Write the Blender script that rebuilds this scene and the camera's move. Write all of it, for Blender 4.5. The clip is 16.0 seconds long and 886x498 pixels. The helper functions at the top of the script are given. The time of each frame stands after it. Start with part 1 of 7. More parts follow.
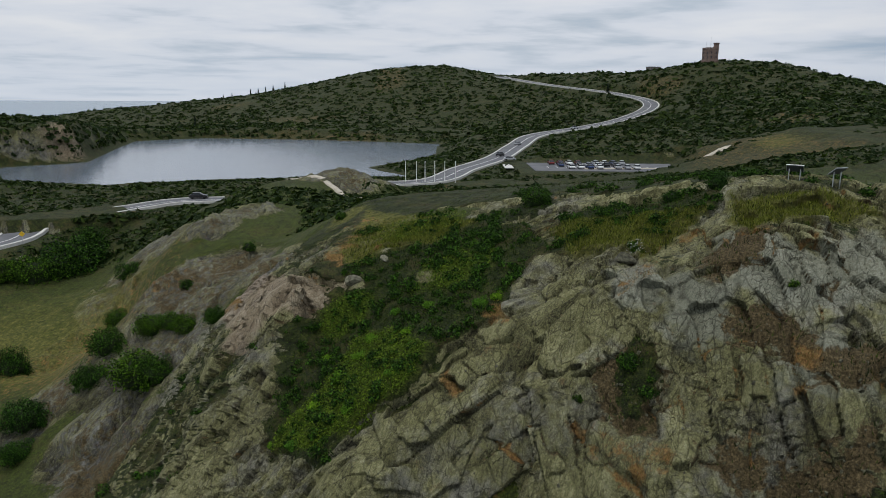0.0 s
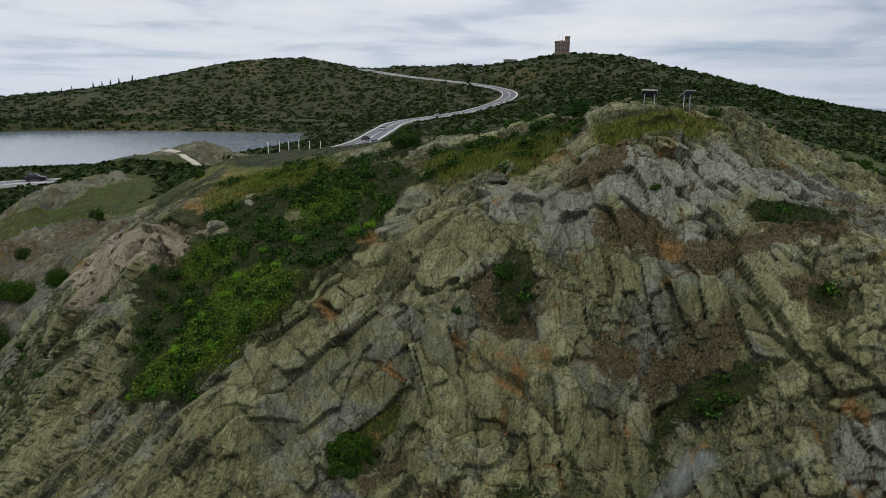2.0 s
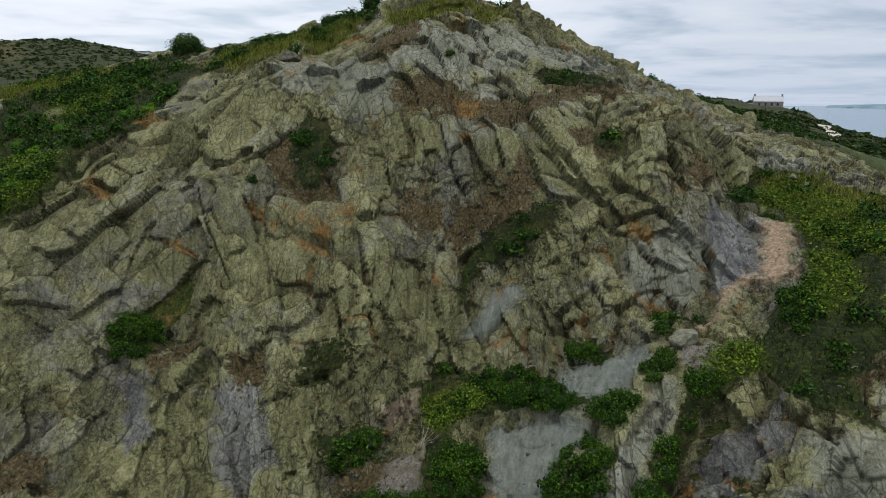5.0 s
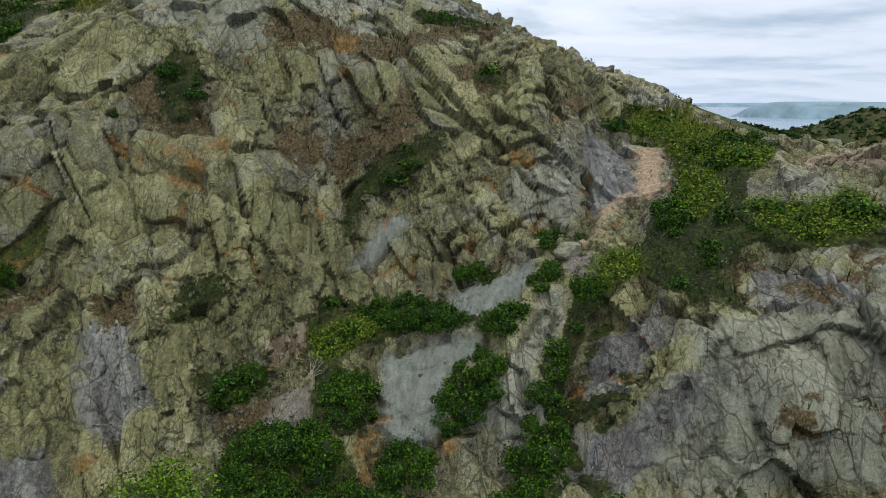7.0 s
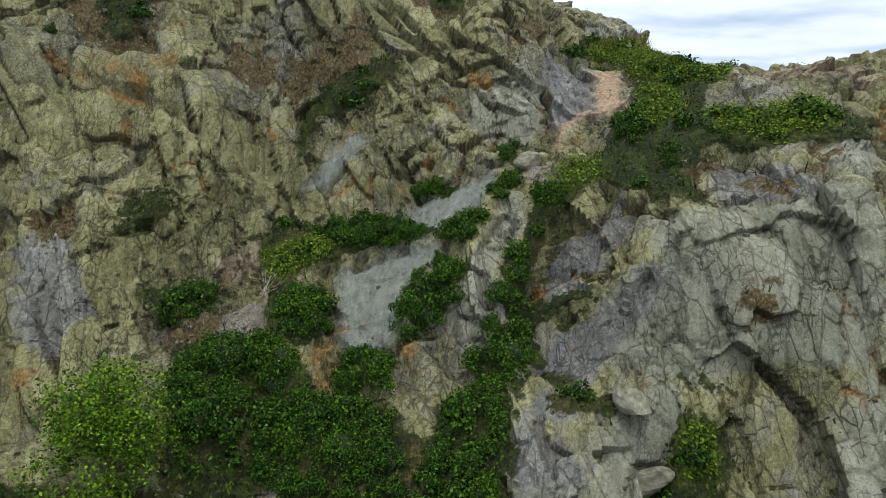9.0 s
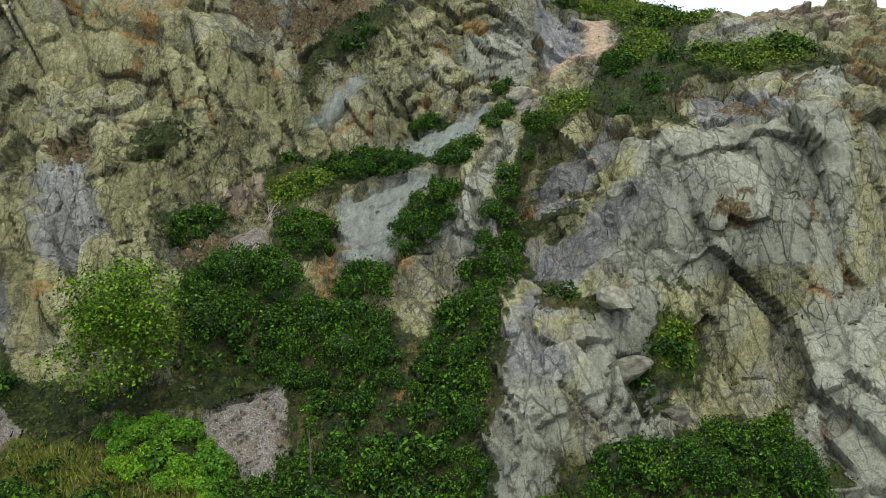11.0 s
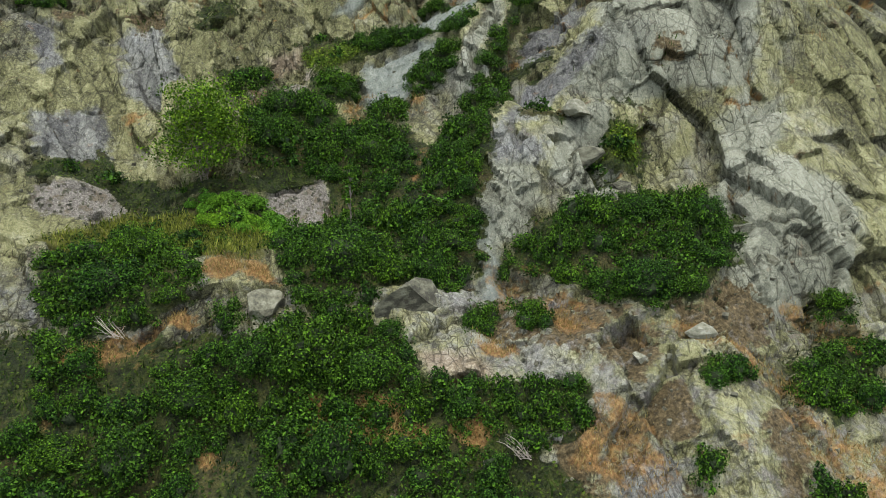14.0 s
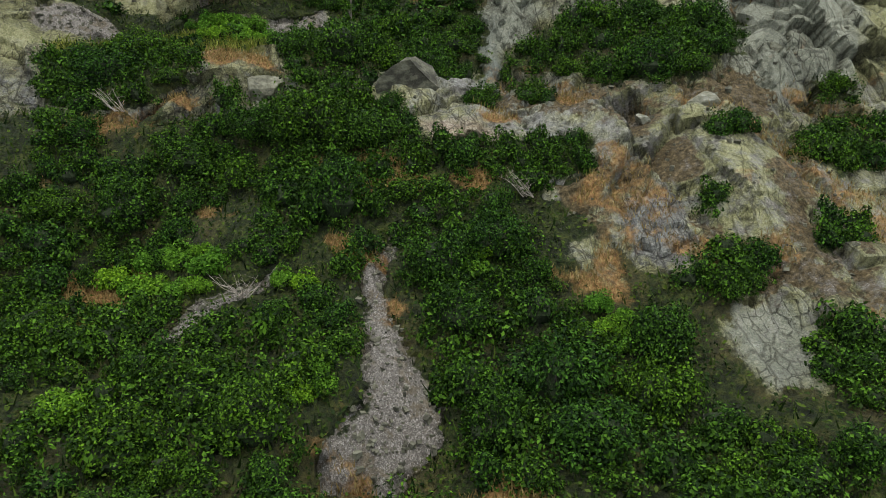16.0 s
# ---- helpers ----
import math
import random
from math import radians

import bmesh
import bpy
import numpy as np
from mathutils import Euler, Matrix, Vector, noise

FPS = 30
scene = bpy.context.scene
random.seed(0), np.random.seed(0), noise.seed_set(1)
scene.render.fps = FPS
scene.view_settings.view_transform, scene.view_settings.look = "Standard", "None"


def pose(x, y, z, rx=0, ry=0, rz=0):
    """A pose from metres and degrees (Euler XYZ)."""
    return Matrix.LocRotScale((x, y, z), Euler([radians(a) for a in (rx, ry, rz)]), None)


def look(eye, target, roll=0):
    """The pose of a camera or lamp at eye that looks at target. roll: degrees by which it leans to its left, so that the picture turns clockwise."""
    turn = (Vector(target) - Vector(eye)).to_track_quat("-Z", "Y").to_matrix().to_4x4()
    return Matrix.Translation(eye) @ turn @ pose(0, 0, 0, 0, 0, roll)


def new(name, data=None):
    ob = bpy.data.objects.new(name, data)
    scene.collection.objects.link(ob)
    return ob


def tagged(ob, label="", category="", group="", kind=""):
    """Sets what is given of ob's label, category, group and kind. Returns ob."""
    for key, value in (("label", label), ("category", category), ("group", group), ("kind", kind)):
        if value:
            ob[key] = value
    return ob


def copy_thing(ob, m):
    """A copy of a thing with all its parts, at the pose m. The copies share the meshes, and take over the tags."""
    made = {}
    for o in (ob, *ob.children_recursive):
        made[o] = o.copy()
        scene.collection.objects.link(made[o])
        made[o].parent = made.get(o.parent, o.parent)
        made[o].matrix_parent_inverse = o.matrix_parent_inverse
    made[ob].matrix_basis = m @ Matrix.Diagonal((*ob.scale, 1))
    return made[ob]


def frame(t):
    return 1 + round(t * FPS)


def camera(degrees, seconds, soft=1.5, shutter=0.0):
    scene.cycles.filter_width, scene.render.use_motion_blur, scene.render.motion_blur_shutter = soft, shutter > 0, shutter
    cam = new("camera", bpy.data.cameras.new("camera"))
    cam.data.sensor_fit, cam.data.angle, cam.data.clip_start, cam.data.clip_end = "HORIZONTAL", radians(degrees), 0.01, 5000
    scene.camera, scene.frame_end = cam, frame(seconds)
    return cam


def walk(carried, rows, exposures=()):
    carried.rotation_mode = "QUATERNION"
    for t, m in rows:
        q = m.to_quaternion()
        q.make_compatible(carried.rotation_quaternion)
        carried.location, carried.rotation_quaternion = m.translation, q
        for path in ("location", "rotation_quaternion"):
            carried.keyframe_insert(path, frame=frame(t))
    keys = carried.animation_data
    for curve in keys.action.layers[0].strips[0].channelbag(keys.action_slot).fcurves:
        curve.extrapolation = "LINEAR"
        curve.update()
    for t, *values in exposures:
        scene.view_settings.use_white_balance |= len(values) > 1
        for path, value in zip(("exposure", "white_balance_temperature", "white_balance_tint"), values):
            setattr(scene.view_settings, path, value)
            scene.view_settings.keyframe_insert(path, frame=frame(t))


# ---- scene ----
cam = camera(64.5, 16.0, soft=0.8)
METRES, EYE, TILT, LEAN, TURN = 50.0, 50.0, -12.4, -0.5, 0.0
ROWS = [
    (0.0, 0.0, 0.0, 0.0, 0.0, 0.0, -0.0),
    (0.5, -0.0011, 0.007, -0.0264, -2.83, 0.05, 0.6),
    (1.0, -0.0043, 0.0159, -0.0531, -5.49, 0.01, 1.21),
    (1.5, -0.0058, 0.0235, -0.0835, -8.1, -0.08, 1.75),
    (2.0, -0.0066, 0.0305, -0.1159, -10.68, -0.21, 2.33),
    (2.5, -0.0063, 0.0389, -0.1485, -13.29, -0.38, 2.89),
    (3.0, -0.0063, 0.0467, -0.1802, -15.91, -0.58, 3.44),
    (3.5, -0.0067, 0.0558, -0.2089, -18.57, -0.83, 3.97),
    (4.0, -0.0055, 0.0603, -0.2401, -21.2, -1.04, 4.46),
    (4.5, -0.0014, 0.0624, -0.2668, -23.93, -1.26, 4.98),
    (7.0, -0.0074, 0.0861, -0.3661, -36.39, -2.64, 7.12),
    (7.5, -0.0086, 0.0932, -0.3906, -38.75, -2.99, 7.44),
    (8.0, -0.0081, 0.0986, -0.4141, -39.61, -3.13, 7.57),
    (8.5, -0.0067, 0.1018, -0.4337, -39.72, -3.18, 7.59),
    (9.0, -0.006, 0.1021, -0.4523, -39.64, -3.2, 7.56),
    (11.5, -0.0522, 0.0646, -0.5459, -39.92, -3.19, 7.34),
    (12.0, -0.0675, 0.0528, -0.5716, -39.94, -3.21, 7.32),
    (12.5, -0.0889, 0.0373, -0.5979, -39.97, -3.21, 7.35),
    (13.0, -0.1152, 0.0156, -0.6269, -39.95, -3.24, 7.35),
    (13.5, -0.145, -0.0166, -0.6617, -39.94, -3.28, 7.35),
    (14.0, -0.18, -0.0518, -0.6948, -39.91, -3.3, 7.38),
    (14.5, -0.2034, -0.0675, -0.7337, -39.81, -3.24, 7.43),
    (15.0, -0.2065, -0.0602, -0.7808, -39.79, -3.14, 7.48),
    (15.5, -0.2061, -0.0509, -0.83, -39.77, -3.16, 7.58),
    (16.0, -0.2028, -0.0427, -0.8756, -39.77, -3.22, 7.61),
]
walk(cam, [(t, pose(0, 0, EYE, TILT, LEAN, TURN) @ pose(METRES * x, METRES * y, METRES * z, 90 + pitch, roll, yaw)) for t, x, y, z, yaw, pitch, roll in ROWS],
     exposures=[(0.0, -1.0), (2.0, -0.9), (4.0, -0.72), (7.0, -0.24), (9.0, 0.02), (12.5, 0.4), (14.5, 0.58), (15.0, 0.76), (15.5, 0.92), (15.72, 0.86), (16.0, 0.05)])

# ---------------------------------------------------------------- world and sun
SUN_ELEVATION, SUN_ROTATION = 78.0, 217.0
world = bpy.data.worlds.new("overcast_sky")
scene.world = world
world.use_nodes = True


def link(tree, a, b):
    tree.links.new(a, b)


class Nodes:
    """Short hand for building a node tree."""

    def __init__(self, tree):
        self.t = tree

    def add(self, kind):
        return self.t.nodes.new(kind)

    def put(self, socket, v):
        if isinstance(v, bpy.types.NodeSocket):
            self.t.links.new(v, socket)
        elif isinstance(v, (tuple, list)) and socket.type == "RGBA" and len(v) == 3:
            socket.default_value = (*v, 1)
        else:
            socket.default_value = v

    def math(self, op, a, b=0.0, clamp=False):
        n = self.add("ShaderNodeMath")
        n.operation, n.use_clamp = op, clamp
        self.put(n.inputs[0], a), self.put(n.inputs[1], b)
        return n.outputs[0]

    def mix(self, fac, a, b, blend="MIX"):
        n = self.add("ShaderNodeMix")
        n.data_type, n.blend_type = "RGBA", blend
        self.put(n.inputs[0], fac), self.put(n.inputs[6], a), self.put(n.inputs[7], b)
        return n.outputs[2]

    def noise(self, vec, scale, detail=4.0, rough=0.55, distort=0.0):
        n = self.add("ShaderNodeTexNoise")
        self.put(n.inputs["Vector"], vec)
        n.inputs["Scale"].default_value, n.inputs["Detail"].default_value = scale, detail
        n.inputs["Roughness"].default_value, n.inputs["Distortion"].default_value = rough, distort
        return n.outputs["Fac"]

    def cells(self, vec, scale, feature="DISTANCE_TO_EDGE", out="Distance", metric="EUCLIDEAN"):
        n = self.add("ShaderNodeTexVoronoi")
        n.feature = feature
        if feature == "F1":
            n.distance = metric
        self.put(n.inputs["Vector"], vec)
        n.inputs["Scale"].default_value = scale
        return n.outputs[out]

    def add_noise_colour(self, vec, scale):
        n = self.add("ShaderNodeTexNoise")
        self.put(n.inputs["Vector"], vec)
        n.inputs["Scale"].default_value = scale
        return n.outputs["Color"]

    def facets(self, vec, scale):
        """A surface of flat facets, each tilted its own way."""
        v = self.add("ShaderNodeTexVoronoi")
        v.feature, v.distance = "F1", "EUCLIDEAN"
        self.put(v.inputs["Vector"], vec)
        v.inputs["Scale"].default_value = scale
        away, tilt, dot = [self.add("ShaderNodeVectorMath") for _ in range(3)]
        away.operation, tilt.operation, dot.operation = "SUBTRACT", "SUBTRACT", "DOT_PRODUCT"
        self.put(away.inputs[0], vec), self.put(away.inputs[1], v.outputs["Position"])
        self.put(tilt.inputs[0], v.outputs["Color"])
        tilt.inputs[1].default_value = (0.5, 0.5, 0.5)
        self.put(dot.inputs[0], away.outputs[0]), self.put(dot.inputs[1], tilt.outputs[0])
        return dot.outputs["Value"], v.outputs["Color"]

    def mono(self, colour):
        n = self.add("ShaderNodeSeparateColor")
        self.put(n.inputs[0], colour)
        return n.outputs[0]

    def ramp(self, fac, *stops):
        n = self.add("ShaderNodeValToRGB")
        e = n.color_ramp.elements
        while len(e) < len(stops):
            e.new(0.5)
        for el, (p, c) in zip(e, stops):
            el.position, el.color = p, (*c, 1) if len(c) == 3 else c
        self.put(n.inputs[0], fac)
        return n.outputs[0]

    def step(self, v, lo, hi):
        n = self.add("ShaderNodeMapRange")
        n.interpolation_type = "SMOOTHSTEP"
        self.put(n.inputs[0], v)
        n.inputs[1].default_value, n.inputs[2].default_value = lo, hi
        return n.outputs[0]

    def place(self, scale=(1, 1, 1), axes=None):
        """Object coordinates, turned to three axes if they are given, then scaled."""
        v = self.add("ShaderNodeTexCoord").outputs["Object"]
        if axes is not None:
            r = self.add("ShaderNodeMapping")
            r.inputs["Rotation"].default_value = Matrix(axes).to_euler()
            self.put(r.inputs["Vector"], v)
            v = r.outputs[0]
        m = self.add("ShaderNodeMapping")
        m.inputs["Scale"].default_value = scale
        self.put(m.inputs["Vector"], v)
        return m.outputs[0]

    def attr(self, name):
        n = self.add("ShaderNodeAttribute")
        n.attribute_name = name
        return n.outputs["Fac"]

    def bump(self, height, strength, distance=0.1, normal=None):
        n = self.add("ShaderNodeBump")
        self.put(n.inputs["Height"], height)
        n.inputs["Strength"].default_value, n.inputs["Distance"].default_value = strength, distance
        if normal is not None:
            self.put(n.inputs["Normal"], normal)
        return n.outputs[0]


def build_sky():
    t = world.node_tree
    t.nodes.clear()
    n = Nodes(t)
    sky = n.add("ShaderNodeTexSky")
    sky.sky_type, sky.sun_disc = "NISHITA", False
    sky.sun_elevation, sky.sun_rotation = radians(SUN_ELEVATION), radians(SUN_ROTATION)
    sky.air_density, sky.dust_density = 1.2, 3.0
    clear = n.mix(1.0, sky.outputs[0], (0.085, 0.085, 0.085), "MULTIPLY")
    d = n.add("ShaderNodeSeparateXYZ")
    n.put(d.inputs[0], n.add("ShaderNodeTexCoord").outputs["Generated"])
    up = n.math("ADD", n.math("ABSOLUTE", d.outputs[2]), 0.07)
    c = n.add("ShaderNodeCombineXYZ")
    n.put(c.inputs[0], n.math("DIVIDE", d.outputs[0], up))
    n.put(c.inputs[1], n.math("DIVIDE", d.outputs[1], up))
    sheet = n.noise(c.outputs[0], 0.55, 5.0, 0.5, 0.4)
    fine = n.noise(c.outputs[0], 1.7, 4.0, 0.6, 0.2)
    cover = n.math("ADD", n.math("MULTIPLY", sheet, 0.75), n.math("MULTIPLY", fine, 0.25))
    cloud = n.ramp(cover, (0.32, (0.47, 0.60, 0.76)), (0.42, (0.68, 0.77, 0.89)), (0.50, (0.89, 0.95, 1.06)), (0.64, (1.03, 1.06, 1.12)))
    col = n.mix(0.88, clear, cloud)
    haze = n.math("SUBTRACT", 1.0, n.step(n.math("ABSOLUTE", d.outputs[2]), 0.0, 0.10))
    col = n.mix(n.math("MULTIPLY", haze, 0.55), col, (0.74, 0.83, 0.95))
    # thicker cloud hangs over the east
    east = n.math("ADD", n.math("MULTIPLY", d.outputs[0], 0.966), n.math("MULTIPLY", d.outputs[1], 0.259))
    col = n.mix(n.math("MULTIPLY", n.step(east, 0.6, 1.0), 0.75), col, n.mix(1.0, col, (0.60, 0.64, 0.70), "MULTIPLY"))
    # an overcast sky is brightest overhead
    col = n.mix(n.step(d.outputs[2], 0.28, 0.9), col, n.mix(1.0, col, (1.5, 1.5, 1.5), "MULTIPLY"))
    bg = n.add("ShaderNodeBackground")
    n.put(bg.inputs[0], col)
    bg.inputs[1].default_value = 1.52
    out = n.add("ShaderNodeOutputWorld")
    link(t, bg.outputs[0], out.inputs[0])


build_sky()
sun_data = bpy.data.lights.new("sun", "SUN")
sun_data.energy, sun_data.angle, sun_data.color = 2.3, radians(16), (1.0, 0.96, 0.88)
sun = new("sun", sun_data)
# the sun stands behind the camera's left shoulder, veiled by cloud
sun.matrix_world = look((-15, -11, 122), (0, 10, 0))


# ---------------------------------------------------------------- materials
def material(name, rough=0.8, metal=0.0):
    m = bpy.data.materials.new(name)
    m.use_nodes = True
    n = Nodes(m.node_tree)
    b = m.node_tree.nodes["Principled BSDF"]
    b.inputs["Roughness"].default_value, b.inputs["Metallic"].default_value = rough, metal
    b.inputs["Specular IOR Level"].default_value = 0.25
    return m, n, b


def plain(name, col, rough=0.7, metal=0.0, vary=0.18, scale=3.0):
    """Paint, metal or cloth of one colour with slight wear."""
    m, n, b = material(name, rough, metal)
    f = n.noise(n.place(), scale, 5.0)
    lo, hi = [tuple(min(1.0, c * k) for c in col) for k in (1 - vary, 1 + vary)]
    n.put(b.inputs["Base Color"], n.ramp(f, (0.3, lo), (0.7, hi)))
    return m


def ground_material():
    m, n, b = material("ground_cover_and_rock", 0.9)
    p = n.place()
    p_long = n.place((1.0, 0.8, 0.2), ((0.90, -0.42, -0.08), (0.33, 0.79, -0.52), (0.28, 0.44, 0.85)))
    broad = n.noise(p, 0.13, 4.0)
    mid = n.noise(p, 0.9, 6.0, 0.62)
    fine = n.noise(p, 6.0, 8.0, 0.7)
    grit = n.noise(p, 26.0, 4.0, 0.65)
    streak = n.noise(p_long, 3.2, 6.0, 0.65)
    warp = n.add("ShaderNodeVectorMath")
    warp.operation = "ADD"
    n.put(warp.inputs[0], n.place((1.0, 0.85, 0.45), ((0.90, -0.42, -0.08), (0.33, 0.79, -0.52), (0.28, 0.44, 0.85))))
    n.put(warp.inputs[1], n.mix(1.0, (0.30, 0.30, 0.30), n.add_noise_colour(p, 0.8), "MULTIPLY"))
    face1, tint1 = n.facets(warp.outputs[0], 0.45)
    face2, tint2 = n.facets(warp.outputs[0], 1.1)
    face3, tint3 = n.facets(warp.outputs[0], 2.8)

    def about(v, k):
        return n.math("MULTIPLY", n.math("SUBTRACT", v, 0.5), k)

    # rock: weathered faces of grey-green, pale where washed, yellow-green where lichen grows
    mixed = n.math("ADD", about(n.attr("tone"), 0.32), 0.52)
    for v, k in ((n.mono(tint2), 0.09), (n.mono(tint3), 0.07), (streak, 0.24), (fine, 0.5), (grit, 0.62)):
        mixed = n.math("ADD", mixed, about(v, k))
    grey = n.ramp(mixed, (0.33, (0.022, 0.021, 0.017)), (0.43, (0.080, 0.078, 0.060)), (0.56, (0.168, 0.165, 0.128)), (0.72, (0.32, 0.315, 0.26)))
    lichen = n.ramp(mixed, (0.33, (0.018, 0.017, 0.006)), (0.44, (0.082, 0.080, 0.029)), (0.57, (0.178, 0.174, 0.069)), (0.73, (0.35, 0.34, 0.17)))
    yellow = n.math("ADD", n.math("MULTIPLY", broad, 0.6), n.math("MULTIPLY", mid, 0.4))
    rock = n.mix(n.math("MULTIPLY", n.step(yellow, 0.36, 0.53), 0.88), grey, lichen)

    def patch(name, lo=0.42, hi=0.58, wobble=0.55, scale=1.6):
        v = n.math("ADD", n.attr(name), n.math("MULTIPLY", n.math("SUBTRACT", n.noise(p, scale, 8.0, 0.7), 0.5), wobble))
        return n.step(v, lo, hi)

    rock = n.mix(n.math("MULTIPLY", patch("purple", 0.36, 0.68, 1.2), 0.72), rock, n.ramp(mixed, (0.32, (0.036, 0.036, 0.040)), (0.46, (0.088, 0.088, 0.099)), (0.58, (0.160, 0.163, 0.170)), (0.75, (0.32, 0.33, 0.325))))
    rock = n.mix(n.math("MULTIPLY", patch("blue", 0.3, 0.7), 0.85), rock, n.ramp(streak, (0.3, (0.085, 0.10, 0.088)), (0.5, (0.15, 0.168, 0.148)), (0.7, (0.215, 0.235, 0.205))))
    rock = n.mix(n.math("MULTIPLY", patch("pink", 0.3, 0.7), 0.75), rock, n.ramp(mixed, (0.3, (0.11, 0.08, 0.05)), (0.5, (0.23, 0.175, 0.12)), (0.7, (0.42, 0.35, 0.27))))
    rock = n.mix(n.math("MULTIPLY", patch("pale", 0.3, 0.7, 0.8), 0.85), rock, n.ramp(mixed, (0.31, (0.070, 0.073, 0.052)), (0.45, (0.150, 0.155, 0.115)), (0.58, (0.222, 0.229, 0.175)), (0.75, (0.34, 0.345, 0.28))))
    rust = n.math("MULTIPLY", n.step(n.noise(p, 0.8, 8.0, 0.75), 0.60, 0.70), 0.55)
    rock = n.mix(rust, rock, (0.17, 0.095, 0.04))
    rock = n.mix(n.math("MULTIPLY", n.step(n.math("ADD", n.attr("joint"), n.math("MULTIPLY", n.math("SUBTRACT", fine, 0.5), 0.5)), 0.3, 0.9), 0.72), rock, n.ramp(fine, (0.35, (0.018, 0.016, 0.009)), (0.65, (0.050, 0.044, 0.022))))
    # crusts of pale lichen and dark specks
    crust = n.math("MULTIPLY", n.step(n.noise(p, 11.0, 4.0, 0.7), 0.57, 0.64), n.step(n.noise(p, 0.7, 4.0, 0.6), 0.42, 0.58))
    rock = n.mix(n.math("MULTIPLY", crust, 0.5), rock, (0.37, 0.37, 0.26))
    rock = n.mix(n.math("MULTIPLY", n.step(n.noise(p, 8.0, 5.0, 0.75), 0.57, 0.66), 0.6), rock, n.mix(1.0, rock, (0.34, 0.33, 0.30), "MULTIPLY"))
    # straight fractures, open in some stretches and closed in others
    massive = n.step(n.noise(p, 0.22, 3.0), 0.40, 0.58)
    broken = n.math("ADD", n.math("MULTIPLY", massive, 0.3), 0.75)

    def cracks(scale, width, wander, seed_scale):
        edge = n.math("SUBTRACT", n.cells(warp.outputs[0], scale), about(n.noise(p, seed_scale, 4.0, 0.65), wander))
        return n.math("SUBTRACT", 1.0, n.step(edge, 0.0, width))

    crack1 = cracks(0.5, 0.03, 0.05, 0.9)
    crack2 = n.math("MULTIPLY", cracks(1.15, 0.05, 0.12, 1.3), n.step(n.noise(p, 0.55, 4.0, 0.6), 0.43, 0.51))
    crack3 = n.math("MULTIPLY", cracks(2.9, 0.07, 0.2, 2.7), n.step(n.noise(p, 0.42, 4.0, 0.6), 0.46, 0.54))
    fracture = n.math("MAXIMUM", n.math("MULTIPLY", crack1, 0.5), n.math("MAXIMUM", n.math("MULTIPLY", crack2, 0.68), n.math("MULTIPLY", crack3, 0.7)))
    fracture = n.math("MULTIPLY", fracture, n.math("MULTIPLY", broken, n.math("SUBTRACT", 1.0, n.math("MULTIPLY", n.attr("blue"), 0.85))))
    rock = n.mix(fracture, rock, n.mix(1.0, rock, (0.16, 0.15, 0.13), "MULTIPLY"))
    # loose and growing cover
    pebble = n.ramp(n.cells(p, 24.0, "F1", "Color"), (0.1, (0.10, 0.09, 0.075)), (0.5, (0.185, 0.168, 0.142)), (0.9, (0.33, 0.305, 0.265)))
    scree = n.mix(n.step(n.cells(p, 24.0), 0.0, 0.12), (0.07, 0.06, 0.046), pebble)
    scree = n.mix(n.math("MULTIPLY", n.step(n.noise(p, 1.3, 6.0, 0.7), 0.5, 0.62), 0.6), scree, n.ramp(fine, (0.35, (0.055, 0.042, 0.022)), (0.65, (0.15, 0.118, 0.06))))
    tan = n.ramp(fine, (0.3, (0.12, 0.085, 0.05)), (0.48, (0.27, 0.19, 0.12)), (0.7, (0.46, 0.36, 0.25)))
    green = n.ramp(n.math("ADD", n.math("MULTIPLY", fine, 0.6), n.math("MULTIPLY", mid, 0.4)), (0.36, (0.005, 0.008, 0.001)), (0.5, (0.020, 0.028, 0.004)), (0.64, (0.060, 0.072, 0.011)))
    green = n.mix(n.step(n.noise(p, 2.2, 6.0, 0.7), 0.48, 0.58), green, n.mix(1.0, green, (0.45, 0.5, 0.45), "MULTIPLY"))
    green = n.mix(n.math("MULTIPLY", n.step(n.noise(p, 0.3, 7.0, 0.65), 0.5, 0.62), 0.38), green, n.ramp(fine, (0.34, (0.03, 0.022, 0.008)), (0.66, (0.115, 0.085, 0.03))))
    green = n.mix(n.math("MULTIPLY", patch("lush", 0.3, 0.7, 0.8), 0.75), green, n.ramp(fine, (0.36, (0.014, 0.022, 0.002)), (0.5, (0.052, 0.072, 0.007)), (0.66, (0.13, 0.155, 0.018))))
    dry = n.ramp(n.noise(p, 5.0, 8.0, 0.75), (0.34, (0.07, 0.036, 0.011)), (0.5, (0.22, 0.118, 0.038)), (0.68, (0.38, 0.25, 0.10)))
    meadow = n.ramp(n.noise(p, 2.0, 8.0, 0.75), (0.36, (0.028, 0.032, 0.006)), (0.5, (0.085, 0.088, 0.016)), (0.66, (0.18, 0.165, 0.040)))
    col_meadow = n.math("MULTIPLY", patch("meadow", 0.32, 0.70, 0.9, 0.6), 0.9)
    brown = n.ramp(fine, (0.34, (0.016, 0.013, 0.005)), (0.48, (0.062, 0.046, 0.019)), (0.58, (0.105, 0.078, 0.036)), (0.7, (0.21, 0.16, 0.085)))
    col = n.mix(patch("brown", 0.44, 0.62, 1.5, 1.1), rock, brown)
    col = n.mix(patch("scree", 0.40, 0.54, 0.6), col, scree)
    col = n.mix(patch("green", 0.42, 0.54, 0.9), col, green)
    col = n.mix(col_meadow, col, meadow)
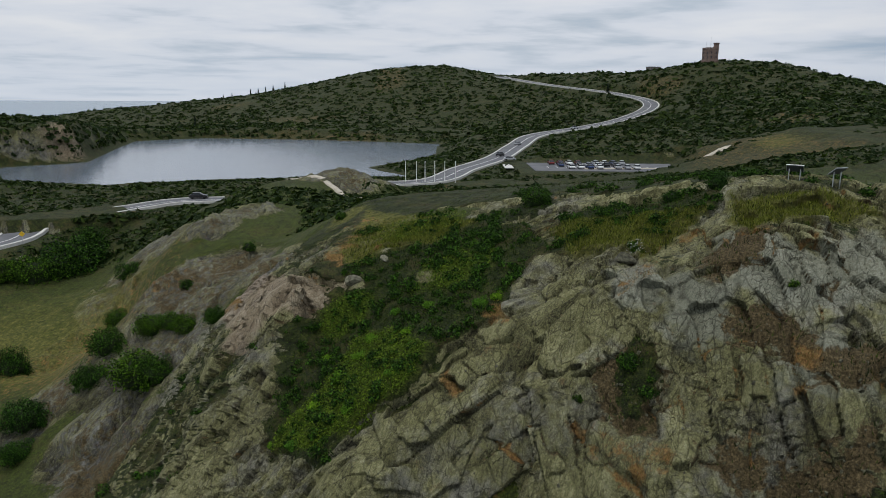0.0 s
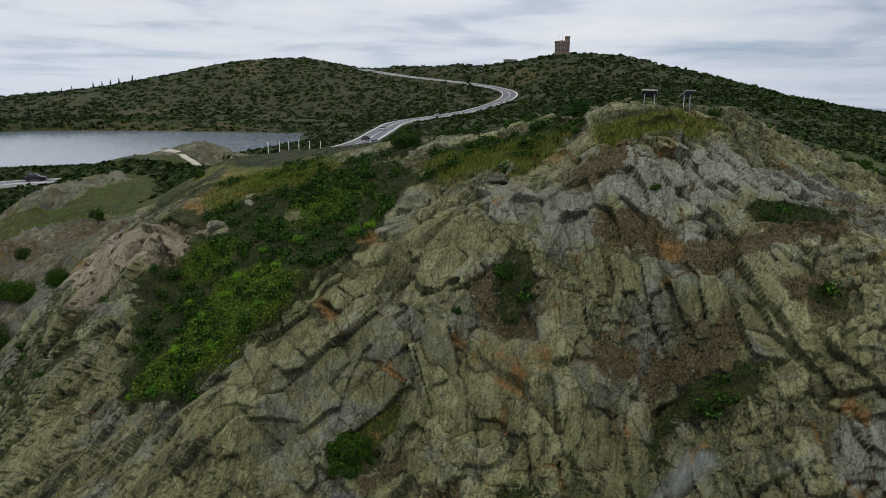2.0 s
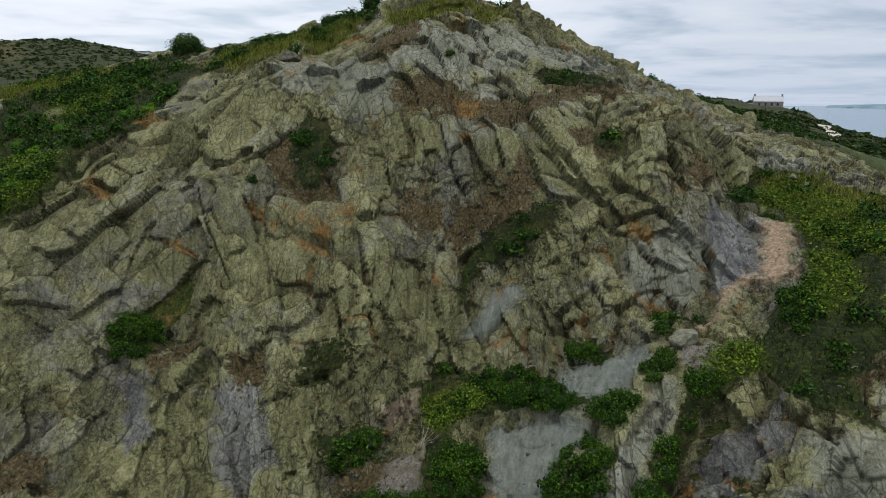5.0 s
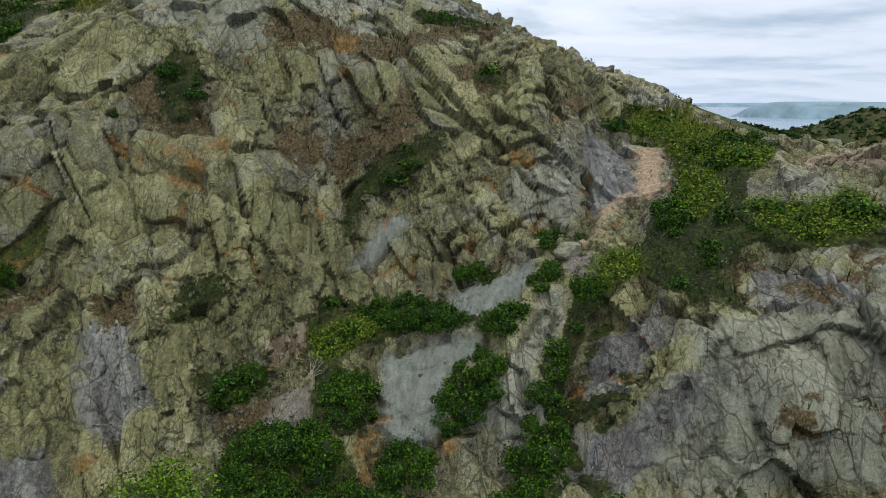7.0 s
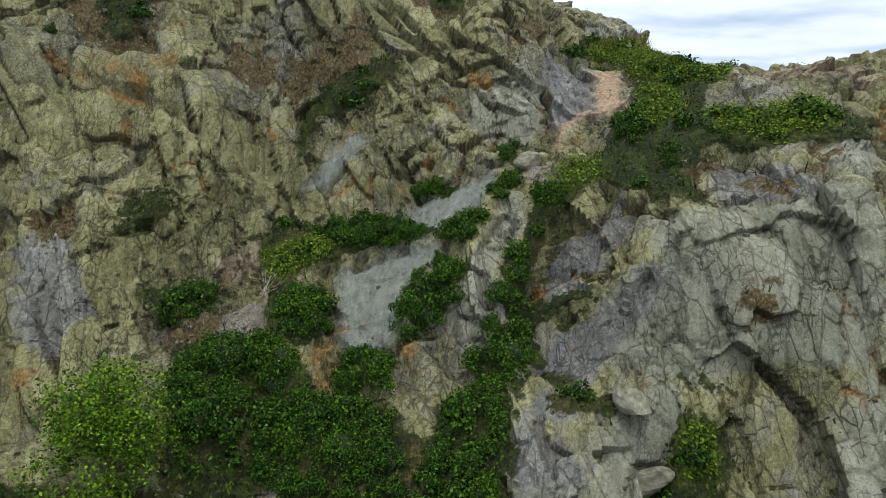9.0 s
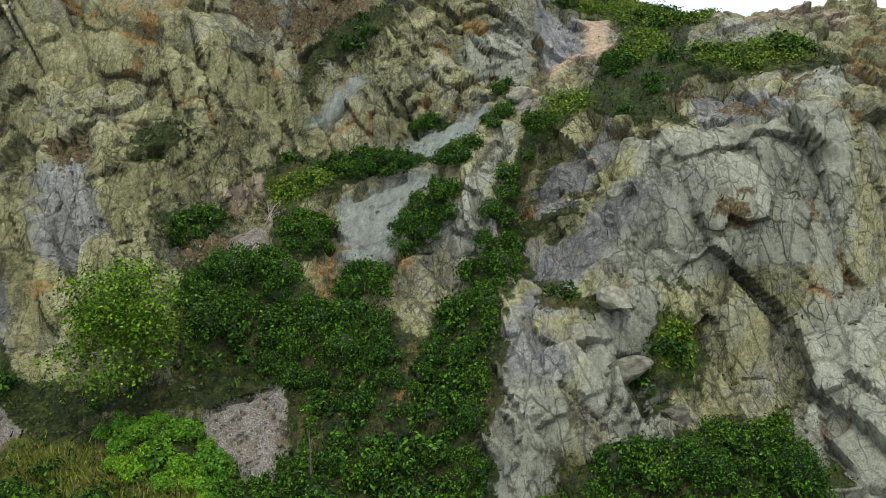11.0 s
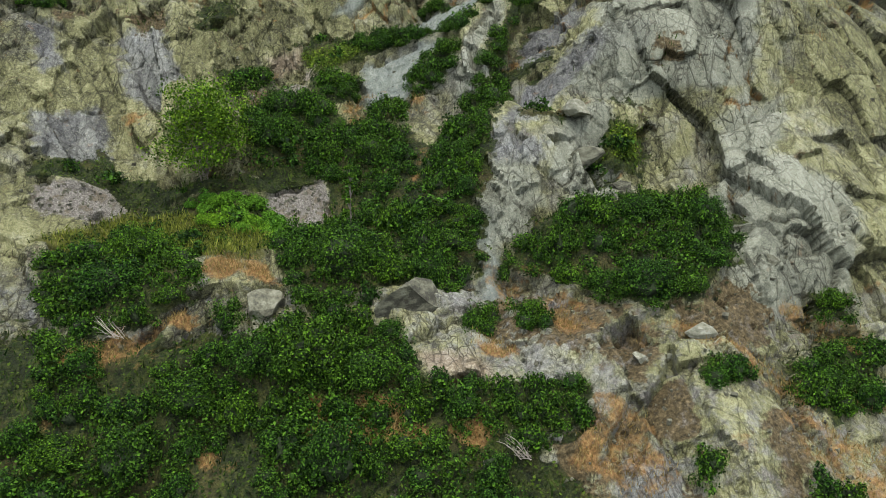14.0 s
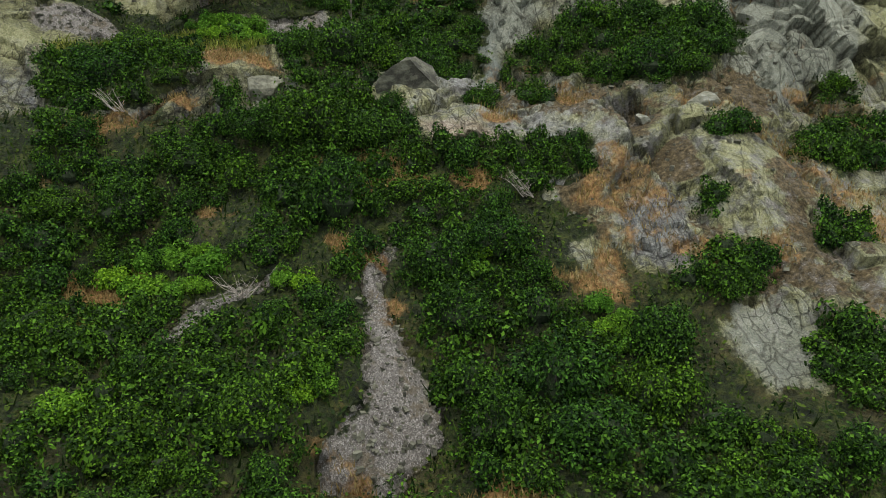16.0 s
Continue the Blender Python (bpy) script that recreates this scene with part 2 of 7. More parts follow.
    col = n.mix(n.math("MULTIPLY", patch("dry", 0.36, 0.74, 1.6, 1.3), 0.92), col, dry)
    col = n.mix(patch("tan", 0.48, 0.8, 1.2), col, tan)
    n.put(b.inputs["Base Color"], col)
    face = n.math("ADD", n.math("MULTIPLY", face1, 0.5), n.math("ADD", n.math("MULTIPLY", face2, 0.6), n.math("MULTIPLY", n.math("MULTIPLY", face3, broken), 0.5)))
    bare_rock = n.math("SUBTRACT", 1.0, n.step(n.math("MAXIMUM", n.math("MAXIMUM", n.attr("green"), n.attr("dry")), n.attr("blue")), 0.35, 0.6))
    rough = n.math("SUBTRACT", n.math("ADD", n.math("MULTIPLY", fine, 0.7), n.math("MULTIPLY", streak, 0.4)), n.math("MULTIPLY", fracture, 0.25))
    base = n.bump(n.math("MULTIPLY", face, bare_rock), 0.8, 0.8)
    n.put(b.inputs["Normal"], n.bump(rough, 0.85, 0.22, n.bump(grit, 0.8, 0.07, base)))
    return m


def leaf_material(name, dark, light, warm=0.25):
    m, n, b = material(name, 0.7)
    b.inputs["Specular IOR Level"].default_value = 0.10
    info = n.add("ShaderNodeObjectInfo").outputs["Random"]
    isle = n.add("ShaderNodeNewGeometry").outputs["Random Per Island"]
    col = n.ramp(isle, (0.0, dark), (0.55, tuple(0.78 * a + 0.22 * c for a, c in zip(dark, light))), (1.0, light))
    tint = n.ramp(info, (0.0, (0.62, 0.76, 0.8)), (0.5, (0.9, 0.95, 0.9)), (1.0, (1.1 + warm, 1.25, 0.7)))
    col = n.mix(1.0, col, tint, "MULTIPLY")
    n.put(b.inputs["Base Color"], col)
    tr = n.add("ShaderNodeBsdfTranslucent")
    n.put(tr.inputs[0], n.mix(1.0, col, (0.9, 1.0, 0.45), "MULTIPLY"))
    mx = n.add("ShaderNodeMixShader")
    mx.inputs[0].default_value = 0.13
    out = m.node_tree.nodes["Material Output"]
    link(m.node_tree, b.outputs[0], mx.inputs[1]), link(m.node_tree, tr.outputs[0], mx.inputs[2]), link(m.node_tree, mx.outputs[0], out.inputs[0])
    return m


def asphalt_material():
    m, n, b = material("asphalt", 0.85)
    p = n.place()
    n.put(b.inputs["Base Color"], n.ramp(n.noise(p, 0.3, 6.0), (0.3, (0.085, 0.088, 0.095)), (0.7, (0.14, 0.142, 0.15))))
    return m


def water_material(name, col, rough, scale):
    m, n, b = material(name, rough)
    p = n.place((1, 1, 1))
    b.inputs["Specular IOR Level"].default_value = 0.5
    n.put(b.inputs["Base Color"], n.ramp(n.noise(p, 0.02, 4.0), (0.35, tuple(c * 0.8 for c in col)), (0.65, col)))
    n.put(b.inputs["Normal"], n.bump(n.noise(p, scale, 3.0), 0.2, 0.3))
    return m


def stone_wall_material():
    m, n, b = material("brown_masonry", 0.9)
    p = n.place((0.5, 0.5, 1.0))
    f = n.cells(p, 1.6, "F1", "Color")
    n.put(b.inputs["Base Color"], n.ramp(f, (0.1, (0.12, 0.085, 0.07)), (0.9, (0.24, 0.17, 0.14))))
    return m


GROUND = ground_material()
LEAF = leaf_material("alder_leaves", (0.002, 0.009, 0.001), (0.068, 0.155, 0.012))
# near-black green: shade deep inside the bush crowns, put into the colour
CROWN_SHADE = plain("twigs_and_old_leaves", (0.014, 0.022, 0.007), 0.95, vary=0.5, scale=12.0)
BRIGHT = leaf_material("bright_leaves", (0.04, 0.10, 0.006), (0.14, 0.27, 0.02))
FAR_LEAF = leaf_material("shrub_leaves", (0.006, 0.016, 0.004), (0.032, 0.056, 0.012), 0.4)
BIRCH = leaf_material("birch_leaves", (0.012, 0.036, 0.003), (0.12, 0.22, 0.016))
HERB = leaf_material("low_herbs", (0.006, 0.015, 0.002), (0.058, 0.090, 0.010))
GRASS = leaf_material("meadow_grass", (0.08, 0.092, 0.010), (0.29, 0.285, 0.055), 0.0)
FRESH = leaf_material("fresh_herbs", (0.026, 0.048, 0.004), (0.15, 0.20, 0.018), 0.0)
STRAW = leaf_material("dry_grass", (0.16, 0.095, 0.03), (0.36, 0.25, 0.10), 0.0)
SPRUCE = leaf_material("spruce_needles", (0.007, 0.014, 0.008), (0.022, 0.036, 0.018))
BLOSSOM = plain("white_blossom", (0.62, 0.62, 0.55))
BARK = plain("grey_bark", (0.13, 0.11, 0.09), 0.9)
DEAD = plain("bleached_wood", (0.30, 0.26, 0.21), 0.9)
ASPHALT = asphalt_material()
KERB = plain("pale_kerb", (0.52, 0.51, 0.48), 0.85)
PAINT = plain("road_paint", (0.7, 0.7, 0.68), 0.7)
POND = water_material("pond_water", (0.13, 0.16, 0.20), 0.16, 0.35)
SEA = water_material("sea_water", (0.10, 0.17, 0.23), 0.22, 0.03)
MASONRY = stone_wall_material()
ROOFING = plain("grey_roofing", (0.36, 0.37, 0.39), 0.6)
DARK = plain("dark_window", (0.03, 0.03, 0.035), 0.3)
STEEL = plain("galvanised_steel", (0.45, 0.46, 0.47), 0.45, 0.7)
PANEL = plain("dark_sign_panel", (0.05, 0.055, 0.06), 0.4)
POLE = plain("white_pole", (0.75, 0.75, 0.73), 0.5)
RUBBER = plain("tyre_rubber", (0.02, 0.02, 0.02), 0.9)
GLASS = plain("car_glass", (0.02, 0.025, 0.03), 0.1)
# the haze of distance is put into this blue coast colour
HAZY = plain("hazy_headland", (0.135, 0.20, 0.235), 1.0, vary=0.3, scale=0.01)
YELLOW = plain("yellow_sign", (0.7, 0.45, 0.03), 0.5)
PATH_GRIT = plain("pale_path_grit", (0.42, 0.38, 0.31), 0.95, vary=0.25, scale=1.0)


# ---------------------------------------------------------------- mesh helpers
def mesh_from(name, verts, faces, mat, smooth=False):
    me = bpy.data.meshes.new(name)
    verts = np.asarray(verts, np.float32)
    faces = np.asarray(faces, np.int32)
    k = faces.shape[1]
    me.vertices.add(len(verts))
    me.vertices.foreach_set("co", verts.ravel())
    me.loops.add(faces.size)
    me.loops.foreach_set("vertex_index", faces.ravel())
    me.polygons.add(len(faces))
    me.polygons.foreach_set("loop_start", np.arange(0, faces.size, k, dtype=np.int32))
    me.update(calc_edges=True)
    me.polygons.foreach_set("use_smooth", np.full(len(faces), smooth))
    me.materials.append(mat)
    return me


def part(name, bm, mat, parent, label=""):
    me = bpy.data.meshes.new(name)
    bm.to_mesh(me)
    bm.free()
    me.materials.append(mat)
    ob = new(name, me)
    ob.parent = parent
    if label:
        tagged(ob, label)
    return ob


def mesh_part(name, me, parent, label=""):
    ob = new(name, me)
    ob.parent = parent
    if label:
        tagged(ob, label)
    return ob


def box(bm, size, at=(0, 0, 0), bevel=0.0, turn=None):
    m = Matrix.Translation(at)
    if turn is not None:
        m = m @ turn
    r = bmesh.ops.create_cube(bm, size=1.0, matrix=m @ Matrix.Diagonal((*size, 1)))
    if bevel:
        e = list({e for v in r["verts"] for e in v.link_edges})
        bmesh.ops.bevel(bm, geom=e, offset=bevel, segments=1, affect="EDGES")


def rod(bm, a, b, r0, r1, sides=6):
    a, b = Vector(a), Vector(b)
    d = b - a
    m = Matrix.Translation((a + b) / 2) @ d.to_track_quat("Z", "Y").to_matrix().to_4x4()
    bmesh.ops.create_cone(bm, cap_ends=True, segments=sides, radius1=r0, radius2=r1, depth=d.length, matrix=m)


# ---------------------------------------------------------------- the lie of the land
# spot heights along ledges, ridges, roads and shores: x, y, z
FOOT = [
    (6.5, -7, -0.5), (5.5, -6, -1), (13.5, -4, 2), (3, -3.5, -1), (1, -1.5, -1), (6, -0.5, 0), (-0.5, 0.5, -2), (-2.5,
    1.5, -1), (-5, 2.5, -1), (-1.5, 3, 0.5), (-2, 4.5, 0), (-7, 5, -1),
]
SUMMIT = [
    (39, 43, 36.5), (19.5, 47.5, 38.5), (27.5, 48.5, 41), (30.5, 48.5, 40.5), (35.5, 48.5, 40), (34, 51, 42.5), (30.5,
    53, 42.5), (15.5, 54, 38.5), (30.5, 54, 43.5), (28, 56, 43.5), (24.5, 57.5, 43), (11, 71.5, 39), (31, 74, 42),
    (13.5, 77, 39.5), (6.5, 80, 38.5), (24, 81.5, 40.5),
]
SHELF = [
    (43, 19, 28.5), (42.5, 17.5, 29), (43, 16, 29), (44.5, 15, 29),
    (36, 25.5, 29), (34, 26.5, 27.5), (28, 27, 25), (41, 30.5, 31.5), (37.5, 31, 30), (33.5, 31.5, 31.5), (40, 33,
    32.4), (34, 33.5, 33), (34.5, 33.5, 34), (29.5, 34, 31.5), (37.5, 36, 34.2), (40, 39, 34.6),
]
SHOULDER = [
    (-5, 41, 22.5), (-3.5, 41, 22.5), (-4.5, 42, 24.5), (-4.5, 45, 26.5), (-13.5, 49.5, 21), (-11, 60.5, 27.5), (-21,
    61, 24), (-27.5, 61.5, 15.5), (-14, 66, 32), (-8.5, 66.5, 32), (-1.5, 85, 36.5), (-11, 94.5, 35.5), (-5, 100, 36),
]
BUTTRESS = [
    (21.5, 1, 7.5), (27.5, 2, 12), (22, 6, 11), (27.5, 8.5, 18), (28.5, 8.5, 19), (29.5, 9, 22), (29, 9.5, 21), (23, 11,
    12.5), (30.5, 11, 24), (25.5, 12.5, 20), (21.5, 14, 16), (29.5, 16.5, 24.5), (37, 17, 28), (20.5, 18, 16.5), (20,
    21, 18.5),
]
GULLY = [
    (13.5, 28.5, 17), (20.5, 31, 21.5), (7.5, 32.5, 17.5), (13.5, 33, 19), (12, 33.5, 19.5), (12.5, 34.5, 22.5), (4, 42,
    23),
]
FACE = [
    (14, 37.5, 28), (14.5, 38.5, 28.5), (23.5, 38.5, 33), (3, 43.5, 26), (6.5, 45.5, 30.5), (7.5, 46.5, 31), (1, 49.5,
    31.5), (10, 50.5, 36),
]
LOWER_SLOPE = [
    (15.5, 4.5, 8), (-0.5, 9, 1.5), (-6.5, 10, 0.5), (15.5, 11, 9.5), (-0, 11.5, 3), (12.5, 11.5, 8), (-4, 12.5, 0.5),
    (19, 13, 14), (1.5, 13.5, 4), (7.5, 15.5, 9.5), (9.5, 15.5, 9.5), (0.5, 19, 8), (17.5, 20.5, 14.5), (17, 21, 15.5),
    (8.5, 21.5, 10), (9.5, 24, 12), (15.5, 24.5, 15.5), (4.5, 26.5, 11), (7.5, 26.5, 14.5), (-3, 27, 10), (1.5, 29, 11),
    (4.5, 32.5, 14.5),
]
FIELD = [
    (-68, 113, 15), (-52, 83.5, 12), (-67, 128, 17), (-47, 69.5, 9), (-49, 99.5, 14),
]
LOW_ROAD = [
    (-86, 134, 21), (-85, 143.5, 22), (-76, 154.5, 23.5), (-69, 159.5, 24.5), (-62.5, 163, 25), (-54, 160.5, 25.5),
    (-97.5, 176.5, 24.5), (-76, 195, 24.5),
]
WEST_HEAD = [
    (-174, 280.5, 41), (-169, 295, 39.5), (-164.5, 303.5, 36),
]
FAR_RIDGE = [
    (-424, 794, 16), (-355.5, 772, 33.5), (-285, 747.5, 41.5), (-236.5, 743.5, 41.5), (-183, 696.5, 47), (-142, 685.5,
    55), (-86.5, 674.5, 66), (-53.5, 658, 72.5), (3, 650, 76), (32.5, 639, 70), (49.5, 598, 64), (75.5, 585, 66.5),
    (120, 557, 67.5), (148, 519.5, 68), (167, 492.5, 72), (173.5, 469, 72), (219, 471.5, 72), (237, 463, 65.5), (270.5,
    444, 56.5),
]
TOWER_FLANK = [
    (302.5, 423, 46), (301, 399.5, 42),
]
HILL_ROAD = [
    (-3.5, 204, 25), (7, 232, 26), (20, 258, 27.5), (30.5, 290.5, 30), (44, 332, 32), (74, 364.5, 34.5), (96, 382, 38),
    (115, 404, 42.5), (122, 423, 46.5), (117.5, 444.5, 49.5), (104, 479, 53), (80.5, 524, 57),
]
CAR_PARK = [
    (32.5, 229.5, 26.5), (53, 230, 27), (64, 223, 27.5),
]
FAR_SLOPES = [
    (67, 178, 32), (71, 143.5, 37), (105.5, 215.5, 39), (149, 283, 44.5), (91, 243.5, 33.5), (125, 380, 44.5), (74,
    433.5, 40), (13, 450, 30), (95, 153, 40), (-74.5, 514.5, 36.5), (-200.5, 523, 25),
]
EAST_HILL = [
    (228, 238.5, 36.5), (244, 222.5, 34), (258, 206, 32), (266.5, 194.5, 31.5), (148.5, 102, 26), (119, 92, 29.5),
    (85, 70, 30.5),
]
EAST_DROP = [
    (73.5, 52, 31), (119, 74, 28.5), (137.5, 81.5, 27), (168, 89, 20.5), (51.5, 34.5, 29), (45, 26, 28), (54, 26.5, 28),
    (388.5, 159.5, 28), (364.5, 165, 16.5), (342.5, 164.5, 10),
]
SECOND_RIDGE = [
    (-23, 136, 31.5), (-19.5, 148.5, 34), (-27, 137.5, 32), (-36, 130, 32), (-37, 112, 30.5), (-14, 139.5, 30.5), (-10,
    149.5, 31), (-23.5, 102.5, 29), (-35, 93.5, 26), (-41.5, 104, 27), (-39, 87.5, 23), (-27.5, 91, 26.5), (-23.5,
    109.5, 30.5),
]
EAST_BAY = [
    (199, 115, 22), (259.5, 150, 20), (520, 299.5, -10), (693, 399.5, -10), (221, 117, -10), (291.5, 154.5, -10), (424,
    224.5, -10), (707, 374.5, -10), (233.5, 114.5, -10), (296, 145.5, -10), (431, 211, -10), (718.5, 352, -10),
]
CRAG_STEPS = [
    (19.8, 37.0, 27.2), (7.0, 55.7, 34.8), (19.6, 40.8, 31.7), (16.3, 41.2, 30.2), (-13.1, 62.8, 28.1), (1.9, 40.6, 22.2), (5.1, 42.5, 25.9), (-5.0, 40.7, 23.1), (-1.9, 44.3, 25.6), (-16.4, 53.6, 20.6), (18.0, 52.5, 38.4), (-3.0, 48.5, 29.7), (8.2, 36.9, 22.9), (26.5, 41.4, 35.6), (31.7, 34.3, 33.3), (6.0, 37.4, 20.9), (-11.0, 66.6, 31.4), (17.1, 33.9, 22.2), (9.6, 37.4, 23.3), (-8.4, 44.7, 24.1), (21.3, 34.5, 25.7), (4.6, 59.9, 35.3), (30.3, 35.9, 32.6), (11.9, 33.6, 20.4), (41.3, 45.0, 36.3), (9.7, 48.7, 34.7), (29.7, 45.3, 38.5), (15.2, 35.2, 24.0),
]
SKYLINE_STEPS = [
    (39.6, 35.8, 33.5), (42, 33, 32.2), (35.2, 52.7, 42.7), (31.5, 56, 43.9), (43.2, 31.2, 31), (20.7, 63.7, 41.1), (38.9, 22.5, 28.4), (39.3, 19.7, 29.1), (42.2, 16.7, 29.4), (44.4, 15.2, 29.3),
]
BUTTRESS_STEPS = [
    (19.1, 17.3, 16.6), (9.6, 30.0, 15.2), (21.1, 10.6, 12.8), (29.2, 7.9, 18.7), (22.3, 2.6, 10.3), (23.4, 13.5, 18.6), (23.4, 10.9, 14.1), (24.7, 8.9, 13.2), (25.4, 25.3, 24.0), (26.6, 8.9, 16.3), (39.3, 31.9, 31.2), (28.8, 28.7, 27.2), (31.3, 27.6, 27.7), (29.2, 9.9, 22.6), (14.9, 1.7, 6.6), (2.5, 17.8, 8.6), (15.9, 31.9, 18.7), (21.8, 31.9, 24.2), (11.4, 10.0, 7.8), (29.5, 15.3, 23.8), (24.3, 1.7, 10.2), (15.3, 22.7, 15.6), (32.6, 28.9, 29.2), (13.8, 12.9, 10.0), (18.6, 19.9, 15.9), (3.1, 27.8, 10.3), (25.4, 4.0, 12.5), (21.4, 13.8, 16.2), (23.8, 19.3, 20.4),
]
OUTSKIRTS_A = [
    (-30, -10, -2), (-60, 20, 0), (0, -40, -4), (40, -30, -1), (35, -12, 6), (-80, -80, -6), (80, -80, -4), (60, -5,
    14), (90, 15, 16), (-40, 40, 5), (-20, 25, 4), (-90, 80, 10), (330, 60, -4), (-250, 150, 24), (0, -300, -10),
]
OUTSKIRTS_B = [
    (-300, -200, -10), (300, -200, -12), (500, 300, -8), (430, 430, -6), (-500, 500, 8), (-500, 900, -10), (0, 900, 0),
    (300, 800, -5), (250, 600, 30), (40, 110, 36), (70, 100, 37), (10, 130, 31), (40, 160, 29), (0, 180, 26), (-30, 190,
    25),
]


LANDFORM = np.array(FOOT + SUMMIT + SHELF + SHOULDER + BUTTRESS + GULLY + FACE + LOWER_SLOPE + FIELD + LOW_ROAD + WEST_HEAD + FAR_RIDGE + TOWER_FLANK + HILL_ROAD + CAR_PARK + FAR_SLOPES + EAST_HILL + EAST_DROP + SECOND_RIDGE + EAST_BAY + OUTSKIRTS_A + OUTSKIRTS_B + CRAG_STEPS + SKYLINE_STEPS + BUTTRESS_STEPS, float)


def lay_land(c, soft=2.0, slack=0.05):
    r = np.sqrt(((c[:, None, :2] - c[None, :, :2]) ** 2).sum(-1) + soft * soft)
    n = len(c)
    a = np.zeros((n + 3, n + 3))
    a[:n, :n] = -r + slack * np.eye(n)
    a[:n, n], a[:n, n + 1:] = 1, c[:, :2]
    a[n:, :n] = a[:n, n:].T
    return np.linalg.solve(a, np.r_[c[:, 2], 0, 0, 0])


LAND_W = lay_land(LANDFORM)


def land(x, y):
    """Height of the smooth land at arrays x, y."""
    x, y = np.asarray(x, float).ravel(), np.asarray(y, float).ravel()
    out = np.empty(len(x))
    n = len(LANDFORM)
    for s in range(0, len(x), 40000):
        q = slice(s, s + 40000)
        r = np.sqrt((x[q, None] - LANDFORM[None, :, 0]) ** 2 + (y[q, None] - LANDFORM[None, :, 1]) ** 2 + 4.0)
        out[q] = -r @ LAND_W[:n] + LAND_W[n] + LAND_W[n + 1] * x[q] + LAND_W[n + 2] * y[q]
    return out


# roads and shore
POND_Z = 24.0
POND_SHORE = np.array([(-131, 207), (-153, 243), (-134, 266), (-150, 322), (-166, 384), (-139, 413), (-72, 406), (-2, 382), (-4, 307), (-27, 254), (-11, 227), (-47, 222), (-77, 211), (-97, 200)], float)
ROAD_LOW = np.array([(-98, 118, 19.5), (-86, 134, 21), (-85, 144, 22), (-76, 154, 23.5), (-69, 159.5, 24.3), (-62, 163, 25), (-52, 164, 25.3)], float)
ROAD_HILL = np.array([(-30, 196, 25), (-4, 204, 25.2), (7, 232, 26), (20, 258, 27.5), (30.5, 290, 29.8), (44, 332, 31.8), (74, 364, 34.5), (96, 382, 37.8), (115, 404, 42.5), (122, 423, 46.4), (117.5, 445, 49.6), (104, 479, 53), (80, 524, 57), (53, 583, 63), (47, 602, 65)], float)


def smooth_line(p, per=8):
    """Catmull-Rom through the points of p."""
    q = np.vstack([2 * p[0] - p[1], p, 2 * p[-1] - p[-2]])
    out = []
    for i in range(1, len(q) - 2):
        a, b, c, d = q[i - 1], q[i], q[i + 1], q[i + 2]
        for t in np.arange(per) / per:
            out.append(0.5 * (2 * b + (c - a) * t + (2 * a - 5 * b + 4 * c - d) * t * t + (3 * b - a - 3 * c + d) * t ** 3))
    out.append(q[-2])
    return np.array(out)


ROAD_LOW_C, ROAD_HILL_C = smooth_line(ROAD_LOW), smooth_line(ROAD_HILL)


def near_line(x, y, line):
    """Distance to a line in plan and the line's height there."""
    best, z = np.full(len(x), 1e9), np.zeros(len(x))
    for a, b in zip(line[:-1], line[1:]):
        d = b[:2] - a[:2]
        t = np.clip(((x - a[0]) * d[0] + (y - a[1]) * d[1]) / (d @ d), 0, 1)
        r = np.hypot(x - a[0] - t * d[0], y - a[1] - t * d[1])
        m = r < best
        best[m], z[m] = r[m], (a[2] + t * (b[2] - a[2]))[m]
    return best, z


def sstep(v, lo, hi):
    t = np.clip((v - lo) / (hi - lo), 0, 1)
    return t * t * (3 - 2 * t)


def shore_distance(x, y, poly):
    """Signed distance to a closed shore: positive inside."""
    ring = np.c_[np.vstack([poly, poly[:1]]), np.zeros(len(poly) + 1)]
    d, _ = near_line(x, y, ring)
    inside = np.zeros(len(x), bool)
    for a, b in zip(ring[:-1], ring[1:]):
        cross = ((a[1] > y) != (b[1] > y)) & (x < (b[0] - a[0]) * (y - a[1]) / (b[1] - a[1] + 1e-9) + a[0])
        inside ^= cross
    return np.where(inside, d, -d)


def rnd(i, j, k, s):
    h = (i * 73856093) ^ (j * 19349663) ^ (k * 83492791) ^ (s * 40503)
    h = ((h ^ (h >> 13)) * 1274126177) & 0x7FFFFFFF
    h = ((h ^ (h >> 11)) * 668265263) & 0x7FFFFFFF
    return ((h ^ (h >> 15)) & 0xFFFF) / 65535.0


def value_noise(x, y, scale, seed):
    x, y = x / scale, y / scale
    i, j = np.floor(x).astype(np.int64), np.floor(y).astype(np.int64)
    u, v = x - i, y - j
    u, v = u * u * (3 - 2 * u), v * v * (3 - 2 * v)
    z = np.zeros_like(i)
    a, b, c, d = rnd(i, j, z, seed), rnd(i + 1, j, z, seed), rnd(i, j + 1, z, seed), rnd(i + 1, j + 1, z, seed)
    return a + (b - a) * u + (c - a) * v + (a - b - c + d) * u * v - 0.5


